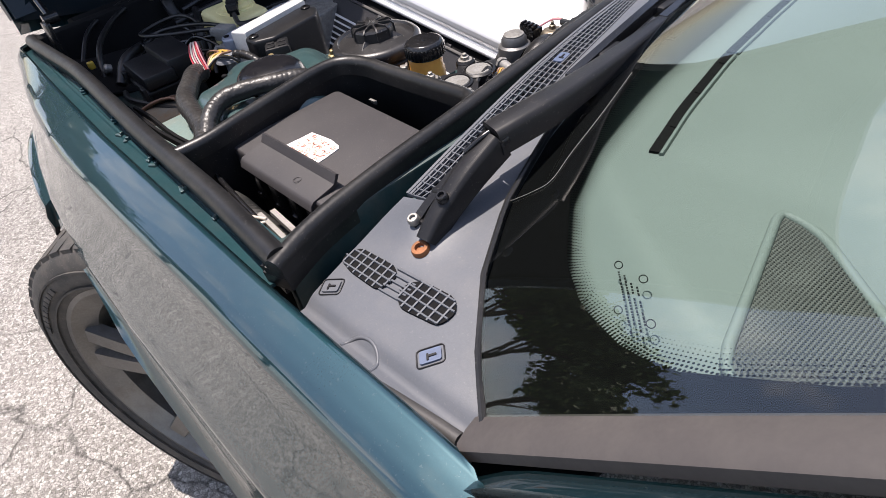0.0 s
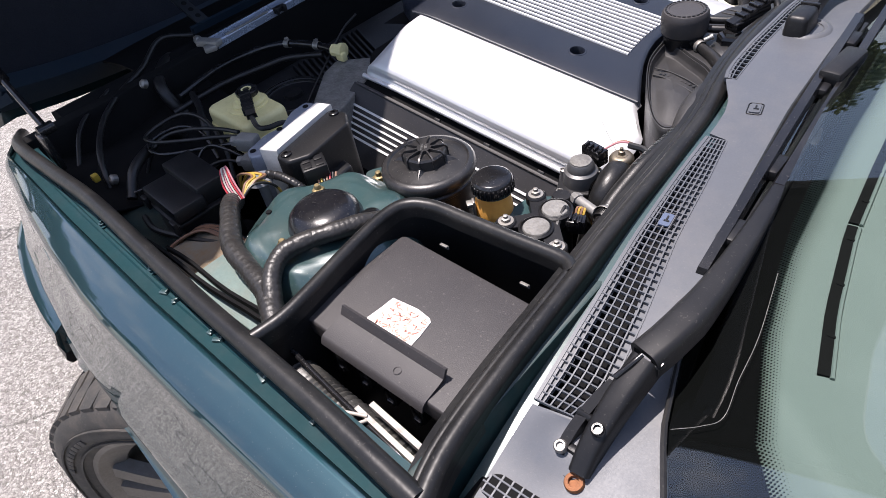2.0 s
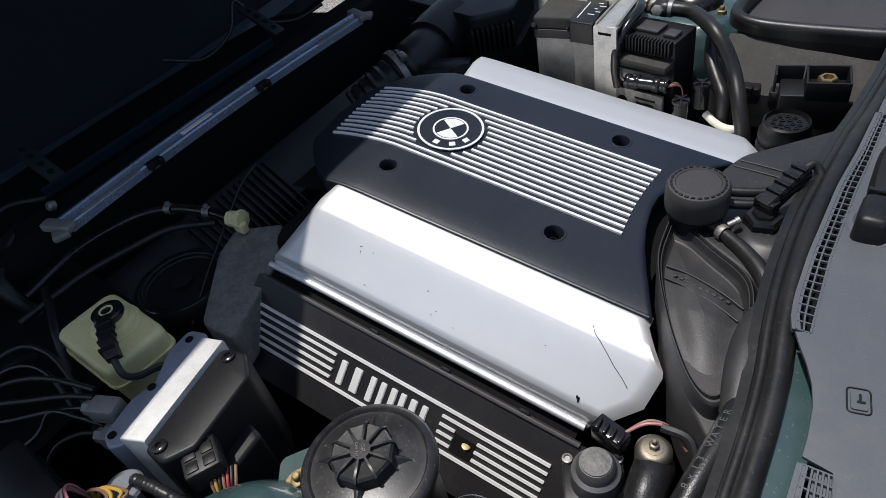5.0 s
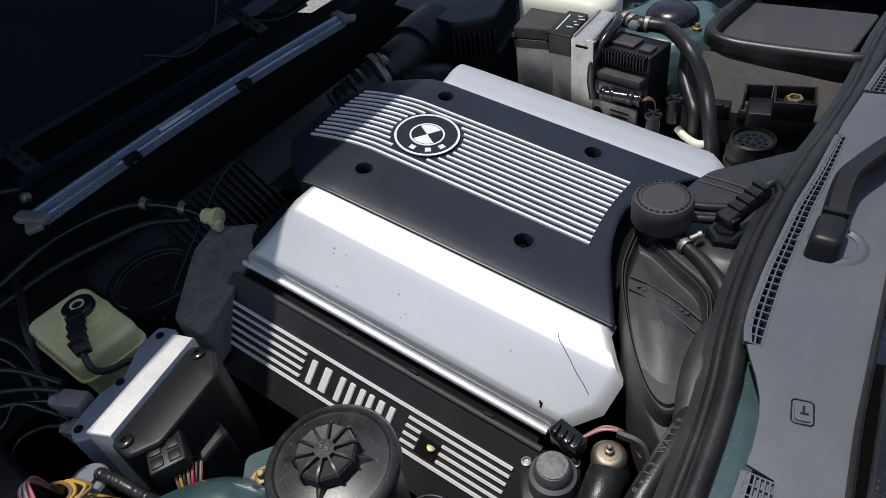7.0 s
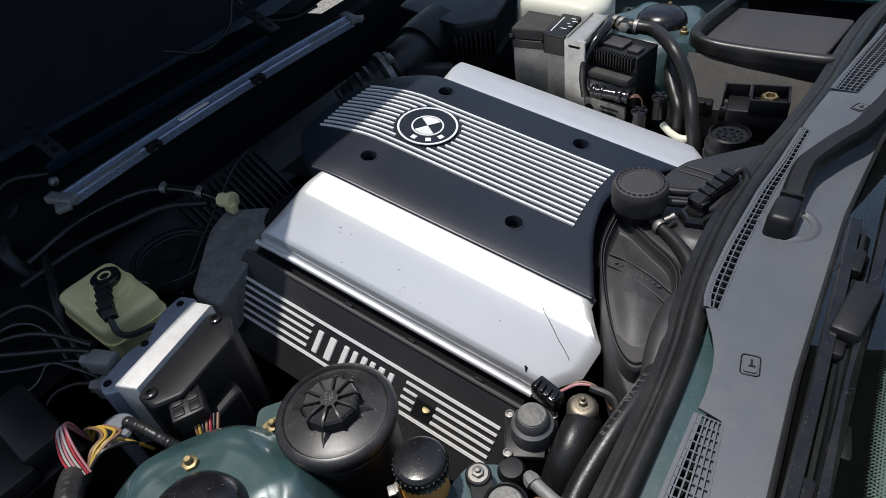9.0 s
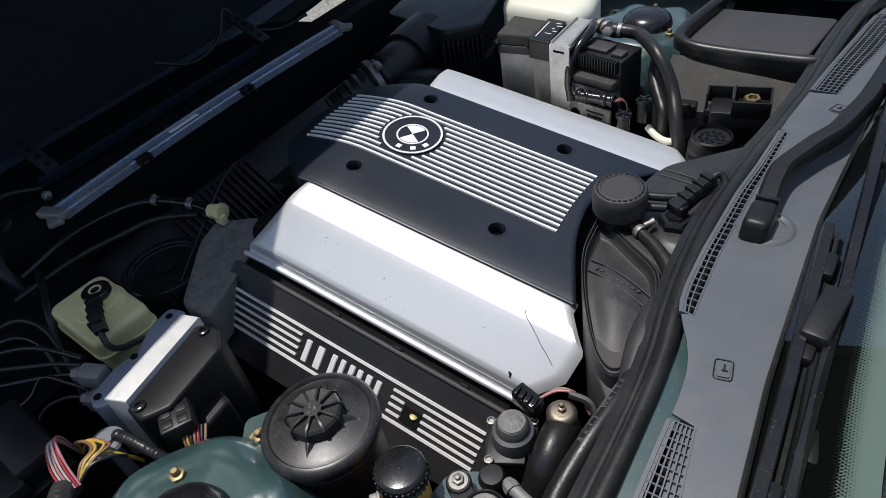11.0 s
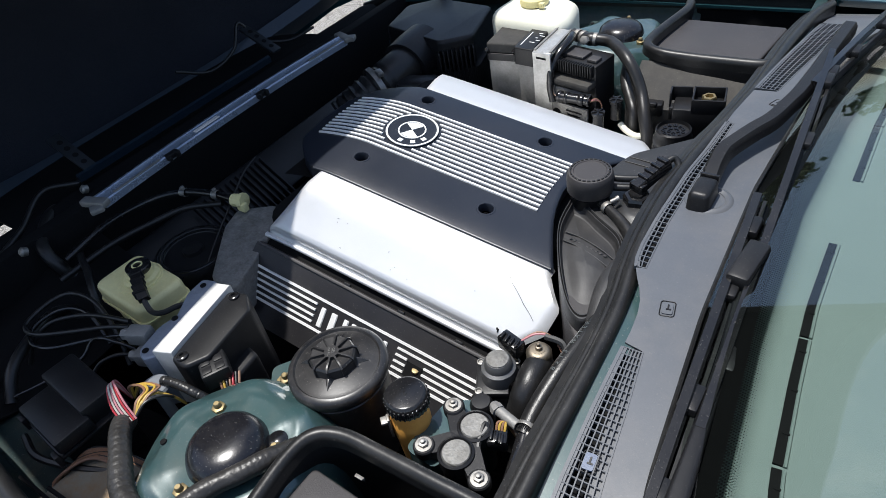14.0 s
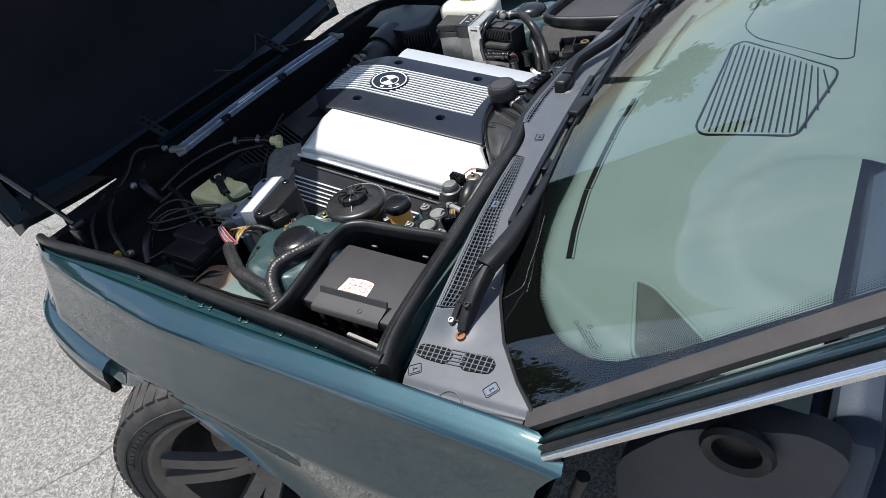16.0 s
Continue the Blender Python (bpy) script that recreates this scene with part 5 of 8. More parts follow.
# filter boxes in the wells
def filter_box(sgn):
    fx = (lambda x, y, z: Vector((x, y, z))) if sgn < 0 else (lambda x, y, z: Vector((x - 0.012, 2 * MID - y - 0.062, z + 0.008)))
    t = thing("filter_box", fx(0.21, -0.60, 0.69), "black plastic cabin filter box with a stepped lid", "filter box")
    mm = lambda b: [setattr(v, "co", fx(*v.co)) for v in b.verts] and b
    bm = B()
    plate(bm, round_poly([(0.114, -0.668), (0.117, -0.524), (0.303, -0.532), (0.318, -0.672)], 0.008), 0.785, 0.805, bevel=0.004)
    mm(bm)
    lid = part("lid", bm, BLACK_GRAIN, t, "fine-grained black lid")
    bm = B()
    plate(bm, [(0.124, -0.660), (0.126, -0.530), (0.296, -0.538), (0.308, -0.664)], 0.68, 0.786)
    mm(bm)
    part("box_body", bm, BLACK, t)
    if sgn > 0:
        return t
    # raised closing flap with an upturned lip and a front face
    bm = B()
    prof = [(-0.640, 0.818), (-0.643, 0.8195), (-0.648, 0.811), (-0.653, 0.8095), (-0.673, 0.806), (-0.6765, 0.803), (-0.6785, 0.797), (-0.677, 0.7965), (-0.674, 0.8015), (-0.654, 0.8065), (-0.646, 0.808)]
    sweep(bm, [(x, 0, 0) for x in np.linspace(0.152, 0.287, 8)], [(-y, z) for y, z in prof])
    mm(bm)
    flap = part("closing_flap", bm, BLACK_GRAIN, t, "black flap with an upturned lip")
    bm = B()
    lathe(bm, fx(0.245, -0.663, 0.8083), [(0.0042, 0), (0.0042, 0.0004), (0.0036, 0.0004), (0.0036, 0)], 20, close=False)
    part("moulded_ring", bm, BLACK_GRAIN, flap)
    for x in (0.165, 0.20, 0.235, 0.27):
        bm = B()
        box(bm, (x, -0.668, 0.776), (0.014, 0.012, 0.030), 0.002)
        box(bm, (x, -0.6735, 0.764), (0.009, 0.005, 0.007), 0.0015)
        mm(bm)
        part("catch", bm, BLACK_GLOSS, t)
    if sgn < 0:
        st = thing("torn_sticker", (0.20, -0.62, 0.8052), "torn white paper sticker with red print", "sticker")
        bm = B()
        plate(bm, [(0.177, -0.6005), (0.192, -0.599), (0.209, -0.5975), (0.2265, -0.600), (0.2305, -0.603), (0.2335, -0.622), (0.2345, -0.6385), (0.222, -0.639), (0.205, -0.6375), (0.196, -0.639), (0.178, -0.636), (0.1735, -0.634), (0.176, -0.615)], 0.8053, 0.8060)
        part("paper", bm, PAPER, st, smooth=False)
        rnd = random.Random(5)
        for r in range(4):
            bm = B()
            y = -0.606 - 0.0082 * r
            x = 0.182 + rnd.random() * 0.004
            while x < 0.228:
                for q in range(2):
                    w_ = 0.002 + rnd.random() * 0.004
                    box(bm, (x + rnd.uniform(-0.001, 0.002), y + rnd.uniform(-0.0028, 0.0028), 0.8063), (w_, 0.0009 + rnd.random() * 0.0008, 0.0004), 0, rot("Z", rnd.uniform(-90, 90)))
                x += 0.003 + rnd.random() * (0.007 if rnd.random() < 0.3 else 0.002)
            part("red_print", bm, RED_INK, st, "smeared row of red print", smooth=False)
    return t
filter_box(-1)
filter_box(1)
bm = B()
box(bm, (0.225, -0.60, 0.675), (0.22, 0.26, 0.01), 0.002)
part("well_floor", bm, DARK, car, "dark floor of the filter well")
for x in (0.160, 0.268):
    clip_t = thing("wall_clip", (x, -0.505, 0.785), "small bright spring clip on the filter well wall", "clip", "clips in the filter well")
    bm = B()
    box(bm, (x, -0.5055, 0.792), (0.011, 0.002, 0.005), 0.0005)
    box(bm, (x, -0.507, 0.7945), (0.010, 0.003, 0.0010), 0.0003)
    part("spring", bm, ALU_DULL, clip_t)
# metal rods and brackets in the gap beside the filter box
rods = thing("link_rods", (0.24, -0.70, 0.74), "thin black and bare steel rods beside the filter box", "rods")
bm = B()
tube(bm, [(0.112, -0.696, 0.786), (0.19, -0.704, 0.780), (0.27, -0.711, 0.778), (0.32, -0.714, 0.772)], 0.0030)
part("black_rod", bm, BLACK_GLOSS, rods)
for a, b_, r in (((0.236, -0.694, 0.786), (0.318, -0.700, 0.783), 0.0034), ((0.226, -0.704, 0.784), (0.316, -0.712, 0.783), 0.0030), ((0.240, -0.709, 0.778), (0.320, -0.716, 0.777), 0.0022)):
    bm = B()
    sweep(bm, [a, tuple((p + q) / 2 for p, q in zip(a, b_)), b_], [(-r, -r * 0.6), (-r * 0.8, r * 0.6), (r * 0.8, r * 0.6), (r, -r * 0.6)])
    part("steel_rod", bm, STEEL, rods)
bm = B()
tube(bm, [(0.242, -0.705, 0.786), (0.205, -0.722, 0.788), (0.192, -0.7245, 0.787), (0.205, -0.7265, 0.786), (0.228, -0.7265, 0.785), (0.236, -0.721, 0.786), (0.244, -0.708, 0.785)], 0.0017)
part("bent_wire", bm, W_WHITE, rods, "pale bent wire clip")
bm = B()
tube(bm, [(0.118, -0.700, 0.745), (0.16, -0.706, 0.759), (0.21, -0.708, 0.760), (0.27, -0.708, 0.755), (0.33, -0.702, 0.735)], 0.0185, 22, n=14, scale=lambda q: 1 + 0.08 * math.sin(q * 190))
part("corrugated_hose", bm, SEATED, rods, "dusty corrugated hose")
for x in (0.30, 0.318):
    bm = B()
    box(bm, (x, -0.726, 0.765), (0.012, 0.010, 0.016), 0.002, rot("Z", 12))
    part("pale_clip", bm, CREAM, rods, "small pale plastic clip")

# ---- wipers ----
def wiper_arm(pts, w, h, scale=None):
    bm = B()
    sweep(bm, spline(pts, 5), [(-w, -h), (-w, h * 0.35), (-w * 0.65, h), (w * 0.65, h), (w, h * 0.35), (w, -h)], scale=scale)
    return bm
wl_ = thing("wiper", (0.43, -0.655, 0.82), "black wiper arm with an open linkage and rusty pivot nut", "wiper", "windscreen wipers")
def channel(pts, w, h, scale=None):
    """A pressed-steel arm: a channel open below, its upper edges rounded."""
    bm = B()
    sweep(bm, spline(pts, 5), [(-w, -h), (-w, h * 0.55), (-w * 0.8, h * 0.9), (-w * 0.55, h), (w * 0.55, h), (w * 0.8, h * 0.9), (w, h * 0.55), (w, -h), (w * 0.78, -h), (w * 0.78, h * 0.5), (-w * 0.78, h * 0.5), (-w * 0.78, -h)], scale=scale)
    return bm
part("upper_arm", channel([(0.4340, -0.578, 0.873), (0.4400, -0.555, 0.876), (0.4450, -0.520, 0.878), (0.4460, -0.470, 0.879), (0.4430, -0.400, 0.880), (0.436, -0.294, 0.882), (0.421, -0.15, 0.886)], 0.0128, 0.011, lambda q: 1.0 if q < 0.3 else max(0.40, 1 - 1.05 * (q - 0.3))), BLACK, wl_, "black sheet-metal arm")
part("lower_arm", channel([(0.4285, -0.655, 0.818), (0.4280, -0.640, 0.830), (0.4290, -0.622, 0.842), (0.4310, -0.603, 0.854), (0.4350, -0.576, 0.869)], 0.0092, 0.010, lambda q: 0.85 + 0.30 * q), BLACK, wl_, "black cast knuckle")
bm = B()
sweep(bm, spline([(0.4085, -0.650, 0.819), (0.4105, -0.632, 0.831), (0.4160, -0.612, 0.845), (0.4230, -0.598, 0.856)], 4), [(-0.0042, -0.006), (-0.0042, 0.005), (0.0042, 0.005), (0.0042, -0.006)])
box(bm, (0.4175, -0.645, 0.822), (0.022, 0.007, 0.010), 0.002)
box(bm, (0.4165, -0.622, 0.839), (0.020, 0.010, 0.006), 0.002, rot("X", -35))
part("linkage", bm, BLACK, wl_)
bm = B()
lathe(bm, (0.4285, -0.6620, 0.8125), [(0.0105, -0.006), (0.0100, 0.0), (0.0076, 0.0005), (0.0076, 0.0040), (0.0068, 0.0060), (0.0040, 0.0064), (0.0036, 0.0030), (0, 0.0030)], 22, rot("X", 14))
part("pivot_nut", bm, RUST, wl_, "rusty orange pivot nut")
bm = B()
tube(bm, [(0.4235, -0.600, 0.868), (0.430, -0.588, 0.876), (0.433, -0.580, 0.879)], 0.0022)
part("spring_hook", bm, BLACK_GLOSS, wl_)
for c, mt in (((0.4085, -0.6490, 0.8250), STEEL), ((0.4440, -0.5760, 0.8720), BLACK_GLOSS), ((0.4300, -0.6330, 0.8465), BLACK_GLOSS)):
    bm = B()
    lathe(bm, c, [(0.0052, 0), (0.0052, 0.004), (0.0042, 0.0055), (0.0028, 0.0055), (0.0028, 0.003), (0, 0.003)], 14, rot("X", 18))
    part("rivet", bm, mt, wl_)
bm = B()
lathe(bm, (0.421, -0.652, 0.79), [(0.016, 0), (0.014, 0.022), (0.011, 0.026)], 18)
part("pivot", bm, BLACK, wl_)
def blade(t, a, b_, lift=0.0):
    a, b_ = Vector(a), Vector(b_)
    bm = B()
    pts = [a.lerp(b_, k / 14) + Vector((0, 0, 0.007 * math.sin(math.pi * k / 14))) for k in range(15)]
    sweep(bm, pts, [(-0.0055, -0.004), (-0.004, 0.005), (0.004, 0.005), (0.0055, -0.004)])
    part("blade_bow", bm, BLACK_GLOSS, t, "black metal blade bow")
    bm = B()
    sweep(bm, [a.lerp(b_, k / 14) + Vector((0.009, 0, -0.008)) for k in range(15)], [(-0.003, -0.008), (-0.002, 0.004), (0.002, 0.004), (0.003, -0.008)])
    part("blade_rubber", bm, RUBBER, t)
    for f in (0.12, 0.34, 0.66, 0.88):
        bm = B()
        box(bm, a.lerp(b_, f) + Vector((0.004, 0, 0)), (0.018, 0.030, 0.011), 0.003)
        part("claw", bm, BLACK, t)
blade(wl_, (0.430, -0.48, 0.876), (0.402, -0.05, 0.896))
wr = thing("wiper", (0.36, -0.03, 0.86), "black wiper arm with a capped pivot on the cowl", "wiper", "windscreen wipers")
bm = B()
box(bm, (0.3435, -0.050, 0.879), (0.028, 0.046, 0.032), 0.006, taper=0.86, seg=3)
part("pivot_cap", bm, BLACK, wr, "black boxy pivot cap")
bm = B()
box(bm, (0.3435, -0.0268, 0.8875), (0.022, 0.004, 0.016), 0.001)
part("cap_hinge", bm, BLACK_GLOSS, wr)
bm = B()
lathe(bm, on_cowl(0.350, -0.045, -0.001), [(0.030, -0.002), (0.026, 0.003), (0.022, 0.004), (0.018, 0.002)], 36, close=False)
part("pivot_collar", bm, GREY_COWL, wr, "grey raised collar")
part("arm", wiper_arm([(0.3435, -0.026, 0.886), (0.3420, -0.004, 0.890), (0.343, 0.025, 0.894), (0.351, 0.050, 0.895), (0.363, 0.080, 0.896), (0.376, 0.108, 0.897), (0.386, 0.15, 0.898), (0.396, 0.21, 0.898), (0.412, 0.42, 0.89)], 0.0105, 0.009), BLACK, wr)
blade(wr, (0.440, -0.36, 0.882), (0.408, 0.30, 0.905))
bm = B()
box(bm, (0.423, -0.165, 0.897), (0.022, 0.062, 0.018), 0.004, rot("Z", -6))
part("blade_joint", bm, BLACK, wr, "black blade joint cover")
blade(wr, (0.405, 0.20, 0.905), (0.47, 0.60, 0.87))

# ---- engine cover, in the tilted frame of the engine ----
ENG = Matrix.Translation((-0.132, 0, 0.8475)) @ Matrix.Rotation(radians(0.8), 4, "Z") @ Matrix.Rotation(radians(9.8), 4, "Y")
cover = thing("engine_cover", (0, -0.05, 0.62), "silver and black plastic V8 engine cover with raised stripes", "engine cover")


def sag(x):
    return -0.022 * (max(0.0, -0.03 - x) / 0.11) ** 1.6


def e_(p):
    return ENG @ Vector(p)


def top_fn(c):
    edge = max(0.0, abs(c.y + 0.022) - 0.085) / 0.05
    return e_((c.x, c.y, c.z + sag(c.x) - 0.003 * edge ** 3))


# black middle panel with four screw holes
HOLES = [(-0.0194, -0.1045), (0.2012, -0.1042), (-0.0177, 0.0776), (0.2025, 0.0782)]
XF = [(-0.157, -0.076), (-0.150, -0.090), (-0.135, -0.112), (-0.11, -0.140), (-0.085, -0.160), (-0.02, -0.170), (0.04, -0.164), (0.08, -0.128), (0.10, -0.085), (0.112, -0.055)]
XR = [(-0.157, 0.333), (-0.141, 0.324), (-0.105, 0.306), (-0.075, 0.2925), (-0.05, 0.284), (-0.033, 0.280), (-0.012, 0.2765), (0.007, 0.2765), (0.03, 0.283), (0.083, 0.311), (0.112, 0.335)]
bm = B()
def mid_fn(u, v):
    y = -0.157 + 0.269 * v
    xa, xb = lerp_table(y, XF), lerp_table(y, XR)
    uu = min(1, max(0, (u - 0.01) / 0.98))
    x = xa + (xb - xa) * uu
    d = min((x - xa), (xb - x), y + 0.157, 0.112 - y)
    z = -0.0022 * max(0, 1 - d / 0.004) ** 2 - (0.018 if u in (0, 1) or v in (0, 1) else 0)
    return top_fn(Vector((x, y, z)))
grid(bm, mid_fn, 150, 90)
doomed = []
inv = ENG.inverted()
for f in bm.faces:
    q = inv @ f.calc_center_median()
    if any(math.hypot(q.x - x, q.y - y) < 0.0118 for x, y in HOLES):
        doomed.append(f)
bmesh.ops.delete(bm, geom=doomed, context="FACES")
mid_panel = part("middle_panel", bm, COVER_BLACK, cover, "satin black middle panel with sky blue in its colour", angle=35)
bm = B()
sweep(bm, [top_fn(Vector((x, -0.1555, -0.0016))) for x in np.linspace(-0.074, 0.328, 26)], circle(0.0022, 8))
part("edge_bead", bm, COVER_BLACK, mid_panel)
# near-black sheet under the panel, the shade seen through its screw holes
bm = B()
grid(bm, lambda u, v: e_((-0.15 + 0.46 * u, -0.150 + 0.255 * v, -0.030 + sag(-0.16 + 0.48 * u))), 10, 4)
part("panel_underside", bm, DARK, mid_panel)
for x, y in HOLES:
    bm = B()
    c = top_fn(Vector((x, y, 0)))
    m = ENG.to_3x3()
    lathe(bm, c, [(0.0098, -0.014), (0.0104, -0.0006), (0.0112, 0.0006), (0.0132, 0.0006), (0.0150, -0.001)], 24, m, close=False)
    part("hole_rim", bm, COVER_BLACK, mid_panel)
    bm = B()
    lathe(bm, c + m @ Vector((0, 0, -0.018)), [(0.0055, 0), (0.0055, 0.006), (0.003, 0.007), (0.003, 0.004), (0, 0.004)], 12, m)
    part("cover_screw", bm, BLACK_GLOSS, mid_panel)


def rib(x0, x1, y, h=0.0022, w=0.0020):
    bm = B()
    n_ = max(2, int((x1 - x0) / 0.02))
    pts = []
    for k in range(n_ + 1):
        x = x0 + (x1 - x0) * k / n_
        pts.append(top_fn(Vector((x, y, h * 0.5))))
    sweep(bm, pts, [(-w, -h), (-w * 0.8, h * 0.5), (w * 0.8, h * 0.5), (w, -h)])
    part("raised_stripe", bm, STRIPE, mid_panel)


RC = (0.0102, -0.0098)
for i in range(13):
    y = -0.0690 + 0.00971 * i
    xa, xb = -0.143 + 0.006 * abs(i - 6) / 6, 0.264 - 0.004 * math.sin(math.pi * i / 12)
    d = abs(y - RC[1])
    if d < 0.0465:
        h = math.sqrt(0.0475 ** 2 - d * d)
        rib(xa, RC[0] - h, y)
        rib(RC[0] + h, xb, y)
    else:
        rib(xa, xb, y)
# round badge: plain rings and quarters
EM = ENG.to_3x3()
bc = top_fn(Vector((RC[0], RC[1], 0.0)))
bm = B()
lathe(bm, bc, [(0.0425, 0.0), (0.0425, 0.0026), (0, 0.0026)], 48, EM)
badge = part("round_badge", bm, COVER_BLACK, cover, "round black badge with white rings and quarters")
for r0, r1 in ((0.0395, 0.0425), (0.0205, 0.0228)):
    bm = B()
    lathe(bm, bc, [(r0, 0.002), (r0, 0.0036), (r1, 0.0036), (r1, 0.002)], 48, EM, close=False)
    part("badge_ring", bm, STRIPE, badge)
for a0 in (math.radians(58), math.radians(238)):
    bm = B()
    c0 = bm.verts.new(bc + EM @ Vector((0, 0, 0.0036)))
    arc = [bm.verts.new(bc + EM @ Vector((0.0195 * math.cos(a0 + k * math.pi / 20), 0.0195 * math.sin(a0 + k * math.pi / 20), 0.0036))) for k in range(11)]
    bm.faces.new([c0] + arc)
    thicken(bm, 0.0012)
    part("badge_quarter", bm, STRIPE, badge, smooth=False)
for a in (-0.35, -0.95, -1.62):
    bm = B()
    box(bm, bc + EM @ Vector((0.031 * math.cos(a), 0.031 * math.sin(a), 0.003)), (0.008, 0.0075, 0.0016), 0.0006, EM @ rot("Z", math.degrees(a) + 90))
    part("badge_mark", bm, STRIPE, badge)

# silver shoulders
def strip(prof, x0, x1, cut_front, cut_rear, material, name, label, n=26):
    """A moulded strip: prof of (y, z), with its ends drawn in by the cuts, per profile point."""
    bm = B()
    m_ = len(prof) - 1
    def f(u, v):
        k = v * m_
        i = min(int(k), m_ - 1)
        t = k - i
        y = prof[i][0] + (prof[i + 1][0] - prof[i][0]) * t
        z = prof[i][1] + (prof[i + 1][1] - prof[i][1]) * t
        a = x0 + cut_front[i] + (cut_front[i + 1] - cut_front[i]) * t
        b2 = x1 + cut_rear[i] + (cut_rear[i + 1] - cut_rear[i]) * t
        x = a + (b2 - a) * u
        endr = min(1.0, min(u, 1 - u) * (b2 - a) / 0.008)
        return e_((x, y, z + sag(x) * 0.25 - 0.006 * (1 - endr) ** 2))
    grid(bm, f, n * 2, m_ * 4)
    thicken(bm, 0.004)
    return part(name, bm, material, cover, label, angle=50)


near_silver = strip([(-0.148, -0.006), (-0.161, -0.006), (-0.178, -0.0125), (-0.1915, -0.0200), (-0.196, -0.0235), (-0.222, -0.0455), (-0.2445, -0.0640), (-0.2460, -0.0720), (-0.2445, -0.0790), (-0.2475, -0.0850)],
      -0.062, 0.332, [0, 0.0, -0.006, -0.010, -0.011, -0.023, -0.034, -0.037, -0.039, -0.042], [0, 0, 0.014, 0.028, 0.030, 0.026, 0.0, -0.008, -0.012, -0.016], SILVER, "near_shoulder", "satin silver shoulder panel with a hairline crack")
strip([(0.108, -0.008), (0.125, -0.008), (0.165, -0.014), (0.188, -0.021), (0.202, -0.030), (0.235, -0.056), (0.262, -0.08)], -0.052, 0.356, [0.01, 0.0, -0.010, -0.016, -0.02, -0.028, -0.034], [-0.006, 0.0, -0.004, -0.020, -0.028, -0.04, -0.04], SILVER, "far_shoulder", "satin silver shoulder panel")
# bright rolled edge of the near shoulder
bm = B()
pts = [e_((x, -0.2490, -0.0875 + sag(x) * 0.25)) for x in np.linspace(-0.105, 0.315, 24)]
sweep(bm, pts, circle(0.0040, 12))
part("rolled_edge", bm, SILVER, near_silver, "bright rolled edge")
# hairline crack and a scratch
bm = B()
ck = [(0.2841, -0.1834, -0.0155), (0.2890, -0.1890, -0.0186), (0.2971, -0.1937, -0.0217), (0.3090, -0.2005, -0.0273), (0.3171, -0.2055, -0.0315), (0.3285, -0.2111, -0.0363), (0.3375, -0.2165, -0.0408)]
tube(bm, [e_((x, y, z + 0.0006)) for x, y, z in ck], 0.00032, 5, 5)
part("crack", bm, DARK, near_silver, "dark hairline crack")
bm = B()
tube(bm, [e_((0.2975, -0.2375, -0.0578)), e_((0.2990, -0.2395, -0.0594)), e_((0.3000, -0.2385, -0.0586)), e_((0.3005, -0.2420, -0.0614))], 0.0011, 4, 5)
part("chip", bm, DARK, near_silver)
rnd = random.Random(21)
for k in range(9):
    bm = B()
    x, y = rnd.uniform(-0.04, 0.29), rnd.uniform(-0.237, -0.200)
    z = -0.0235 - (-0.196 - y) * 0.835
    a = rnd.uniform(0, 3.1)
    ln = rnd.uniform(0.0006, 0.003)
    tube(bm, [e_((x, y, z + 0.0004)), e_((x + ln * math.cos(a), y + ln * math.sin(a) * 0.7, z + 0.0004 + ln * math.sin(a) * 0.585))], 0.0004, 2, 5)
    part("scuff", bm, ALU_DULL, near_silver)

# lower black side with stripes
SD = Vector((0, -0.6814, -0.732)).normalized()
SN = Vector((0, -0.732, 0.6814)).normalized()


def side_pt(x, d, off=0.0):
    return e_(Vector((x, -0.2640, -0.0972)) + SD * d + SN * off)


bm = B()
def side_fn(u, v):
    x = -0.112 - 0.02 * v + (0.437 + 0.02 * v) * u
    d = 0.118 * v
    return side_pt(x, d)
grid(bm, side_fn, 20, 16)
thicken(bm, 0.004)
side = part("side_panel", bm, COVER_SIDE, cover, "black side panel with silver stripes")
bm = B()
sweep(bm, [side_pt(x, 0.0005, 0.0005) for x in np.linspace(-0.106, 0.318, 12)], [(-0.0030, -0.003), (-0.0026, 0.0016), (-0.0012, 0.0026), (0.0014, 0.0026), (0.0030, -0.001), (0.003, -0.003)], up=EM @ SN)
ledge_ = part("side_ledge", bm, BLACK_GRAIN, side, "worn upper lip of the side panel")
for x in (0.064, 0.1594, 0.2548):
    bm = B()
    box(bm, side_pt(x, -0.003, 0.000), (0.012, 0.007, 0.004), 0.0015, EM @ rot("X", 47))
    part("ledge_tab", bm, BLACK, ledge_)
# near-black sheet painted as shade between the silver edge and the side panel
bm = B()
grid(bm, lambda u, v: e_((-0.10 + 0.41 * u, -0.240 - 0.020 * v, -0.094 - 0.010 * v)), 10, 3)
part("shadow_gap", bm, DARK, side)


def side_bar(x0, x1, d, w=0.0019):
    bm = B()
    sweep(bm, [side_pt(x0 + (x1 - x0) * k / 6, d, 0.0012) for k in range(7)], [(-w, -0.0014), (-w * 0.8, 0.0014), (w * 0.8, 0.0014), (w, -0.0014)], up=EM @ SN)
    part("side_stripe", bm, STRIPE, side)


side_bar(-0.1015, 0.300, 0.0338)
side_bar(-0.1015, 0.300, 0.0806)
for k, d in enumerate((0.0432, 0.0526, 0.0619, 0.0713)):
    side_bar(-0.1015, 0.029, d, 0.0016)
    side_bar(0.175, 0.300 if k == 0 else 0.1945, d, 0.0016)
    if k:
        side_bar(0.222, 0.300, d, 0.0016)
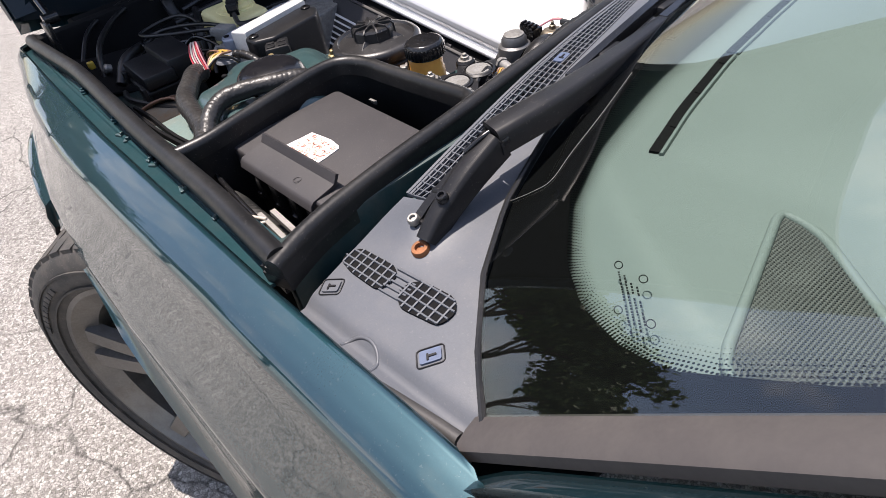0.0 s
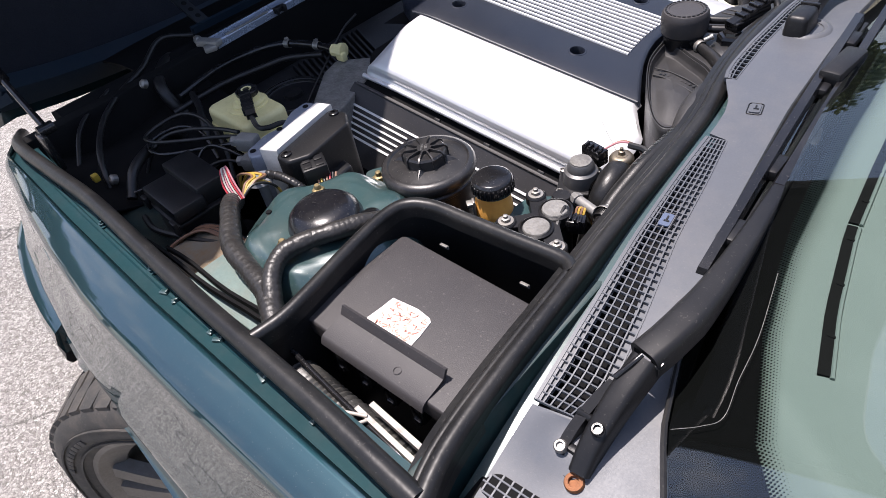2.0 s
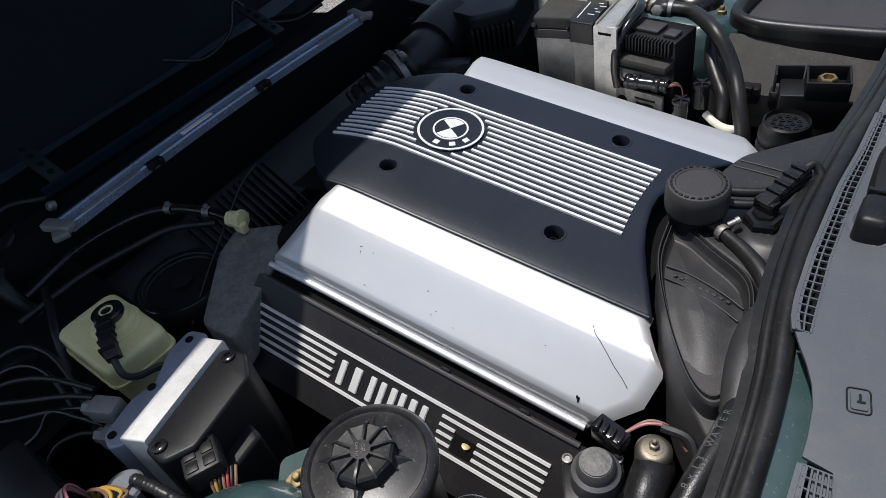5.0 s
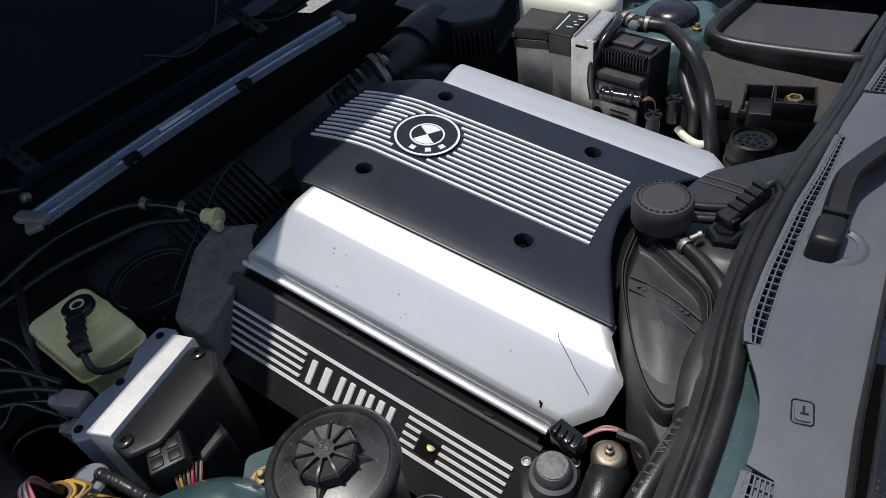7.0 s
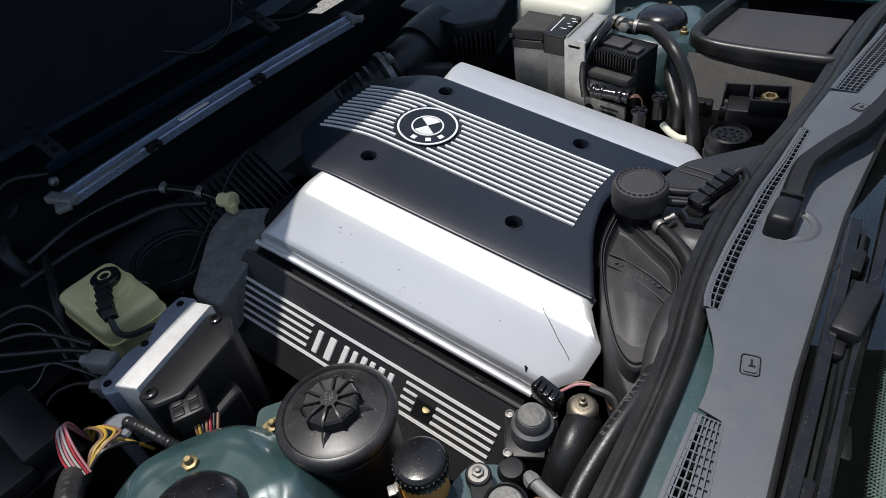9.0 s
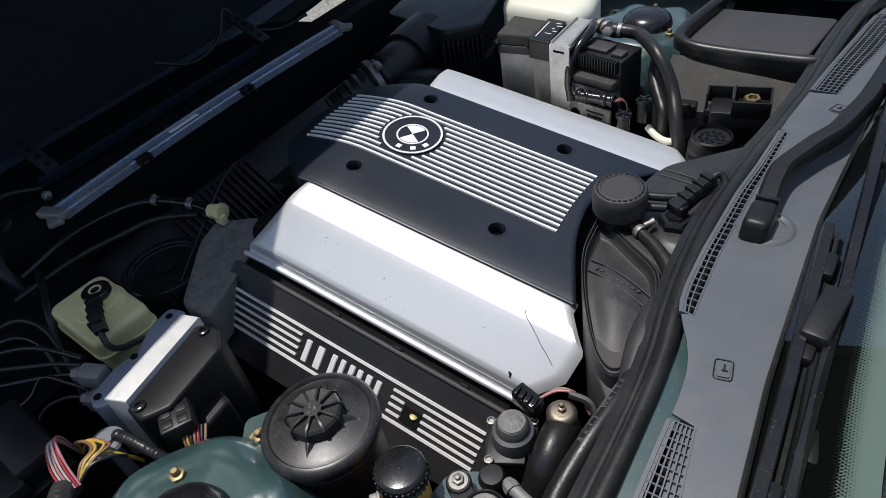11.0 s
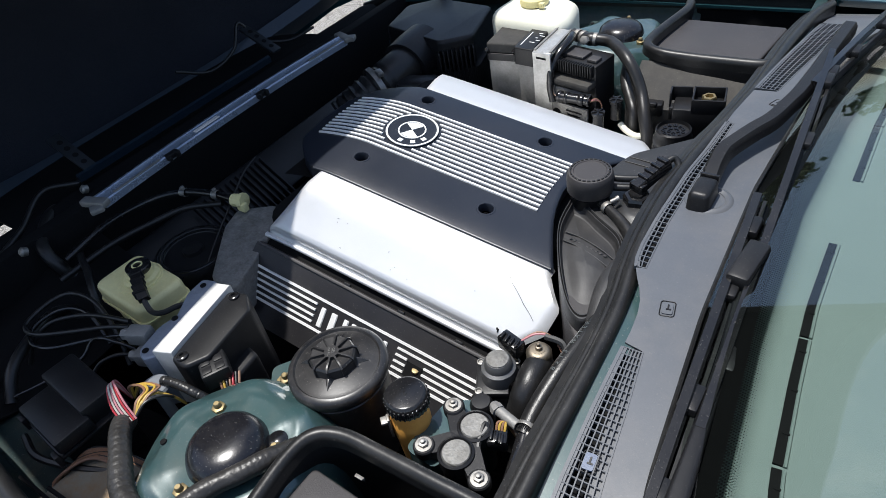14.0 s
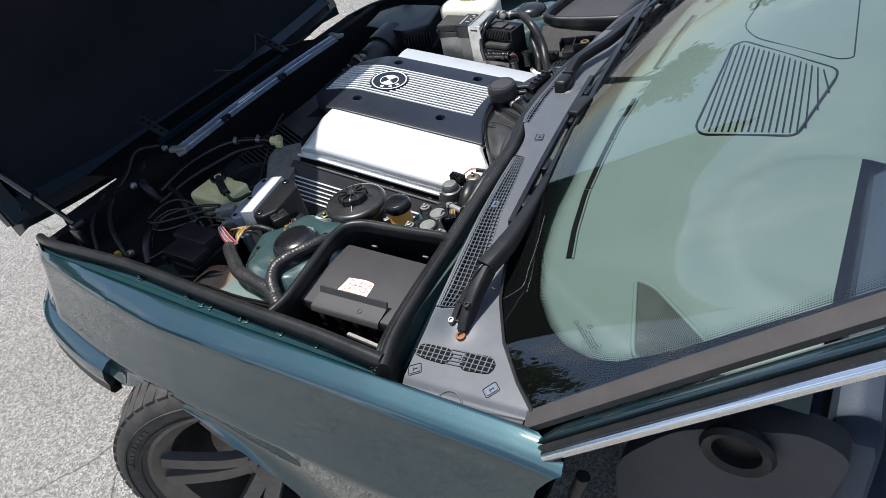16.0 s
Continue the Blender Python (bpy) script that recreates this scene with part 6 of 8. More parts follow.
# plain upright silver bars where a mark stands
for x, w_ in ((0.0425, 0.0085), (0.0630, 0.0105), (0.0845, 0.0080), (0.0985, 0.0075), (0.1130, 0.0080), (0.1255, 0.0075), (0.1395, 0.0085), (0.1540, 0.0075)):
    bm = B()
    ps = [side_pt(x + sx * w_ / 2, 0.0590 + sd_ * 0.0150, off) for off in (0.0, 0.0022) for sx, sd_ in ((-1, -1), (1, -1), (1, 1), (-1, 1))]
    vs = [bm.verts.new(p) for p in ps]
    for q in ((4, 5, 6, 7), (0, 1, 5, 4), (1, 2, 6, 5), (2, 3, 7, 6), (3, 0, 4, 7)):
        bm.faces.new([vs[i] for i in q])
    bmesh.ops.bevel(bm, geom=list(bm.edges), offset=0.0008, segments=2, affect="EDGES")
    part("raised_mark", bm, STRIPE, side, "plain silver raised bar")
bm = B()
ps = [side_pt(0.2085 + sx * 0.0125, 0.0640 + sd_ * 0.0105, 0.0012) for sx, sd_ in ((-1, -1), (1, -1), (1, 1), (-1, 1))]
bm.faces.new([bm.verts.new(p) for p in ps])
thicken(bm, 0.001)
slot = part("latch_slot", bm, DARK, side, "square latch opening")
bm = B()
lathe(bm, side_pt(0.212, 0.062, 0.0), [(0.005, 0), (0.005, 0.004), (0, 0.005)], 12, EM)
part("latch_pin", bm, BRASS, slot)
# body of the engine beneath, its shade put into a near-black colour
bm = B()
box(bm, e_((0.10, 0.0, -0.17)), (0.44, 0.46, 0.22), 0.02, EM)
part("engine_block", bm, DARK, cover, "engine block coloured near-black for shade")

# pitted aluminium front cover of the engine
front = thing("timing_cover", (-0.27, -0.25, 0.60), "pitted grey aluminium timing cover", "engine casting")
bm = B()
plate(bm, round_poly([(-0.370, -0.210), (-0.312, -0.172), (-0.262, -0.235), (-0.238, -0.30), (-0.22, -0.352), (-0.275, -0.352), (-0.355, -0.255)], 0.01), 0.70, 0.758, bevel=0.004)
part("casting", bm, ALU_DULL, front)
bm = B()
box(bm, (-0.285, -0.05, 0.66), (0.08, 0.32, 0.16), 0.02)
part("front_face", bm, DARK, front)

# oil filler with round cap
filler = thing("oil_filler", (0.205, -0.035, 0.78), "black ribbed oil filler cap on its neck", "oil cap")
bm = B()
lathe(bm, (0.194, -0.033, 0.7905), [(0.026, 0), (0.026, 0.04), (0.030, 0.045)], 32)
part("neck", bm, BLACK, filler)
bm = B()
pr = [(0.0285, 0.044), (0.0308, 0.048), (0.0312, 0.066), (0.0305, 0.072), (0.0285, 0.0755), (0.022, 0.0768), (0.0212, 0.0758), (0, 0.0756)]
lathe(bm, (0.194, -0.033, 0.7905), pr, 40)
cap = part("cap", bm, BLACK_GRAIN, filler, "black cap with worn raised marks")
for i in range(26):
    a = 2 * math.pi * i / 26
    bm = B()
    box(bm, (0.194 + 0.0255 * math.cos(a), -0.033 + 0.0255 * math.sin(a), 0.8672), (0.0022, 0.0042, 0.0012), 0.0004, rot("Z", math.degrees(a)))
    part("cap_mark", bm, BLACK, cap)

INTAKE_DULL = mat("smooth_intake_plastic", (0.013, 0.013, 0.014), (0.021, 0.0205, 0.021), 0.42, 0, 10, 500, 0.2, bump_scale=600, dust=0.15, dust_col=(0.09, 0.085, 0.08), dist=0.0004, specks=0.2)
INTAKE = mat("intake_plastic", (0.020, 0.0195, 0.020), (0.032, 0.031, 0.031), 0.45, 0, 14, 500, 0.3, bump_scale=500, dust=0.25, dust_col=(0.10, 0.095, 0.09), dist=0.0006)
# moulded intake cover behind the engine
intake = thing("intake_cover", (0.27, -0.12, 0.70), "moulded black plastic intake cover", "intake cover")
outl = [(0.170, -0.040), (0.181, -0.105), (0.213, -0.170), (0.250, -0.226), (0.283, -0.264), (0.300, -0.275), (0.310, -0.255), (0.308, -0.20), (0.302, -0.12), (0.303, 0.02), (0.304, 0.14), (0.300, 0.180), (0.286, 0.168), (0.207, 0.088), (0.196, 0.06), (0.182, 0.0)]
bm = B()
plate(bm, round_poly(outl, 0.008), 0.70, 0.804, bevel=0.004)
shell = part("shell", bm, BLACK_GRAIN, intake)
bm = B()
plate(bm, round_poly([(0.176, -0.042), (0.197, -0.053), (0.226, -0.073), (0.258, -0.091), (0.275, -0.108), (0.284, -0.140), (0.289, -0.200), (0.304, -0.20), (0.304, -0.12), (0.302, 0.0), (0.302, 0.13), (0.298, 0.176), (0.285, 0.165), (0.208, 0.088), (0.197, 0.06), (0.186, 0.0)], 0.010), 0.79, 0.823, bevel=0.005)
deck = part("rear_deck", bm, INTAKE_DULL, shell, "smooth black rear half of the cover")
RIM = spline([(0.176, -0.050, 0.0), (0.185, -0.106, 0.0), (0.214, -0.166, 0.0), (0.249, -0.219, 0.0), (0.272, -0.238, 0.0), (0.284, -0.226, 0.0), (0.285, -0.185, 0.0), (0.279, -0.145, 0.0), (0.269, -0.111, 0.0), (0.254, -0.093, 0.0), (0.225, -0.075, 0.0), (0.196, -0.056, 0.0), (0.176, -0.050, 0.0)], 6)
RIM_C = Vector((0.238, -0.145, 0))
TROUGH = [(1.08, 0.800), (1.075, 0.822), (1.055, 0.8255), (1.035, 0.8255), (1.015, 0.822), (1.005, 0.816), (0.985, 0.8235), (0.965, 0.8235), (0.935, 0.815), (0.87, 0.8105), (0.70, 0.811), (0.35, 0.815), (0.0, 0.8165)]
bm = B()
def trough(u, v):
    q = u * (len(RIM) - 1)
    i = min(int(q), len(RIM) - 2)
    p = RIM[i].lerp(RIM[i + 1], q - i)
    k = v * (len(TROUGH) - 1)
    n = min(int(k), len(TROUGH) - 2)
    r = TROUGH[n][0] + (TROUGH[n + 1][0] - TROUGH[n][0]) * (k - n)
    z = TROUGH[n][1] + (TROUGH[n + 1][1] - TROUGH[n][1]) * (k - n)
    w = RIM_C.lerp(p, r)
    return Vector((w.x, w.y, z - 0.010 * max(0.0, min(1.0, (-0.15 - w.y) / 0.07)) * (1 if r < 0.93 else 0)))
grid(bm, trough, 110, 52)
part("moulded_panel", bm, INTAKE, shell, "grainy black moulded panel with a raised rim", angle=60)
for dy, zz in ((0.0, 0.8150), (0.016, 0.8145)):
    bm = B()
    tube(bm, [(0.190 + 0.3 * dy, -0.102 - dy, zz - 0.002), (0.215, -0.107 - dy, zz), (0.245, -0.117 - dy, zz), (0.270, -0.128 - dy, zz - 0.002)], 0.0010)
    part("cross_bead", bm, INTAKE, shell)
for k in range(9):
    bm = B()
    box(bm, (0.203 + 0.0066 * k, -0.1125 - 0.0017 * k, 0.8151), (0.0036, 0.0036, 0.0004), 0.0001, rot("Z", -15))
    part("moulded_mark", bm, INTAKE, shell)
for dy in (0.0, 0.012):
    bm = B()
    tube(bm, [(0.205 + 0.2 * dy, 0.062 + dy, 0.8232), (0.24, 0.058 + dy, 0.8236), (0.285, 0.052 + dy, 0.8232)], 0.0010)
    part("deck_bead", bm, INTAKE_DULL, deck)
# raised duct that takes in the heater hose
bm = B()
sweep(bm, spline([(0.2965, -0.245, 0.820), (0.2935, -0.224, 0.826), (0.2895, -0.198, 0.830), (0.2875, -0.170, 0.831), (0.289, -0.145, 0.830), (0.293, -0.118, 0.824)], 6), circle(0.0145, 18, 0.0135), scale=lambda q: 0.86 + 0.20 * math.sin(math.pi * min(1, q * 1.2)))
part("duct", bm, INTAKE, shell, "black moulded duct")
bm = B()
sweep(bm, spline([(0.302, -0.235, 0.826), (0.299, -0.205, 0.835), (0.295, -0.170, 0.840), (0.291, -0.135, 0.843), (0.291, -0.10, 0.845)], 6), [(-0.009, -0.006), (-0.010, 0.001), (-0.004, 0.005), (0.006, 0.006), (0.010, 0.000), (0.009, -0.008)])
part("rubber_flap", bm, RUBBER, shell, "soft rubber flap under the seal")
# moulded foot of the sensor
bm = B()
lathe(bm, (0.266, -0.036, 0.812), [(0.036, 0), (0.034, 0.010), (0.026, 0.016), (0.020, 0.018), (0, 0.018)], 30)
part("sensor_foot", bm, INTAKE_DULL, deck)
# sensor with plug, and a small hose with clamp
sensor = thing("pressure_sensor", (0.257, -0.027, 0.80), "black hex sensor with a cable plug", "sensor")
bm = B()
lathe(bm, (0.257, -0.027, 0.824), [(0.0185, 0), (0.0185, 0.013), (0.0165, 0.0165), (0.012, 0.017), (0.011, 0.020), (0, 0.020)], 6, rot("Z", 12))
part("hex_body", bm, BLACK_GLOSS, sensor, angle=20)
bm = B()
d = Vector((0.022, 0.050, 0.016))
sweep(bm, [Vector((0.254, -0.027, 0.848)) + d * t for t in (0, 0.2, 0.5, 0.8, 1.0)], [(-0.0085, -0.007), (-0.0085, 0.005), (-0.006, 0.008), (0.006, 0.008), (0.0085, 0.005), (0.0085, -0.007)])
for t in (0.25, 0.45, 0.65, 0.85):
    box(bm, Vector((0.254, -0.027, 0.857)) + d * t, (0.016, 0.005, 0.004), 0.001, rot("Z", -22))
box(bm, Vector((0.254, -0.027, 0.848)) + d * 0.1, (0.022, 0.012, 0.012), 0.002, rot("Z", -22))
part("plug", bm, BLACK_GLOSS, sensor)
bm = B()
tube(bm, [(0.276, 0.023, 0.864), (0.283, 0.032, 0.866), (0.291, 0.027, 0.858), (0.296, 0.01, 0.845)], 0.0045)
part("cable", bm, W_BLACK, sensor)
vent = thing("breather_hose", (0.24, -0.07, 0.80), "short black breather hose with a bright clamp", "hose")
bm = B()
tube(bm, [(0.203, -0.040, 0.832), (0.226, -0.053, 0.829), (0.252, -0.070, 0.827), (0.276, -0.093, 0.824), (0.294, -0.118, 0.815)], 0.0075, n=14, scale=lambda t: 0.85 if t < 0.3 else 0.85 + 0.9 * (t - 0.3))
part("hose", bm, HOSE, vent)
bm = B()
lathe(bm, (0.227, -0.0535, 0.829), [(0.0078, -0.0035), (0.0082, -0.003), (0.0082, 0.003), (0.0078, 0.0035)], 20, rot("Z", -31) @ rot("Y", 90), close=False)
lathe(bm, (0.230, -0.049, 0.836), [(0.0030, 0), (0.0030, 0.008), (0.0040, 0.008), (0.0040, 0.012), (0, 0.012)], 12, rot("Z", 40) @ rot("Y", 70))
part("clamp", bm, STEEL, vent)
for z, dy in ((0.846, 0.0), (0.838, -0.010)):
    bm = B()
    tube(bm, [(0.215, -0.012 + dy, z), (0.236, -0.006 + dy, z), (0.256, 0.002 + dy, z)], 0.0052)
    part("pipe", bm, BLACK, vent)

CAPBLACK = mat("worn_glossy_cap", (0.006, 0.006, 0.008), (0.010, 0.010, 0.012), 0.20, 0, 30, 300, 0.08, ior=1.5, rough_var=0.08, dust=0.08, specks=0.2)
HOSEPRINT = mat("grey_hose_print", (0.09, 0.10, 0.10), (0.05, 0.055, 0.055), 0.6)
# ---- strut towers ----
def strut_tower(cx, cy, sgn, lift=0.0, nr_=0.0615):
    nuts = [math.radians(a) * (1 if sgn < 0 else -1) for a in (146, 266, 27)]
    prof = [(0.0, 0.796), (0.045, 0.798), (0.056, 0.7985), (0.066, 0.799), (0.078, 0.797), (0.090, 0.7915), (0.101, 0.782), (0.111, 0.767), (0.119, 0.745), (0.126, 0.70), (0.135, 0.50)]
    def skin(u, v):
        a = 2 * math.pi * u
        k = v * (len(prof) - 1)
        i = min(int(k), len(prof) - 2)
        r = prof[i][0] + (prof[i + 1][0] - prof[i][0]) * (k - i)
        z = prof[i][1] + (prof[i + 1][1] - prof[i][1]) * (k - i)
        near = max(math.cos(a - n) for n in nuts)
        pad = max(0.0, (near - 0.86) / 0.14) * math.exp(-((r - 0.063) / 0.013) ** 2)
        lobe = math.cos(6 * (a - nuts[0])) * math.exp(-((r - 0.090) / 0.013) ** 2)
        return Vector((cx + r * math.cos(a), cy + r * math.sin(a), z + lift - 0.004 * pad - 0.0055 * lobe))
    bm = B()
    grid(bm, skin, 96, 40)
    t = part("strut_tower", bm, TEAL_IN, car, "teal painted strut tower", angle=80)
    bm = B()
    lathe(bm, (cx + 0.004, cy, 0.789 + lift), [(0.0475, -0.001), (0.0495, 0.002), (0.0475, 0.0055), (0.0450, 0.0085), (0.0437, 0.013), (0.0410, 0.020), (0.035, 0.0260), (0.027, 0.0295), (0.016, 0.0315), (0, 0.0320)], 48)
    part("strut_cap", bm, CAPBLACK, t, "glossy black domed strut cap")
    for aa in nuts:
        bm = B()
        c = Vector((cx + nr_ * math.cos(aa), cy + nr_ * math.sin(aa), 0.7925 + lift))
        bolt(bm, c, 0.0080, 0.0075, washer=1.55)
        lathe(bm, c, [(0.0042, 0.006), (0.0042, 0.0125), (0.003, 0.014), (0, 0.014)], 12)
        part("strut_nut", bm, BRASS, t, "yellow zinc nut on a stud")
    bm = B()
    lathe(bm, (cx - 0.070, cy - 0.029 * -sgn, 0.7975 + lift), [(0.004, 0), (0.0035, 0.0015), (0, 0.0015)], 12)
    part("hole", bm, DARK, t)
    if sgn < 0:
        bm = B()
        for p, q in (((-0.055, -0.630), (-0.012, -0.637)), ((-0.052, -0.622), (-0.020, -0.642)), ((-0.030, -0.628), (-0.048, -0.640))):
            sweep(bm, [Vector((p[0] + (q[0] - p[0]) * f, p[1] + (q[1] - p[1]) * f, 0.7875 + lift - 0.9 * (abs(p[1] + (q[1] - p[1]) * f + 0.552) - 0.07) * 0.5)) for f in (0, 0.5, 1)], circle(0.0005, 5))
        part("scratch", bm, STRIPE, t)
    return t
strut_tower(0.018, -0.556, -1, 0.010, 0.0575)
strut_tower(0.010, 0.508, 1)
# round plug by the tower
plug = thing("rubber_plug", (0.055, -0.505, 0.78), "small black rubber plug", "plug")
bm = B()
lathe(bm, (0.060, -0.520, 0.792), [(0.011, -0.015), (0.011, 0), (0.012, 0.014), (0.008, 0.017), (0, 0.018)], 20)
part("body", bm, BLACK_GLOSS, plug)

# ---- taped wiring harness ----
harness = thing("wiring_harness", (0.02, -0.64, 0.74), "thick wiring harness wrapped in shiny black tape", "wiring")
def taped(pts, r):
    bm = B()
    sp = spline(pts, 22)
    sweep(bm, sp, circle(r, 16), up=(0.1, 0.05, 1), scale=lambda q: 1 + 0.05 * (((q * len(sp) * 0.23 + 0.3 * math.sin(9 * q)) % 1.0) - 0.5) + 0.03 * math.sin(q * 17 + 1) + 0.02 * math.sin(q * 41))
    return bm
part("tape_wrap", taped([(-0.135, -0.585, 0.792), (-0.118, -0.60, 0.80), (-0.085, -0.622, 0.802), (-0.045, -0.646, 0.802), (0.005, -0.658, 0.803), (0.05, -0.668, 0.802), (0.085, -0.686, 0.798), (0.10, -0.70, 0.79)], 0.0126), TAPE, harness, "wrinkled black tape")
part("tape_branch", taped([(0.075, -0.678, 0.80), (0.050, -0.655, 0.814), (0.040, -0.630, 0.821), (0.050, -0.602, 0.824), (0.067, -0.573, 0.824), (0.079, -0.545, 0.820), (0.088, -0.515, 0.808)], 0.0105), TAPE, harness)
def wire(pts, r, material, parent, name="wire", label=""):
    bm = B()
    tube(bm, pts, r, 7, 7)
    part(name, bm, material, parent, label)
cols = [W_RED, W_WHITE, W_PINK, W_WHITE, W_RED, W_PINK]
for i, c in enumerate(cols):
    o = (i - 2.5) * 0.0025
    wire([(-0.118 + o * 0.4, -0.586 + o, 0.800), (-0.138 + o * 0.6, -0.582 + o, 0.813), (-0.155 + o * 0.5, -0.574 + o * 0.7, 0.822 + 0.002 * (i % 2)), (-0.166, -0.568 + o * 0.5, 0.822), (-0.176, -0.562 + o * 0.4, 0.806), (-0.180, -0.557, 0.77)], 0.0012, c, harness)
for i, c in enumerate([W_YELLOW, W_BROWN, W_YELLOW, W_BLACK, W_YELLOW, W_BROWN]):
    o = (i - 2.5) * 0.003
    wire([(-0.118, -0.580, 0.800), (-0.124 + o * 0.5, -0.563 + o, 0.809), (-0.128 + o, -0.549 + o * 0.6, 0.808), (-0.140 + 2 * o, -0.545 + o, 0.806), (-0.158 + o, -0.552 + o, 0.802), (-0.172, -0.556, 0.775)] if i % 3 else [(-0.118, -0.580, 0.800), (-0.118 + o * 0.5, -0.562, 0.808), (-0.115 + o, -0.545, 0.802), (-0.112, -0.534, 0.788), (-0.118, -0.525, 0.76)], 0.0017, c, harness)
loops = thing("brown_wires", (-0.15, -0.63, 0.72), "loose bundle of brown wires", "wiring")
for i in range(12):
    o = 0.0042 * i
    wire([(-0.10, -0.600 - o * 0.4, 0.745), (-0.135 - o * 0.2, -0.612 - o * 0.5, 0.765 + o * 0.2), (-0.165, -0.628 - o, 0.768), (-0.175 + o * 0.4, -0.655 - o * 0.6, 0.755), (-0.165 + o * 0.3, -0.69, 0.735)], 0.0019, W_BROWN if i % 4 else W_BLACK, loops)
wire([(-0.27, -0.66, 0.76), (-0.22, -0.668, 0.765), (-0.16, -0.652, 0.765), (-0.11, -0.628, 0.76), (-0.08, -0.62, 0.75)], 0.0045, W_BLACK, loops, "sleeved_wire")

bm = B()
plate(bm, round_poly([(-0.082, -0.703), (-0.080, -0.642), (-0.06, -0.615), (0.04, -0.640), (0.098, -0.66), (0.098, -0.703)], 0.004), 0.752, 0.776, bevel=0.002)
part("apron_shelf", bm, mat("faded_dusty_paint", (0.15, 0.21, 0.19), (0.10, 0.155, 0.145), 0.5, 0, 14, 200, 0.15, dust=0.6, dust_col=(0.17, 0.15, 0.115), specks=0.3), car, "faded pale teal shelf beside the strut tower")
bm = B()
plate(bm, round_poly([(-0.165, -0.706), (-0.160, -0.620), (-0.084, -0.612), (-0.084, -0.706)], 0.004), 0.742, 0.766, bevel=0.002)
part("apron_shelf", bm, mat("rusty_dusty_paint", (0.16, 0.155, 0.125), (0.19, 0.12, 0.06), 0.75, 0, 22, 160, 0.35, dust=0.6, dust_col=(0.20, 0.18, 0.14), specks=0.3), car, "dirty rust-stained shelf beside the strut tower")
strip_ = thing("rubber_strip", (-0.04, -0.69, 0.78), "thin black rubber strips lying along the apron", "rubber strip")
for dy, x0, x1 in ((0.0, -0.19, 0.075), (0.010, -0.15, 0.085)):
    bm = B()
    sweep(bm, [(x0 + (x1 - x0) * k / 8, -0.694 + dy + 0.002 * math.sin(k), 0.786 - 0.004 * (dy > 0) + 0.001 * k) for k in range(9)], [(-0.0022, -0.006), (-0.0018, 0.001), (0.0018, 0.001), (0.0022, -0.006)])
    part("strip", bm, DARK, strip_)
# ---- power steering reservoir ----
pot = thing("steering_fluid_pot", (0.052, -0.413, 0.66), "large round black fluid reservoir with a star-ribbed cap", "fluid reservoir")
bm = B()
lathe(bm, (0.054, -0.413, 0.66), [(0.049, 0), (0.0525, 0.01), (0.053, 0.124), (0.055, 0.126), (0.055, 0.130), (0.053, 0.132), (0.0575, 0.136), (0.0595, 0.142), (0.059, 0.148), (0.056, 0.1515), (0.0515, 0.1525), (0.0495, 0.1500), (0.044, 0.1505), (0.036, 0.153), (0, 0.154)], 64)
pb = part("pot_body", bm, POTBLACK, pot, "dusty black plastic pot")
kc = Vector((0.052, -0.413, 0.813))
bm = B()
lathe(bm, kc, [(0.0280, 0.0), (0.0275, 0.012), (0.0255, 0.0145), (0.010, 0.0130), (0, 0.0130)], 10, rot("Z", 11))
knob_ = part("cap_knob", bm, POTBLACK, pot, "ribbed black screw cap", angle=25)
for i in range(10):
    a = 2 * math.pi * i / 10 + 0.19
    bm = B()
    sweep(bm, [kc + Vector((r * math.cos(a), r * math.sin(a), z)) for r, z in ((0.006, 0.0165), (0.015, 0.0165), (0.024, 0.0162), (0.0278, 0.0130), (0.0282, 0.002))], [(-0.0014, -0.004), (-0.0010, 0.0010), (0.0010, 0.0010), (0.0014, -0.004)])
    part("cap_rib", bm, POTBLACK, knob_)
bm = B()
lathe(bm, kc, [(0.0088, 0.010), (0.0088, 0.0175), (0, 0.0177)], 20)
part("cap_boss", bm, POTBLACK, knob_)
for i in range(4):
    a = 2 * math.pi * i / 4 + 0.5
    bm = B()
    sweep(bm, [kc + Vector((r * math.cos(a), r * math.sin(a), z)) for r, z in ((0.026, 0.0035), (0.034, 0.002), (0.043, -0.003))], [(-0.009, -0.008), (-0.0008, 0.002), (0.0008, 0.002), (0.009, -0.008)], scale=lambda q: 1.1 - 0.9 * q)
    part("star_fin", bm, POTBLACK, pb)
lay = Matrix.Translation(kc + Vector((0, 0, 0.0180))) @ Matrix.Rotation(radians(-52), 4, "Z")
words("OEL", 0.0046, lay @ Matrix.Translation((0, 0.0024, 0)), ALU_DULL, knob_)
words("CHF 11S", 0.0036, lay @ Matrix.Translation((0, -0.0028, 0)), ALU_DULL, knob_)
# its bracket with a bolt
bm = B()
plate(bm, round_poly([(-0.022, -0.462), (0.005, -0.43), (0.02, -0.39), (0.0, -0.385), (-0.04, -0.44)], 0.008), 0.775, 0.779)
br = part("bracket", bm, TEAL_IN, pot, "painted bracket")
bm = B()
bolt(bm, (-0.004, -0.449, 0.781), 0.0075, 0.009, washer=1.9)
part("bracket_bolt", bm, BRASS, pot)

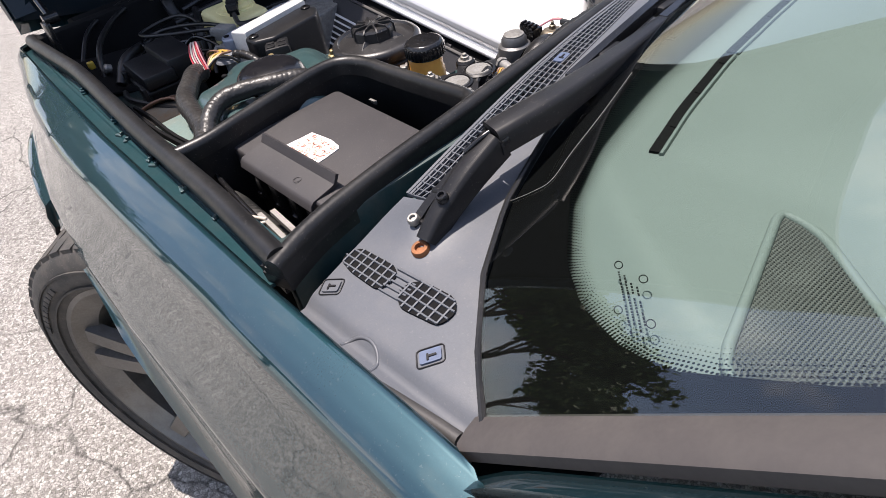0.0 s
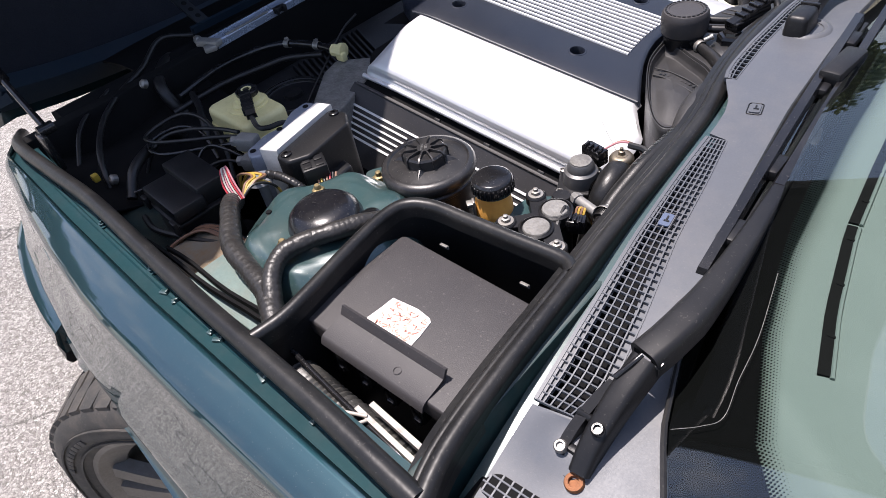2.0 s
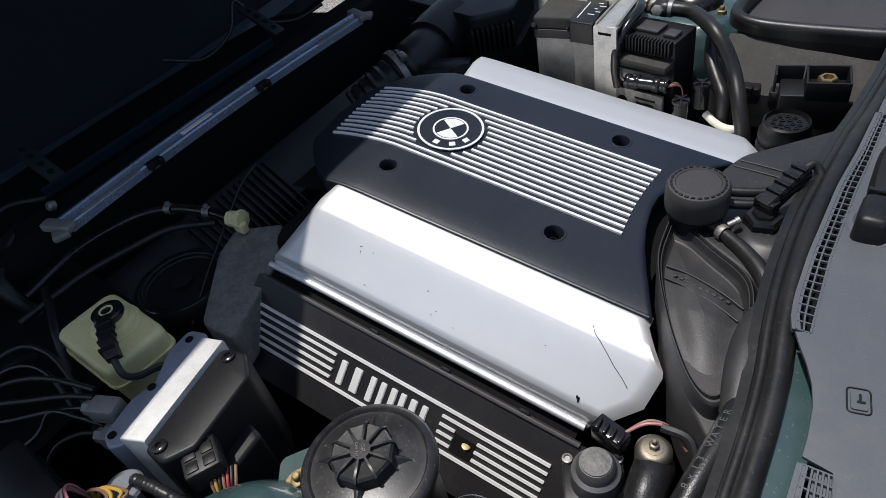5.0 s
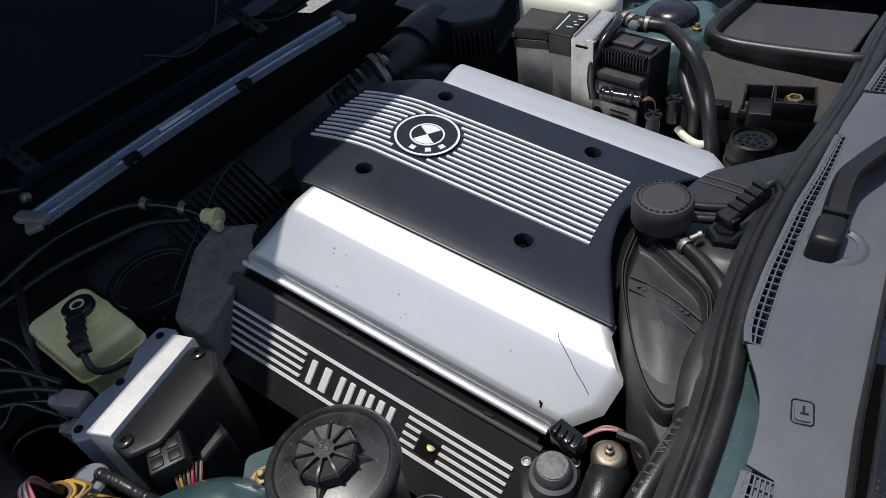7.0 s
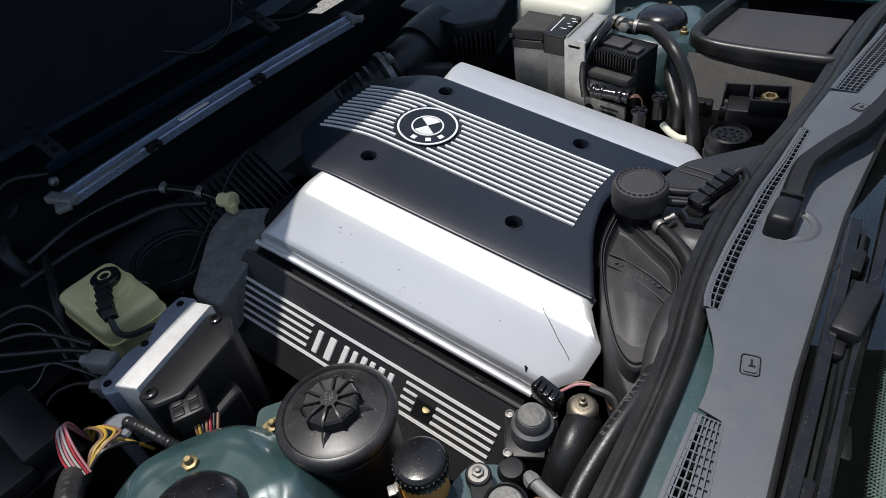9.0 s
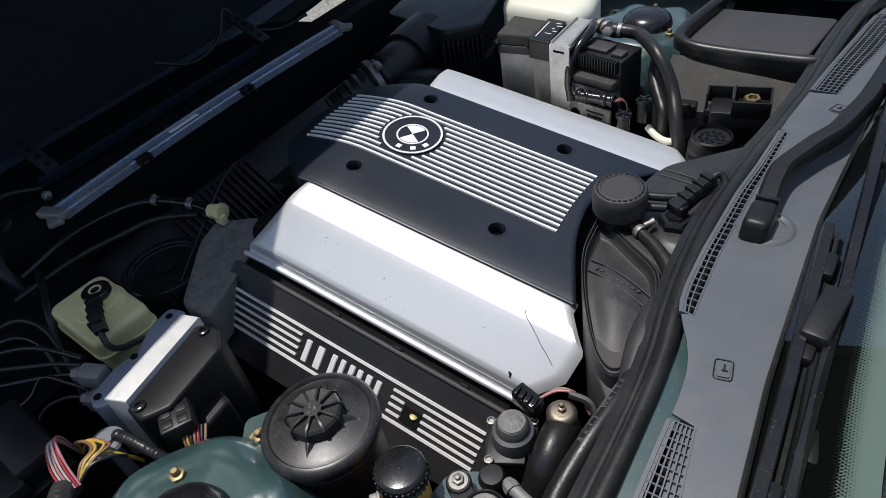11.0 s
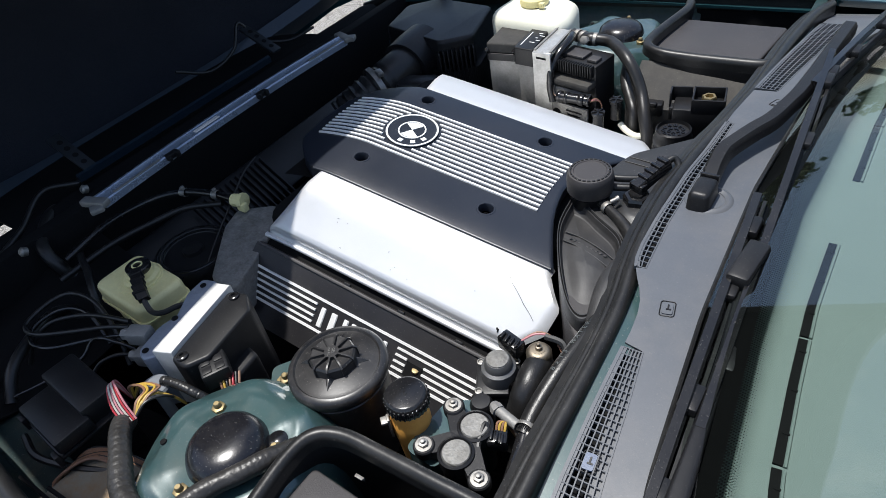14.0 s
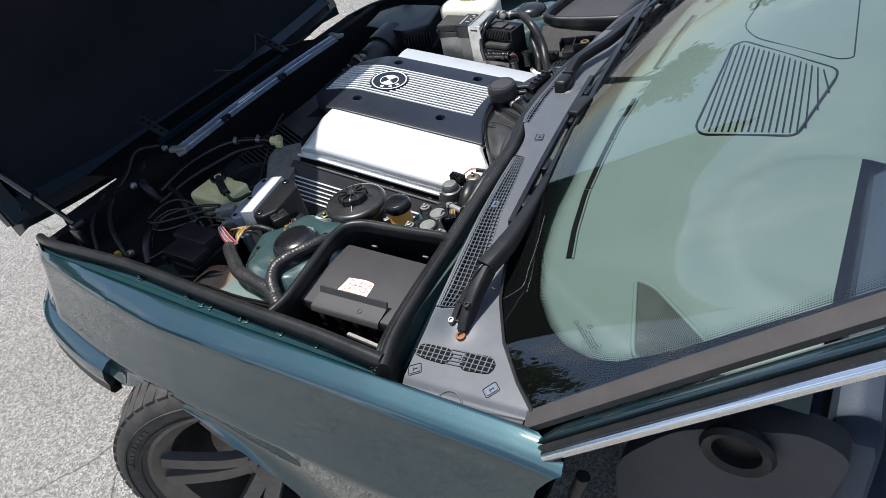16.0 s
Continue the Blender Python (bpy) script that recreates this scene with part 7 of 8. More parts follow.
# ---- amber fluid bottle ----
amber = thing("fluid_bottle", (0.164, -0.423, 0.72), "amber fluid bottle with a knurled black cap", "fluid bottle")
bm = B()
lathe(bm, (0.164, -0.423, 0.72), [(0.017, 0), (0.019, 0.010), (0.0205, 0.045), (0.0218, 0.060), (0.0218, 0.078), (0.0205, 0.081), (0.0205, 0.096)], 32)
part("bottle", bm, AMBER, amber, "cloudy amber plastic bottle")
bm = B()
lathe(bm, (0.164, -0.421, 0.810), [(0.0225, 0.005), (0.0235, 0.0075), (0.0235, 0.019), (0.0215, 0.0225), (0.019, 0.0235), (0, 0.0225)], 40)
lathe(bm, (0.164, -0.421, 0.832), [(0.0025, 0), (0.002, 0.0015), (0, 0.0018)], 10)
acap = part("cap", bm, BLACK_GLOSS, amber, "black knurled cap")
for i in range(30):
    a = 2 * math.pi * i / 30
    bm = B()
    box(bm, (0.164 + 0.0235 * math.cos(a), -0.421 + 0.0235 * math.sin(a), 0.8225), (0.0022, 0.0026, 0.012), 0.0008, rot("Z", math.degrees(a)))
    part("knurl", bm, BLACK_GLOSS, acap)
bm = B()
box(bm, (0.152, -0.4435, 0.795), (0.010, 0.003, 0.030), 0.001, rot("Z", -40))
box(bm, (0.150, -0.446, 0.806), (0.010, 0.010, 0.004), 0.001, rot("Z", -40))
part("holder_clip", bm, STEEL, amber, "pale metal holder clip")

# ---- valve bracket with three bolts and two round valves ----
valves = thing("valve_bracket", (0.235, -0.43, 0.74), "three-armed black bracket with two pale round valves", "valve unit")
bm = B()
arms = [(0.204, -0.396), (0.203, -0.450), (0.272, -0.455), (0.262, -0.392)]
cen = (0.236, -0.424)
for a in arms[:3]:
    lathe(bm, (a[0], a[1], 0.796), [(0.0115, 0), (0.0115, 0.009), (0.0102, 0.0105), (0, 0.0105)], 24)
    va, vc = Vector((*a, 0.800)), Vector((*cen, 0.800))
    sweep(bm, [va, va.lerp(vc, 0.5), vc], [(-0.0095, -0.006), (-0.0085, 0.004), (0.0085, 0.004), (0.0095, -0.006)], scale=lambda q: 1 + 0.5 * q)
lathe(bm, (cen[0] + 0.002, cen[1] + 0.017, 0.794), [(0.019, 0), (0.019, 0.013), (0.0165, 0.0145), (0.0155, 0.012)], 28)
lathe(bm, (cen[0] + 0.001, cen[1] - 0.018, 0.794), [(0.019, 0), (0.019, 0.013), (0.0165, 0.0145), (0.0155, 0.012)], 28)
vb = part("bracket", bm, BLACK, valves, "black cast bracket")
for dy in (0.017, -0.018):
    bm = B()
    lathe(bm, (cen[0] + 0.0015, cen[1] + dy, 0.74), [(0.017, 0), (0.018, 0.05)], 26)
    part("valve_body", bm, BLACK, valves)
    bm = B()
    lathe(bm, (cen[0] + 0.0015, cen[1] + dy, 0.8045), [(0.0148, 0), (0.0148, 0.003), (0.0138, 0.0042), (0, 0.0045)], 30)
    part("valve_disc", bm, ALU_DULL, valves, "pale grey metal disc")
for a in arms[:3]:
    bm = B()
    bolt(bm, (a[0], a[1], 0.8062), 0.0054, 0.0048, washer=1.6)
    part("bolt", bm, STEEL, vb)
bm = B()
box(bm, (0.262, -0.405, 0.795), (0.022, 0.016, 0.018), 0.003, rot("Z", 25))
for k in range(3):
    box(bm, (0.257 + 0.006 * k, -0.407, 0.806), (0.003, 0.012, 0.003), 0.0006, rot("Z", 25))
vp = part("plug", bm, BLACK_GLOSS, valves)
for k in range(4):
    wire([(0.258 + 0.003 * k, -0.400, 0.80), (0.256 + 0.003 * k, -0.392, 0.806), (0.262, -0.386, 0.80), (0.27, -0.384, 0.78)], 0.0014, W_YELLOW if k % 2 else W_BROWN, valves)
wire([(0.258, -0.412, 0.802), (0.246, -0.40, 0.808), (0.252, -0.425, 0.803), (0.262, -0.437, 0.795), (0.27, -0.44, 0.78)], 0.0028, W_BLACK, valves, "sleeve")
# painted pedestal below
bm = B()
plate(bm, round_poly([(0.178, -0.455), (0.185, -0.385), (0.215, -0.368), (0.225, -0.40), (0.22, -0.46)], 0.01), 0.74, 0.788)
part("pedestal", bm, TEAL_IN, valves, "teal painted pedestal")
bm = B()
lathe(bm, (0.222, -0.372, 0.76), [(0.013, 0), (0.013, 0.03), (0.010, 0.036), (0, 0.037)], 20)
part("damper", bm, BLACK, valves)

# ---- grey actuator, elbow and hoses at the rear corner of the engine ----
act = thing("idle_actuator", (0.217, -0.325, 0.73), "grey and black round actuator on a square flange", "actuator")
bm = B()
lathe(bm, (0.217, -0.325, 0.745), [(0.021, 0), (0.021, 0.045), (0.0195, 0.054), (0.016, 0.056), (0.0155, 0.062), (0.013, 0.066), (0, 0.067)], 36)
part("body", bm, mat("dull_grey_coating", (0.13, 0.13, 0.13), (0.09, 0.09, 0.09), 0.4, 0.5, 20, 400, 0.15), act, "dull grey round body")
bm = B()
lathe(bm, (0.217, -0.325, 0.808), [(0.0125, 0), (0.0125, 0.0045), (0.011, 0.0055), (0, 0.0055)], 26)
part("end_disc", bm, ALU_DULL, act)
bm = B()
box(bm, (0.2165, -0.3285, 0.777), (0.050, 0.046, 0.012), 0.003, rot("Z", 28))
fl = part("flange", bm, BLACK, act)
for k in range(4):
    a = math.radians(28 + 45 + 90 * k)
    bm = B()
    lathe(bm, (0.2165 + 0.029 * math.cos(a), -0.3285 + 0.029 * math.sin(a), 0.783), [(0.0045, 0), (0.0045, 0.003), (0.003, 0.0035), (0.0025, 0.0015), (0, 0.0015)], 12)
    part("screw", bm, STEEL, fl)
bm = B()
box(bm, (0.215, -0.292, 0.80), (0.030, 0.016, 0.02), 0.002, rot("Z", -15))
for k in range(4):
    box(bm, (0.205 + 0.007 * k, -0.293 - 0.0015 * k, 0.812), (0.003, 0.010, 0.004), 0.0006)
part("plug", bm, BLACK_GLOSS, act)
for k, c in enumerate((W_PINK, W_BROWN)):
    wire([(0.225, -0.290, 0.808), (0.24, -0.278 + 0.003 * k, 0.816), (0.258, -0.272, 0.813), (0.272, -0.278, 0.80)], 0.0013, c, act)
wire([(0.25, -0.275, 0.814), (0.272, -0.275, 0.812), (0.284, -0.29, 0.80)], 0.004, W_BLACK, act, "sleeve")

elbow = thing("coolant_elbow", (0.25, -0.31, 0.70), "black rubber coolant elbow with a metal vent screw", "hose")
bm = B()
sweep(bm, spline([(0.252, -0.29, 0.775), (0.254, -0.300, 0.792), (0.256, -0.318, 0.797), (0.257, -0.338, 0.788), (0.255, -0.352, 0.762), (0.25, -0.36, 0.72)], 8), circle(0.0160, 18))
part("elbow", bm, HOSE, elbow)
bm = B()
lathe(bm, (0.251, -0.293, 0.795), [(0.0145, 0), (0.0145, 0.012), (0.012, 0.016), (0.009, 0.017)], 24)
bolt(bm, (0.251, -0.293, 0.811), 0.0042, 0.006)
part("vent_screw", bm, mat("bronze_metal", (0.28, 0.24, 0.18), (0.2, 0.17, 0.13), 0.4, 0.9, 30, 400, 0.15), elbow, "dull bronze vent screw")
bm = B()
lathe(bm, (0.2565, -0.338, 0.788), [(0.0186, -0.004), (0.0186, 0.004)], 24, rot("X", 62), close=False)
box(bm, (0.26, -0.332, 0.803), (0.009, 0.008, 0.006), 0.001)
part("cable_tie", bm, BLACK_GLOSS, elbow)

heater = thing("heater_hose", (0.29, -0.33, 0.72), "black rubber heater hose with bright clamps", "hose")
HH = [(0.300, -0.205, 0.824), (0.297, -0.242, 0.826), (0.294, -0.276, 0.826), (0.289, -0.312, 0.822), (0.285, -0.342, 0.813), (0.283, -0.367, 0.805), (0.284, -0.388, 0.798)]
bm = B()
tube(bm, HH, 0.0105, n=16)
hh = part("hose", bm, HOSE, heater)
# printed line along the hose, read from the clamp upwards
hs = spline(HH, 8)
ln_ = [0.0]
for a_, b_ in zip(hs, hs[1:]):
    ln_.append(ln_[-1] + (b_ - a_).length)
for k, ch in enumerate("8x13 WATER"):
    if ch == " ":
        continue
    d_ = 0.116 - 0.0074 * k
    n_ = max(i_ for i_ in range(len(ln_)) if ln_[i_] <= d_)
    pos = hs[n_].lerp(hs[n_ + 1], (d_ - ln_[n_]) / (ln_[n_ + 1] - ln_[n_]))
    tx = (hs[n_] - hs[n_ + 1]).normalized()
    up_ = Vector((-0.45, -0.25, 1.0))
    up_ = (up_ - tx * up_.dot(tx)).normalized()
    ty = up_.cross(tx)
    m_ = Matrix((tx, ty, up_)).transposed().to_4x4()
    words(ch, 0.0078, Matrix.Translation(pos + up_ * 0.0106) @ m_, HOSEPRINT, hh)
bm = B()
tube(bm, [(0.284, -0.386, 0.798), (0.287, -0.405, 0.790), (0.290, -0.44, 0.77), (0.29, -0.47, 0.74)], 0.0085, n=12)
part("pipe", bm, BLACK_GLOSS, heater)
bm = B()
lathe(bm, (0.2838, -0.383, 0.800), [(0.0118, -0.0055), (0.0122, -0.005), (0.0122, 0.005), (0.0118, 0.0055)], 24, rot("X", 70), close=False)
lathe(bm, (0.297, -0.389, 0.804), [(0.0045, -0.009), (0.0045, 0.006), (0.0055, 0.006), (0.0055, 0.010), (0, 0.010)], 12, rot("Y", 90))
part("hose_clamp", bm, STEEL, heater, "bright worm-drive clamp")
bm = B()
for q in range(9):
    box(bm, (0.2765 + 0.0018 * q, -0.385, 0.8118 - 0.00035 * (q - 4) ** 2), (0.0006, 0.008, 0.0008), 0)
part("clamp_slots", bm, DARK, heater)
bm = B()
sweep(bm, [(0.246, -0.377, 0.803), (0.258, -0.380, 0.802), (0.273, -0.383, 0.800)], circle(0.0058, 14))
lathe(bm, (0.246, -0.377, 0.803), [(0.0045, -0.008), (0.0075, -0.002), (0.0075, 0.003)], 8, rot("Z", -28) @ rot("Y", 90))
part("banjo_fitting", bm, ALU, heater, "bare metal fitting")
bm = B()
tube(bm, [(0.298, -0.33, 0.79), (0.302, -0.36, 0.785), (0.303, -0.40, 0.775), (0.302, -0.45, 0.75)], 0.0045)
part("thin_pipe", bm, BRASS, heater, "thin dull metal pipe")

# ---- ABS unit ----
abs_ = thing("brake_modulator", (-0.16, -0.446, 0.668), "cast aluminium brake modulator with a black control module", "brake modulator", home=(-0.17, -0.44, 0.66))
bm = B()
plate(bm, [(-0.182, -0.503), (-0.205, -0.380), (-0.180, -0.373), (-0.156, -0.493)], 0.70, 0.805, bevel=0.002)
blk = part("valve_block", bm, mat("machined_aluminium", (0.66, 0.655, 0.63), (0.52, 0.51, 0.49), 0.5, 0.25, 40, 600, 0.35, bump_scale=420, dust=0.25, dust_col=(0.3, 0.28, 0.24), specks=0.2), abs_, "machined bare aluminium block")
# flange of the block, its blue-grey is shade put into the aluminium colour
bm = B()
plate(bm, round_poly([(-0.212, -0.508), (-0.222, -0.470), (-0.218, -0.440), (-0.238, -0.405), (-0.240, -0.376), (-0.218, -0.370), (-0.2055, -0.380), (-0.183, -0.503), (-0.195, -0.515)], 0.006), 0.70, 0.794, bevel=0.003)
part("flange", bm, mat("shaded_aluminium", (0.30, 0.33, 0.39), (0.22, 0.245, 0.29), 0.5, 0.4, 20, 300, 0.2), abs_, "flange with shade in its blue-grey colour")
for k in range(3):
    bm = B()
    lathe(bm, ((-0.203, -0.214, -0.228)[k], (-0.503, -0.447, -0.386)[k], 0.7945), [(0.0045, 0), (0.0045, 0.0008), (0, 0.0009)], 14)
    part("bore", bm, DARK, blk)
bm = B()
plate(bm, round_poly([(-0.155, -0.498), (-0.179, -0.378), (-0.152, -0.370), (-0.125, -0.390), (-0.112, -0.472), (-0.128, -0.498)], 0.005), 0.66, 0.799, bevel=0.005)
part("control_module", bm, BLACK, abs_, "black plastic control module")
bm = B()
plate(bm, round_poly([(-0.150, -0.49), (-0.15, -0.41), (-0.10, -0.42), (-0.095, -0.47)], 0.006), 0.64, 0.755, bevel=0.006)
part("module_foot", bm, BLACK, abs_)
for y in (-0.488, -0.384):
    bm = B()
    lathe(bm, (-0.143 if y < -0.4 else -0.163, y, 0.7985), [(0.0075, 0), (0.0075, 0.003), (0.0055, 0.0042), (0.003, 0.0042), (0.003, 0.002), (0, 0.002)], 16)
    part("module_screw", bm, BLACK_GLOSS, abs_)
bm = B()
mz = rot("Z", -28)
box(bm, (-0.112, -0.472, 0.779), (0.046, 0.034, 0.026), 0.003, mz)
cn = part("connector", bm, BLACK, abs_, "black square multi-pin connector")
for k in range(3):
    for r in range(2):
        bm = B()
        box(bm, Vector((-0.112, -0.472, 0.7925)) + mz @ Vector((-0.014 + 0.014 * k, -0.008 + 0.016 * r, 0)), (0.011, 0.011, 0.002), 0.0006, mz)
        part("pin_cover", bm, BLACK, cn)
for k in range(7):
    wire([(-0.10 + 0.003 * k, -0.478 + 0.003 * k, 0.775), (-0.088 + 0.003 * k, -0.486 + 0.002 * k, 0.768), (-0.078 + 0.002 * k, -0.492, 0.74)], 0.0015, (W_BROWN, W_YELLOW, W_BLACK, W_BROWN, W_RED, W_BLACK, W_BROWN)[k], abs_)
for x, y, z in ((-0.244, -0.486, 0.786), (-0.226, -0.497, 0.764)):
    bm = B()
    box(bm, (x, y, z), (0.034, 0.022, 0.022), 0.004, rot("Z", 22))
    lathe(bm, (x - 0.015, y - 0.006, z), [(0.008, 0), (0.008, 0.010), (0.005, 0.013)], 6, rot("Z", 22) @ rot("Y", -90))
    part("brake_port", bm, ALU, abs_, "dull metal line fitting")
bm = B()
lathe(bm, (-0.147, -0.536, 0.788), [(0.007, -0.13), (0.007, -0.001), (0.019, 0), (0.017, 0.003), (0.010, 0.0035), (0.0095, 0.0075), (0, 0.008)], 24)
washer = thing("mount_washer", (-0.147, -0.536, 0.658), "grey rubber mount washer on a stud", "washer")
part("disc", bm, mat("grey_rubber", (0.16, 0.17, 0.19), (0.11, 0.12, 0.13), 0.6), washer)

bm = B()
sp = spline([(-0.150, -0.520, 0.786), (-0.125, -0.516, 0.788), (-0.100, -0.512, 0.782), (-0.085, -0.505, 0.765), (-0.08, -0.49, 0.73)], 14)
sweep(bm, sp, circle(0.0058, 12), scale=lambda q: 1 + 0.07 * math.sin(q * 150))
part("corrugated_sleeve", bm, HOSE, abs_)

# ---- brake fluid reservoir ----
br_ = thing("brake_fluid_tank", (-0.36, -0.42, 0.71), "yellowed translucent brake fluid tank with a black cap", "fluid tank")
bm = B()
RECT = [(-0.410, -0.459), (-0.405, -0.378), (-0.280, -0.386), (-0.287, -0.465)]
plate(bm, round_poly(RECT, 0.016), 0.752, 0.786, bevel=0.009)
tank_ = part("tank", bm, CREAM, br_)
bm = B()
plate(bm, round_poly([(x + (0.006 if x < -0.345 else -0.006), y + (0.006 if y < -0.41 else -0.006)) for x, y in RECT], 0.014), 0.715, 0.753, bevel=0.006)
part("tank_foot", bm, CREAM, br_)
bm = B()
plate(bm, round_poly([(x - (0.0025 if x < -0.345 else -0.0025), y - (0.0025 if y < -0.41 else -0.0025)) for x, y in RECT], 0.017), 0.7555, 0.7585)
part("mould_seam", bm, CREAM, tank_)
bm = B()
lathe(bm, (-0.345, -0.416, 0.784), [(0.034, 0), (0.033, 0.004), (0.0275, 0.005)], 34)
part("raised_ring", bm, CREAM, tank_)
bm = B()
lathe(bm, (-0.342, -0.414, 0.785), [(0.027, 0), (0.026, 0.007), (0.021, 0.010), (0.020, 0.018), (0.017, 0.020)], 30)
part("neck", bm, CREAM, br_, "cream ribbed collar")
bm = B()
lathe(bm, (-0.338, -0.413, 0.803), [(0.016, 0), (0.018, 0.003), (0.018, 0.009), (0.015, 0.011), (0.010, 0.011), (0.009, 0.009), (0, 0.009)], 30)
bcap = part("cap", bm, BLACK_GLOSS, br_, "black cap")
bm = B()
lathe(bm, (-0.338, -0.413, 0.8125), [(0.0062, 0), (0.0062, 0.0012), (0.0082, 0.0012), (0.0082, 0)], 24, close=False)
part("cap_ring", bm, CREAM, bcap, "worn yellow ring")
bm = B()
sweep(bm, spline([(-0.330, -0.420, 0.810), (-0.314, -0.431, 0.811), (-0.296, -0.441, 0.808), (-0.280, -0.449, 0.800)], 4), [(-0.008, -0.006), (-0.007, 0.006), (0.007, 0.006), (0.008, -0.006)])
for k in range(4):
    box(bm, (-0.318 + 0.010 * k, -0.428 - 0.0062 * k, 0.812 - 0.002 * k), (0.004, 0.018, 0.014), 0.0012, rot("Z", -32))
part("cap_plug", bm, BLACK, br_, "ribbed black cable plug")
wire([(-0.282, -0.449, 0.800), (-0.262, -0.455, 0.790), (-0.245, -0.448, 0.790), (-0.232, -0.43, 0.792), (-0.226, -0.41, 0.78)], 0.004, W_BLACK, br_, "cable")

# ---- relay box ----
relay = thing("relay_box", (-0.222, -0.605, 0.70), "black plastic relay box with a stepped lid", "relay box")
RZ = rot("Z", -4)
bm = B()
box(bm, (-0.221, -0.606, 0.745), (0.090, 0.078, 0.09), 0.004, RZ)
part("base", bm, BLACK, relay)
bm = B()
box(bm, (-0.216, -0.627, 0.794), (0.098, 0.046, 0.020), 0.004, RZ)
part("lower_lid", bm, BLACK, relay)
bm = B()
box(bm, (-0.225, -0.586, 0.797), (0.104, 0.044, 0.030), 0.004, RZ)
part("upper_lid", bm, BLACK, relay)
bm = B()
box(bm, (-0.219, -0.607, 0.780), (0.106, 0.090, 0.005), 0.0015, RZ)
part("lid_rim", bm, BLACK, relay)
for x, y in ((-0.262, -0.651), (-0.172, -0.659)):
    bm = B()
    box(bm, (x, y + 0.001, 0.783), (0.014, 0.006, 0.018), 0.0012, RZ)
    part("lid_catch", bm, BLACK, relay)

# ---- pipes, hoses and lines in the front corner ----
pipes = thing("coolant_pipes", (-0.50, -0.27, 0.70), "thin black coolant pipes with a cream joint", "pipes")
bm = B()
tube(bm, [(-0.366, -0.207, 0.775), (-0.414, -0.212, 0.778), (-0.48, -0.232, 0.778), (-0.53, -0.27, 0.772), (-0.565, -0.34, 0.762), (-0.565, -0.43, 0.75)], 0.0065)
part("upper_pipe", bm, BLACK_GLOSS, pipes)
bm = B()
tube(bm, [(-0.40, -0.215, 0.765), (-0.46, -0.25, 0.762), (-0.49, -0.30, 0.758), (-0.52, -0.37, 0.752), (-0.54, -0.46, 0.74)], 0.0055)
part("lower_pipe", bm, HOSE, pipes)
for p in ((-0.478, -0.231, 0.778), (-0.414, -0.212, 0.778)):
    bm = B()
    lathe(bm, p, [(0.0078, -0.006), (0.0078, 0.006)], 16, rot("Z", 14) @ rot("Y", 90), close=False)
    box(bm, Vector(p) + Vector((0, 0, 0.009)), (0.006, 0.007, 0.006), 0.001)
    part("clamp", bm, STEEL, pipes)
bm = B()
lathe(bm, (-0.362, -0.206, 0.776), [(0.011, -0.012), (0.011, 0.002), (0.014, 0.004), (0.014, 0.012), (0.007, 0.014)], 8, rot("Z", 14) @ rot("Y", 90))
box(bm, (-0.352, -0.210, 0.769), (0.02, 0.012, 0.016), 0.003)
part("joint", bm, CREAM, pipes, "cream plastic joint")
bm = B()
tube(bm, [(-0.40, -0.12, 0.80), (-0.395, -0.16, 0.79), (-0.385, -0.21, 0.765), (-0.36, -0.28, 0.74), (-0.34, -0.34, 0.71)], 0.002)
part("thin_cable", bm, W_BLACK, pipes)
bm = B()
lathe(bm, (-0.40, -0.30, 0.66), [(0.07, 0), (0.07, 0.06), (0.066, 0.068), (0.055, 0.07), (0.05, 0.064), (0, 0.066)], 40)
expan = thing("pulley_drum", (-0.40, -0.30, 0.64), "round black drum in the shade beside the engine", "drum")
part("drum", bm, BLACK, expan)
bm = B()
lathe(bm, (-0.40, -0.30, 0.722), [(0.062, 0), (0.064, 0.004), (0.060, 0.008), (0.052, 0.006), (0.050, 0.0)], 40, close=False)
part("rim", bm, BLACK_GLOSS, expan, "raised black rim")
bm = B()
lathe(bm, (-0.40, -0.30, 0.724), [(0.018, 0), (0.017, 0.008), (0.010, 0.010), (0, 0.010)], 24)
part("hub", bm, BLACK, expan)
hoses = thing("brake_lines", (-0.40, -0.52, 0.70), "tangle of thin black brake lines and hoses", "pipes")
LINES = [[(-0.262, -0.490, 0.794), (-0.300, -0.505, 0.790), (-0.345, -0.532, 0.786), (-0.395, -0.560, 0.783), (-0.430, -0.560, 0.780), (-0.443, -0.538, 0.780), (-0.438, -0.503, 0.784), (-0.415, -0.484, 0.786), (-0.373, -0.479, 0.780), (-0.320, -0.492, 0.760), (-0.29, -0.51, 0.72)],
         [(-0.262, -0.497, 0.786), (-0.310, -0.522, 0.778), (-0.365, -0.562, 0.772), (-0.405, -0.570, 0.770), (-0.432, -0.552, 0.770), (-0.430, -0.520, 0.772), (-0.405, -0.500, 0.774), (-0.37, -0.495, 0.768), (-0.33, -0.505, 0.74)],
         [(-0.268, -0.484, 0.796), (-0.300, -0.491, 0.795), (-0.340, -0.500, 0.790), (-0.377, -0.516, 0.785), (-0.405, -0.540, 0.778), (-0.418, -0.57, 0.755), (-0.42, -0.60, 0.71)],
         [(-0.245, -0.503, 0.772), (-0.268, -0.512, 0.783), (-0.292, -0.519, 0.786), (-0.310, -0.528, 0.778), (-0.316, -0.55, 0.762), (-0.335, -0.595, 0.755), (-0.368, -0.638, 0.745)],
         [(-0.245, -0.508, 0.765), (-0.262, -0.524, 0.772), (-0.272, -0.546, 0.770), (-0.280, -0.57, 0.745), (-0.285, -0.59, 0.71)]]
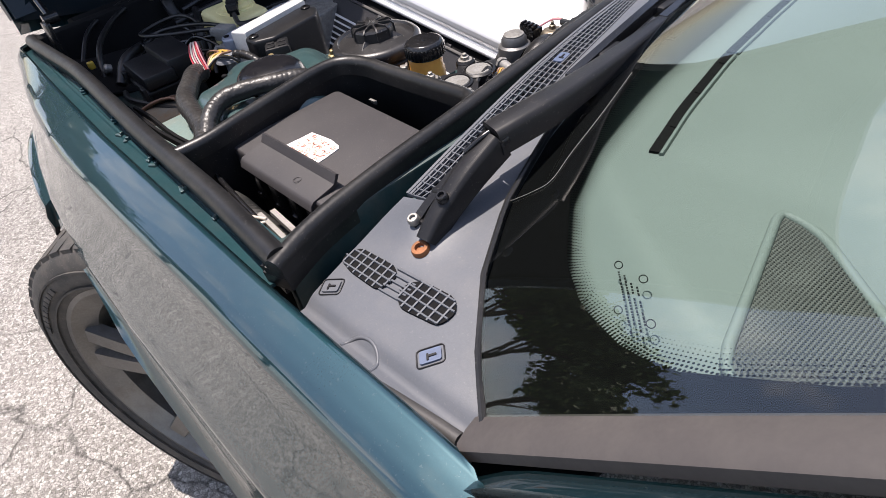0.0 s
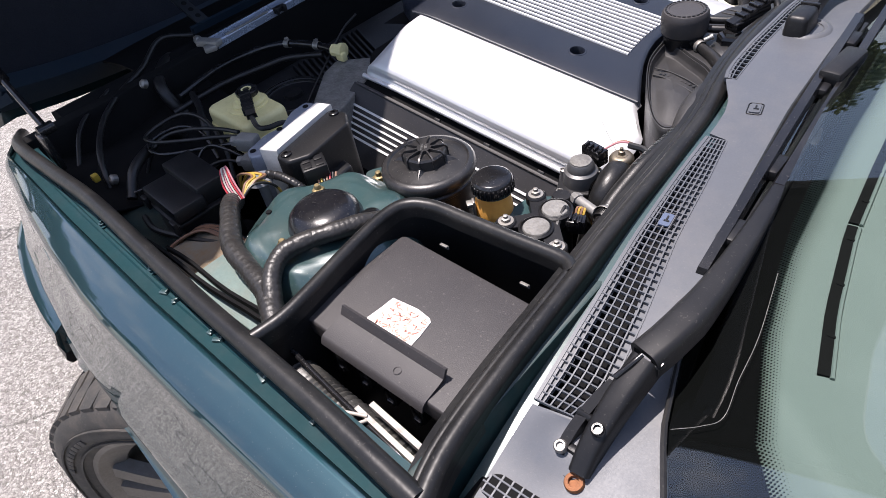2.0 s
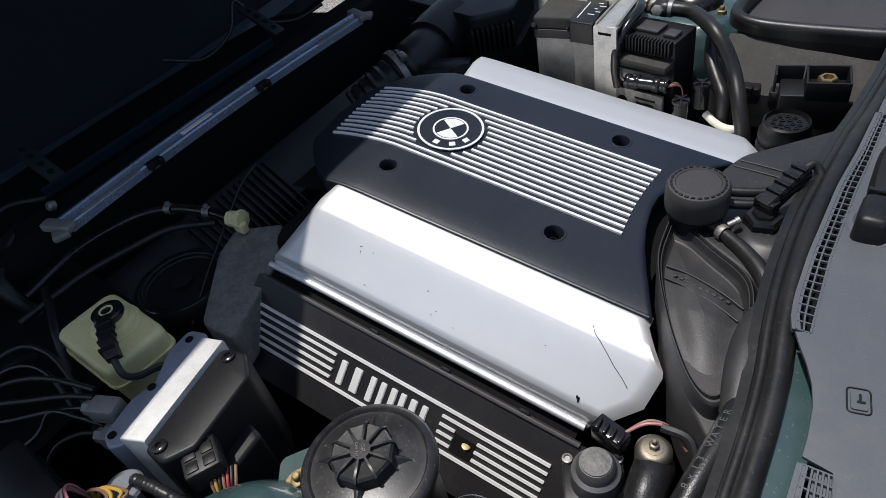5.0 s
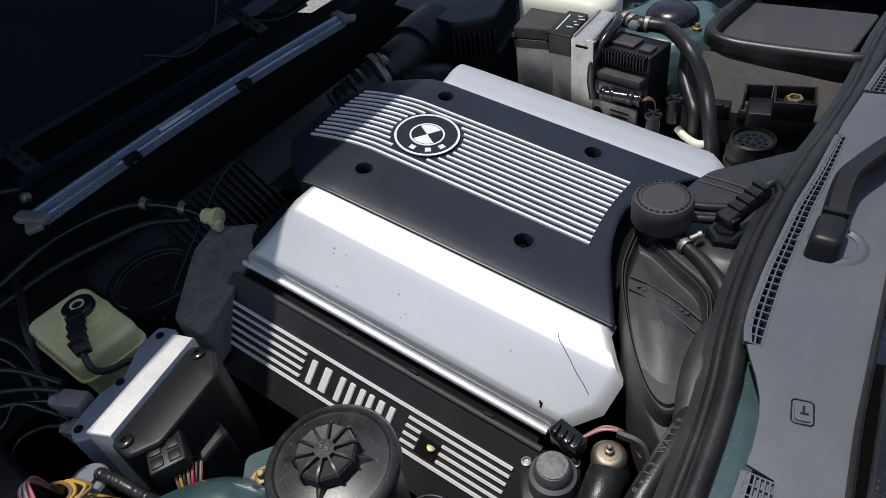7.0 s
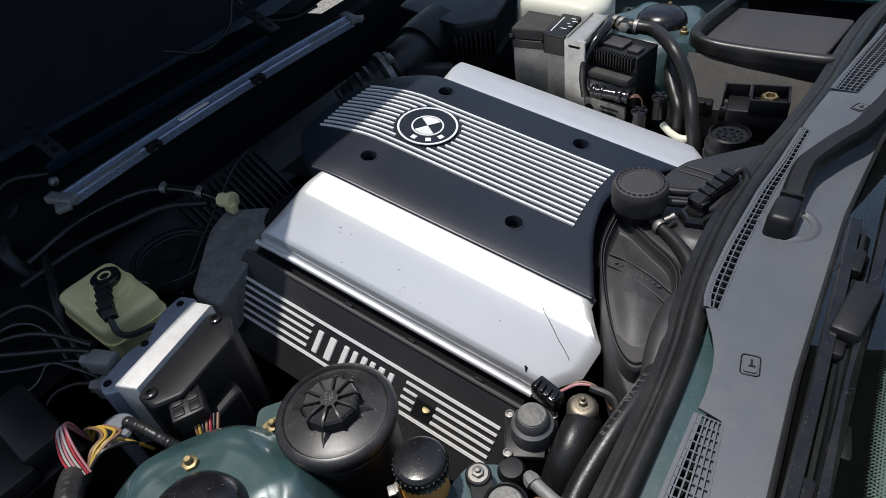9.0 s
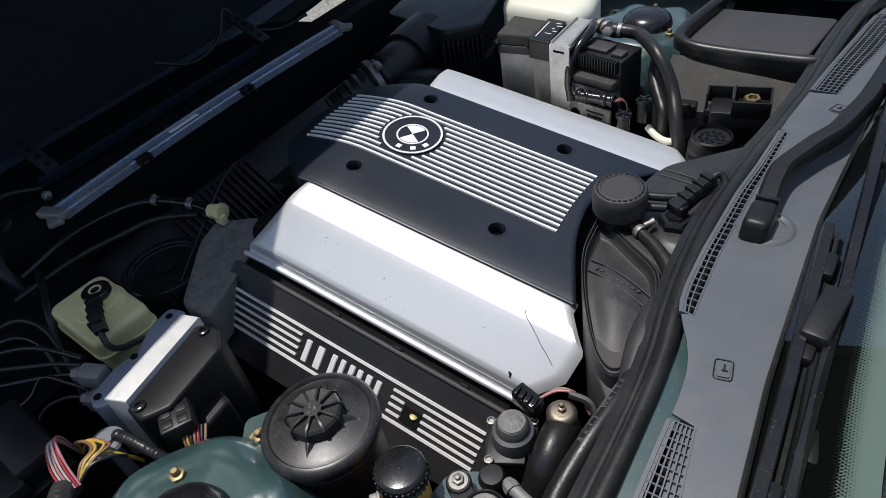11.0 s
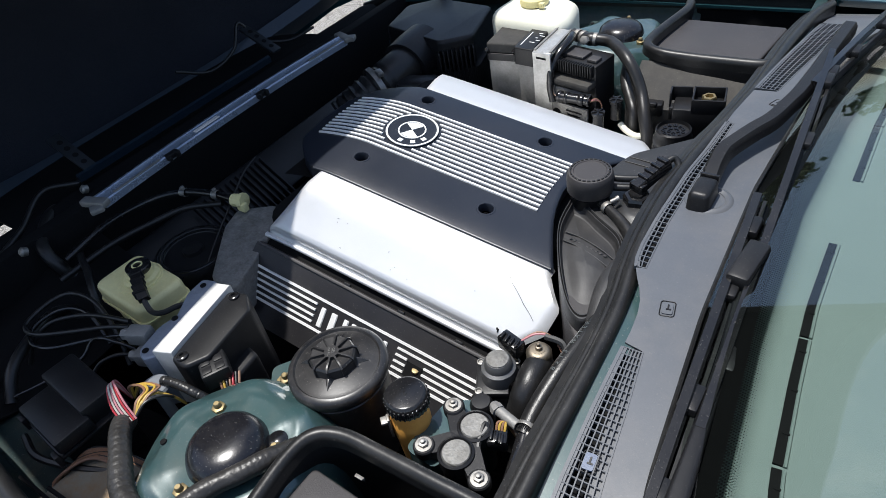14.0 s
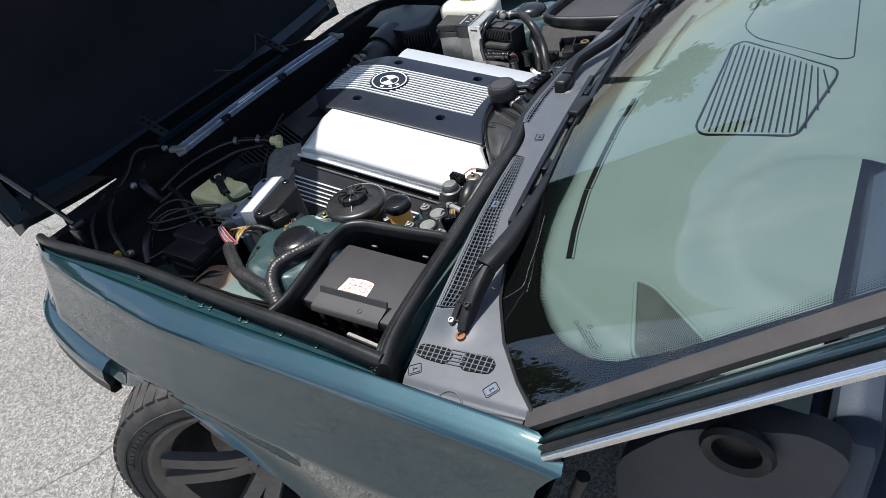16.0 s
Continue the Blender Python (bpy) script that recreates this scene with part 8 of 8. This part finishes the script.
for i, pts in enumerate(LINES):
    bm = B()
    tube(bm, pts, 0.0032 if i < 3 else 0.0027)
    part("brake_line", bm, BLACK_GLOSS if i % 2 else HOSE, hoses)
for pts, r in (([(-0.70, -0.30, 0.785), (-0.715, -0.36, 0.80), (-0.68, -0.43, 0.780), (-0.64, -0.50, 0.775), (-0.57, -0.57, 0.772), (-0.46, -0.63, 0.765), (-0.40, -0.655, 0.70)], 0.005),
               ([(-0.74, -0.30, 0.70), (-0.70, -0.36, 0.765), (-0.64, -0.42, 0.768), (-0.60, -0.44, 0.755), (-0.57, -0.43, 0.70)], 0.011),
               ([(-0.74, -0.40, 0.70), (-0.70, -0.47, 0.765), (-0.66, -0.53, 0.772), (-0.60, -0.60, 0.768), (-0.53, -0.655, 0.73)], 0.004),
               ([(-0.50, -0.47, 0.70), (-0.47, -0.51, 0.745), (-0.43, -0.56, 0.762), (-0.39, -0.61, 0.765), (-0.365, -0.64, 0.74)], 0.008),
               ([(-0.64, -0.36, 0.70), (-0.58, -0.40, 0.74), (-0.50, -0.43, 0.75), (-0.45, -0.455, 0.74), (-0.41, -0.48, 0.69)], 0.006)):
    bm = B()
    tube(bm, pts, r)
    part("front_hose", bm, HOSE, hoses, "black hose")
for p in ((-0.601, -0.462, 0.783), (-0.421, -0.632, 0.750), (-0.668, -0.305, 0.783)):
    bm = B()
    lathe(bm, p, [(0.008, 0), (0.008, 0.008), (0.005, 0.011), (0, 0.011)], 12, rot("X", 60))
    part("bright_fitting", bm, STEEL, hoses)
bm = B()
box(bm, (-0.43, -0.655, 0.765), (0.012, 0.010, 0.012), 0.002)
part("yellow_tag", bm, mat("yellow_plastic", (0.45, 0.30, 0.03), rough=0.5), hoses, "yellow plastic tag")

# ---- far side of the bay ----
air = thing("air_filter_box", (-0.40, 0.45, 0.62), "black ribbed air filter box", "air box")
bm = B()
plate(bm, round_poly([(-0.505, 0.40), (-0.53, 0.52), (-0.47, 0.575), (-0.315, 0.56), (-0.275, 0.41), (-0.33, 0.36)], 0.012), 0.74, 0.805, bevel=0.008)
part("lid", bm, BLACK, air)
bm = B()
plate(bm, round_poly([(-0.49, 0.39), (-0.51, 0.52), (-0.30, 0.55), (-0.262, 0.40), (-0.32, 0.345)], 0.012), 0.60, 0.74)
part("base", bm, BLACK, air)
for i in range(9):
    bm = B()
    k = i / 8
    box(bm, (-0.327 + 0.054 * k, 0.350 + 0.052 * k, 0.735), (0.004, 0.020, 0.10), 0.001, rot("Z", 42))
    part("rib", bm, BLACK, air)
bm = B()
sp = spline([(-0.47, 0.17, 0.70), (-0.43, 0.23, 0.735), (-0.41, 0.29, 0.75), (-0.41, 0.35, 0.755)], 14)
sweep(bm, sp, circle(0.045, 24), scale=lambda q: 0.94 + 0.06 * math.sin(q * 95) if q < 0.55 else 1.0)
bell = thing("intake_bellows", (-0.44, 0.25, 0.66), "ribbed black rubber intake bellows with a clamp", "intake hose")
part("bellows", bm, HOSE, bell)
bm = B()
lathe(bm, (-0.425, 0.245, 0.74), [(0.048, -0.006), (0.048, 0.006)], 30, rot("Z", 65) @ rot("Y", 80), close=False)
box(bm, (-0.40, 0.235, 0.785), (0.014, 0.024, 0.012), 0.003, rot("Z", 60))
part("clamp", bm, STEEL, bell, "bright hose clamp")
bm = B()
lathe(bm, (-0.41, 0.37, 0.752), [(0.058, -0.04), (0.06, 0.0), (0.058, 0.05)], 30, rot("X", -85))
part("meter_body", bm, BLACK, bell)
bm = B()
box(bm, (-0.34, 0.28, 0.735), (0.09, 0.05, 0.05), 0.012, rot("Z", 20))
part("sensor_box", bm, BLACK, bell)

tank = thing("washer_tank", (-0.13, 0.45, 0.70), "cream translucent washer tank with a yellowed cap", "washer tank")
bm = B()
plate(bm, round_poly([(-0.225, 0.412), (-0.215, 0.49), (-0.17, 0.51), (-0.065, 0.495), (-0.045, 0.41), (-0.06, 0.37), (-0.20, 0.38)], 0.022), 0.68, 0.866, bevel=0.022)
part("tank", bm, CREAM_PALE, tank)
bm = B()
lathe(bm, (-0.145, 0.452, 0.868), [(0.028, 0), (0.029, 0.005), (0.027, 0.012), (0.015, 0.014), (0, 0.014)], 30)
box(bm, (-0.118, 0.432, 0.874), (0.012, 0.012, 0.010), 0.003)
part("cap", bm, CREAM, tank, "yellowed cap")

unit = thing("control_unit", (-0.10, 0.34, 0.66), "stacked black control unit with a grey metal body", "control unit")
CASE = mat("dusty_grey_case", (0.30, 0.295, 0.28), (0.19, 0.185, 0.175), 0.36, 0.3, 34, 250, 0.3, dust=0.45, dust_col=(0.16, 0.145, 0.125), specks=0.2)
bm = B()
plate(bm, round_poly([(-0.175, 0.307), (-0.183, 0.390), (-0.114, 0.382), (-0.112, 0.316)], 0.005), 0.828, 0.846, bevel=0.004)
lid = part("rear_lid", bm, DUCTGREY, unit, "worn black lid with rounded edges")
bm = B()
plate(bm, round_poly([(-0.175, 0.305), (-0.183, 0.391), (-0.112, 0.383), (-0.110, 0.314)], 0.004), 0.812, 0.826, bevel=0.002)
part("lid_skirt", bm, BLACK, lid)
for x in (-0.172, -0.117):
    bm = B()
    lathe(bm, (x, 0.305 + 0.14 * (x + 0.172), 0.832), [(0.0042, -0.004), (0.0042, 0.004), (0.003, 0.005), (0, 0.005)], 10, rot("X", 40))
    part("lid_stud", bm, BLACK_GLOSS, lid)
bm = B()
plate(bm, round_poly([(-0.107, 0.295), (-0.111, 0.378), (-0.076, 0.374), (-0.066, 0.292)], 0.003), 0.818, 0.851, bevel=0.0025)
lid2 = part("front_lid", bm, BLACK, unit, "glossy black lid with white print")
for k in range(5):
    bm = B()
    box(bm, (-0.083 + 0.007 * (k % 2), 0.322 + 0.0095 * k, 0.8513), (0.011 - 0.003 * (k % 3), 0.0022, 0.0006), 0.0002, rot("Z", -4))
    part("print_bar", bm, STRIPE, lid2)
bm = B()
box(bm, (-0.100, 0.335, 0.8513), (0.002, 0.055, 0.0006), 0.0002, rot("Z", 3))
part("print_line", bm, STRIPE, lid2)
bm = B()
plate(bm, [(-0.173, 0.310), (-0.180, 0.388), (-0.110, 0.386), (-0.106, 0.317)], 0.66, 0.812, bevel=0.002)
part("metal_case", bm, CASE, unit, "dusty grey case")
bm = B()
plate(bm, [(-0.104, 0.303), (-0.108, 0.384), (-0.055, 0.386), (-0.058, 0.296)], 0.66, 0.818, bevel=0.002)
part("metal_case", bm, CASE, unit, "dusty grey case")
bm = B()
plate(bm, [(-0.062, 0.288), (-0.063, 0.387), (-0.032, 0.384), (-0.025, 0.284)], 0.849, 0.853, bevel=0.001)
plate(bm, [(-0.062, 0.284), (-0.062, 0.2885), (-0.025, 0.2845), (-0.025, 0.280)], 0.68, 0.8525, bevel=0.001)
strap_ = part("bracket", bm, mat("bare_strap_metal", (0.62, 0.61, 0.58), (0.42, 0.41, 0.385), 0.32, 0.6, 40, 300, 0.25, dust=0.2), unit, "bare metal bracket strap")
bm = B()
box(bm, (-0.044, 0.2825, 0.843), (0.021, 0.002, 0.004), 0.0005, rot("Z", -6))
part("strap_slot", bm, DARK, strap_)
for a, b_ in (((-0.060, 0.290), (-0.061, 0.386)), ((-0.027, 0.287), (-0.033, 0.383))):
    bm = B()
    sweep(bm, [(a[0], a[1], 0.8535), (b_[0], b_[1], 0.8535)], [(-0.0018, -0.001), (-0.0018, 0.0022), (0.0018, 0.0022), (0.0018, -0.001)])
    part("folded_edge", bm, STEEL, strap_)

coil = thing("ignition_module", (0.02, 0.32, 0.66), "black finned ignition module with a plug", "ignition module")
ZT = rot("Z", -10)
def loc(u, v, z):
    """a spot along the module's front, behind it, at a height"""
    return Vector((-0.030 + 0.985 * u + 0.174 * v, 0.305 - 0.174 * u + 0.985 * v, z))
bm = B()
box(bm, loc(0.043, 0.033, 0.755), (0.090, 0.060, 0.160), 0.004, ZT)
body_ = part("body", bm, BLACK, coil)
bm = B()
box(bm, loc(0.030, 0.030, 0.8375), (0.045, 0.030, 0.006), 0.002, ZT)
box(bm, loc(0.072, 0.022, 0.8375), (0.020, 0.020, 0.007), 0.002, ZT)
part("top_pad", bm, BLACK_GRAIN, body_)
for i in range(16):
    bm = B()
    box(bm, loc(0.004 + 0.0052 * i, -0.001, 0.826), (0.0026, 0.012, 0.022), 0.0006, ZT)
    part("fin", bm, BLACK, coil)
bm = B()
box(bm, loc(0.043, -0.008, 0.802), (0.088, 0.026, 0.013), 0.003, ZT)
part("ledge", bm, DUCTGREY, coil, "dusty ledge below the fins")
bm = B()
box(bm, loc(0.046, -0.018, 0.782), (0.086, 0.006, 0.020), 0.002, ZT @ rot("X", -20))
box(bm, loc(0.046, -0.020, 0.735), (0.080, 0.006, 0.055), 0.002, ZT)
plate_ = part("metal_plate", bm, ALU_DULL, coil, "dusty metal plate")
bm = B()
lathe(bm, loc(0.020, -0.0235, 0.742), [(0.0085, 0), (0.0085, 0.0012), (0, 0.0012)], 20, ZT @ rot("X", 90))
part("round_mark", bm, DARK, plate_)
for k in range(4):
    bm = B()
    box(bm, loc(0.058, -0.0236, 0.752 - 0.008 * k), (0.034 - 0.006 * (k % 2), 0.001, 0.003), 0.0002, ZT)
    part("print_bar", bm, BLACK, plate_)
bm = B()
sweep(bm, [(-0.002, 0.259, 0.786), (0.03, 0.261, 0.786), (0.060, 0.263, 0.785)], circle(0.0088, 14))
plug_ = part("plug", bm, BLACK_GLOSS, coil, "black round plug")
for x, w_ in ((0.002, 0.008), (0.016, 0.006), (0.044, 0.010), (0.058, 0.005)):
    bm = B()
    lathe(bm, (x, 0.261, 0.786), [(0.0105, -w_ / 2), (0.0112, -w_ / 2 + 0.001), (0.0112, w_ / 2 - 0.001), (0.0105, w_ / 2)], 8, rot("Y", 90))
    part("plug_rib", bm, BLACK_GLOSS, plug_)
for k in range(3):
    wire([(0.060, 0.260 + 0.002 * k, 0.786), (0.070, 0.262, 0.789 + 0.002 * k), (0.077, 0.266, 0.785), (0.079, 0.27, 0.77)], 0.0011, W_PINK if k == 1 else W_BROWN, coil)
    wire([(-0.002, 0.258 + 0.002 * k, 0.786), (-0.010, 0.262, 0.790 + 0.002 * k), (-0.014, 0.272, 0.80)], 0.0011, W_BLACK if k else W_BROWN, coil)
bm = B()
tube(bm, [(-0.022, 0.365, 0.853), (-0.016, 0.340, 0.854), (-0.020, 0.312, 0.846), (-0.026, 0.290, 0.826), (-0.026, 0.280, 0.795), (-0.02, 0.276, 0.765)], 0.0075)
part("cable_sleeve", bm, BLACK_GLOSS, coil)

hr = thing("heater_hose", (0.12, 0.33, 0.72), "thick black rubber coolant hose bending down", "hose")
bm = B()
tube(bm, [(-0.032, 0.392, 0.842), (-0.018, 0.387, 0.842), (0.005, 0.378, 0.843), (0.031, 0.380, 0.843), (0.052, 0.374, 0.843), (0.078, 0.350, 0.843), (0.100, 0.328, 0.838), (0.120, 0.314, 0.820), (0.138, 0.298, 0.795), (0.155, 0.270, 0.770), (0.170, 0.250, 0.735), (0.178, 0.24, 0.69)], 0.0106, n=18, scale=lambda q: 1.0 + 0.16 * math.exp(-((q - 0.20) / 0.025) ** 2))
part("hose", bm, HOSE, hr)
for p, rz in (((-0.020, 0.388, 0.842), -22), ((-0.008, 0.384, 0.842), -22), ((0.018, 0.379, 0.843), 0)):
    bm = B()
    lathe(bm, p, [(0.0118, -0.004), (0.0124, 0.0), (0.0118, 0.004)], 22, rot("Z", rz) @ rot("Y", 90), close=False)
    part("clamp", bm, STEEL, hr, "bright hose clamp")
bm = B()
lathe(bm, (0.004, 0.366, 0.846), [(0.008, 0), (0.0085, 0.004), (0.0085, 0.009), (0.0045, 0.011), (0, 0.011)], 6, rot("X", 70))
part("bleed_screw", bm, ALU, hr, "dull bleed screw")
bm = B()
tube(bm, [(0.085, 0.37, 0.81), (0.095, 0.335, 0.795), (0.112, 0.31, 0.78), (0.13, 0.285, 0.765), (0.135, 0.275, 0.73)], 0.010)
part("inner_hose", bm, HOSE, hr)
bm = B()
tube(bm, [(0.112, 0.272, 0.745), (0.128, 0.262, 0.740), (0.15, 0.252, 0.740), (0.172, 0.256, 0.745)], 0.0055)
part("pale_pipe", bm, CREAM_PALE, hr, "pale plastic pipe")
for c in ((0.090, 0.228, 0.783), (0.103, 0.273, 0.785)):
    bm = B()
    lathe(bm, c, [(0.010, -0.03), (0.010, 0.0), (0.012, 0.002), (0.012, 0.006), (0, 0.007)], 9)
    for k in range(5):
        a = 2 * math.pi * k / 5
        box(bm, Vector(c) + Vector((0.006 * math.cos(a), 0.006 * math.sin(a), 0.0075)), (0.012, 0.003, 0.003), 0.0006, rot("Z", math.degrees(a)))
    part("valve_knob", bm, BLACK_GLOSS, hr)

diag = thing("round_connector", (0.228, 0.20, 0.74), "black round diagnostic socket with its cap off", "socket")
bm = B()
lathe(bm, (0.228, 0.198, 0.74), [(0.030, 0), (0.031, 0.03), (0.028, 0.034), (0.030, 0.038), (0.030, 0.048), (0.027, 0.052), (0.027, 0.062), (0.0245, 0.064), (0.0235, 0.058), (0, 0.058)], 36)
sock = part("socket", bm, BLACK, diag)
for r, n_ in ((0.007, 5), (0.015, 11)):
    for k in range(n_):
        a = 2 * math.pi * k / n_
        bm = B()
        lathe(bm, (0.228 + r * math.cos(a), 0.198 + r * math.sin(a), 0.798), [(0.003, 0), (0.003, 0.002), (0.0018, 0.002), (0.0015, 0.0005), (0, 0.0005)], 9)
        part("contact", bm, BLACK_GLOSS, sock)
post = thing("jump_post", (0.235, 0.29, 0.74), "black terminal block with a brass nut", "terminal block")
PZ = rot("Z", 12)
bm = B()
box(bm, (0.238, 0.292, 0.772), (0.080, 0.046, 0.050), 0.003, PZ)
part("base", bm, BLACK, post)
for dx, dy, sx, sy in ((0.014, 0.022, 0.050, 0.003), (0.038, 0.0, 0.003, 0.046), (-0.010, 0.0, 0.003, 0.046), (0.014, -0.022, 0.050, 0.003), (-0.030, 0.020, 0.034, 0.003), (-0.046, 0.008, 0.003, 0.026)):
    bm = B()
    box(bm, Vector((0.238, 0.292, 0.803)) + PZ @ Vector((dx, dy, 0)), (sx, sy, 0.026), 0.0008, PZ)
    part("tray_wall", bm, BLACK, post)
bm = B()
lathe(bm, (0.251, 0.297, 0.797), [(0.012, 0), (0.012, 0.012), (0.0105, 0.014), (0.007, 0.014), (0.007, 0.008), (0, 0.008)], 6)
part("nut", bm, BRASS, post, "brass hex nut")
# inner wall below the far filter well
bm = B()
grid(bm, lambda u, v: Vector((0.105 + 0.205 * u, 0.384 - 0.075 * min(1, v * 1.6) + 0.015 * u, 0.812 - 0.05 * min(1, v * 1.6) - 0.14 * max(0, v - 0.62))), 10, 8)
thicken(bm, 0.004)
duct_ = part("duct_wall", bm, DUCTGREY, post, "dusty black duct wall")
bm = B()
lathe(bm, (0.262, 0.352, 0.779), [(0.0105, 0), (0.0105, 0.0025), (0.0085, 0.003), (0.0080, 0.0015), (0, 0.0015)], 22, rot("X", 34))
part("round_boss", bm, BLACK, duct_)
for x, w_ in ((0.155, 0.030), (0.205, 0.045)):
    bm = B()
    box(bm, (x, 0.318, 0.760), (w_, 0.020, 0.024), 0.003, rot("Z", 5))
    box(bm, (x, 0.308, 0.772), (w_ * 0.5, 0.010, 0.008), 0.002)
    part("catch", bm, BLACK, duct_)

# ---- trees beside the road, seen in the glass ----
LEAF = mat("leaf_green", (0.045, 0.085, 0.022), (0.075, 0.11, 0.03), 0.6, 0, 3, 40, 0.0)
BARK = mat("bark", (0.10, 0.08, 0.06), (0.06, 0.05, 0.04), 0.9, 0, 8, 40, 0.6, dist=0.01)


def tree(at, height, seed):
    t = thing("tree", at, "leafy broad tree beside the lot", "tree", "trees")
    rnd = random.Random(seed)
    bm = B()
    at = Vector(at)
    tube(bm, [at, at + Vector((0.1, 0.05, height * 0.3)), at + Vector((0.0, 0.2, height * 0.6)), at + Vector((0.1, 0.1, height * 0.85))], 0.22, 4, 9, scale=lambda q: 1.2 - q)
    ends = []
    for i in range(9):
        a = 2 * math.pi * i / 9 + rnd.random()
        z0 = height * (0.3 + 0.05 * i)
        tip = at + Vector((math.cos(a) * height * 0.3, math.sin(a) * height * 0.3, z0 + height * 0.25))
        tube(bm, [at + Vector((0.05, 0.1, z0)), (at + Vector((0.05, 0.1, z0))).lerp(tip, 0.5) + Vector((0, 0, 0.2)), tip], 0.08, 4, 7, scale=lambda q: 1.1 - q)
        ends.append(tip)
    part("trunk", bm, BARK, t)
    bm = B()
    for i in range(60):
        c = ends[i % 9].lerp(at + Vector((0, 0, height * 0.75)), rnd.random() * 0.8) + Vector((rnd.gauss(0, 0.5), rnd.gauss(0, 0.5), rnd.gauss(0, 0.45)))
        for k in range(80):
            p = c + Vector((rnd.gauss(0, 0.34), rnd.gauss(0, 0.34), rnd.gauss(0, 0.26)))
            u = Vector((rnd.uniform(-1, 1), rnd.uniform(-1, 1), rnd.uniform(-1, 1))).normalized() * 0.20
            v = u.cross(Vector((rnd.uniform(-1, 1), rnd.uniform(-1, 1), rnd.uniform(-1, 1)))).normalized() * 0.13
            bm.faces.new([bm.verts.new(q) for q in (p - u, p + v, p + u, p - v)])
    part("crown", bm, LEAF, t, smooth=False)
    return t


first = tree((-16.0, 24.0, GZ), 7.5, 2)
for x, y, turn, s in ((-4.5, 15.0, 70, 1.1), (0.5, 14.0, 160, 0.95), (-14.0, 9.0, 250, 1.15), (5.0, 17.0, 20, 1.2), (-18.0, 3.0, 120, 1.2), (9.0, 15.0, 200, 1.0), (-12.0, -1.5, 40, 0.8), (-10.0, -4.5, 300, 0.7), (-13.0, 1.5, 90, 0.8), (-11.5, -3.0, 10, 0.9), (-9.5, -6.5, 130, 0.75), (-12.5, 0.0, 220, 0.85), (-8.5, -9.0, 330, 0.8)):
    first.scale = (s * 1.25, s * 1.25, s * 1.4) if y < 4 else (s, s, s * 0.9)
    copy_thing(first, pose(x * 1.8, y * 1.8, GZ, 0, 0, turn))
first.scale = (1, 1, 1)
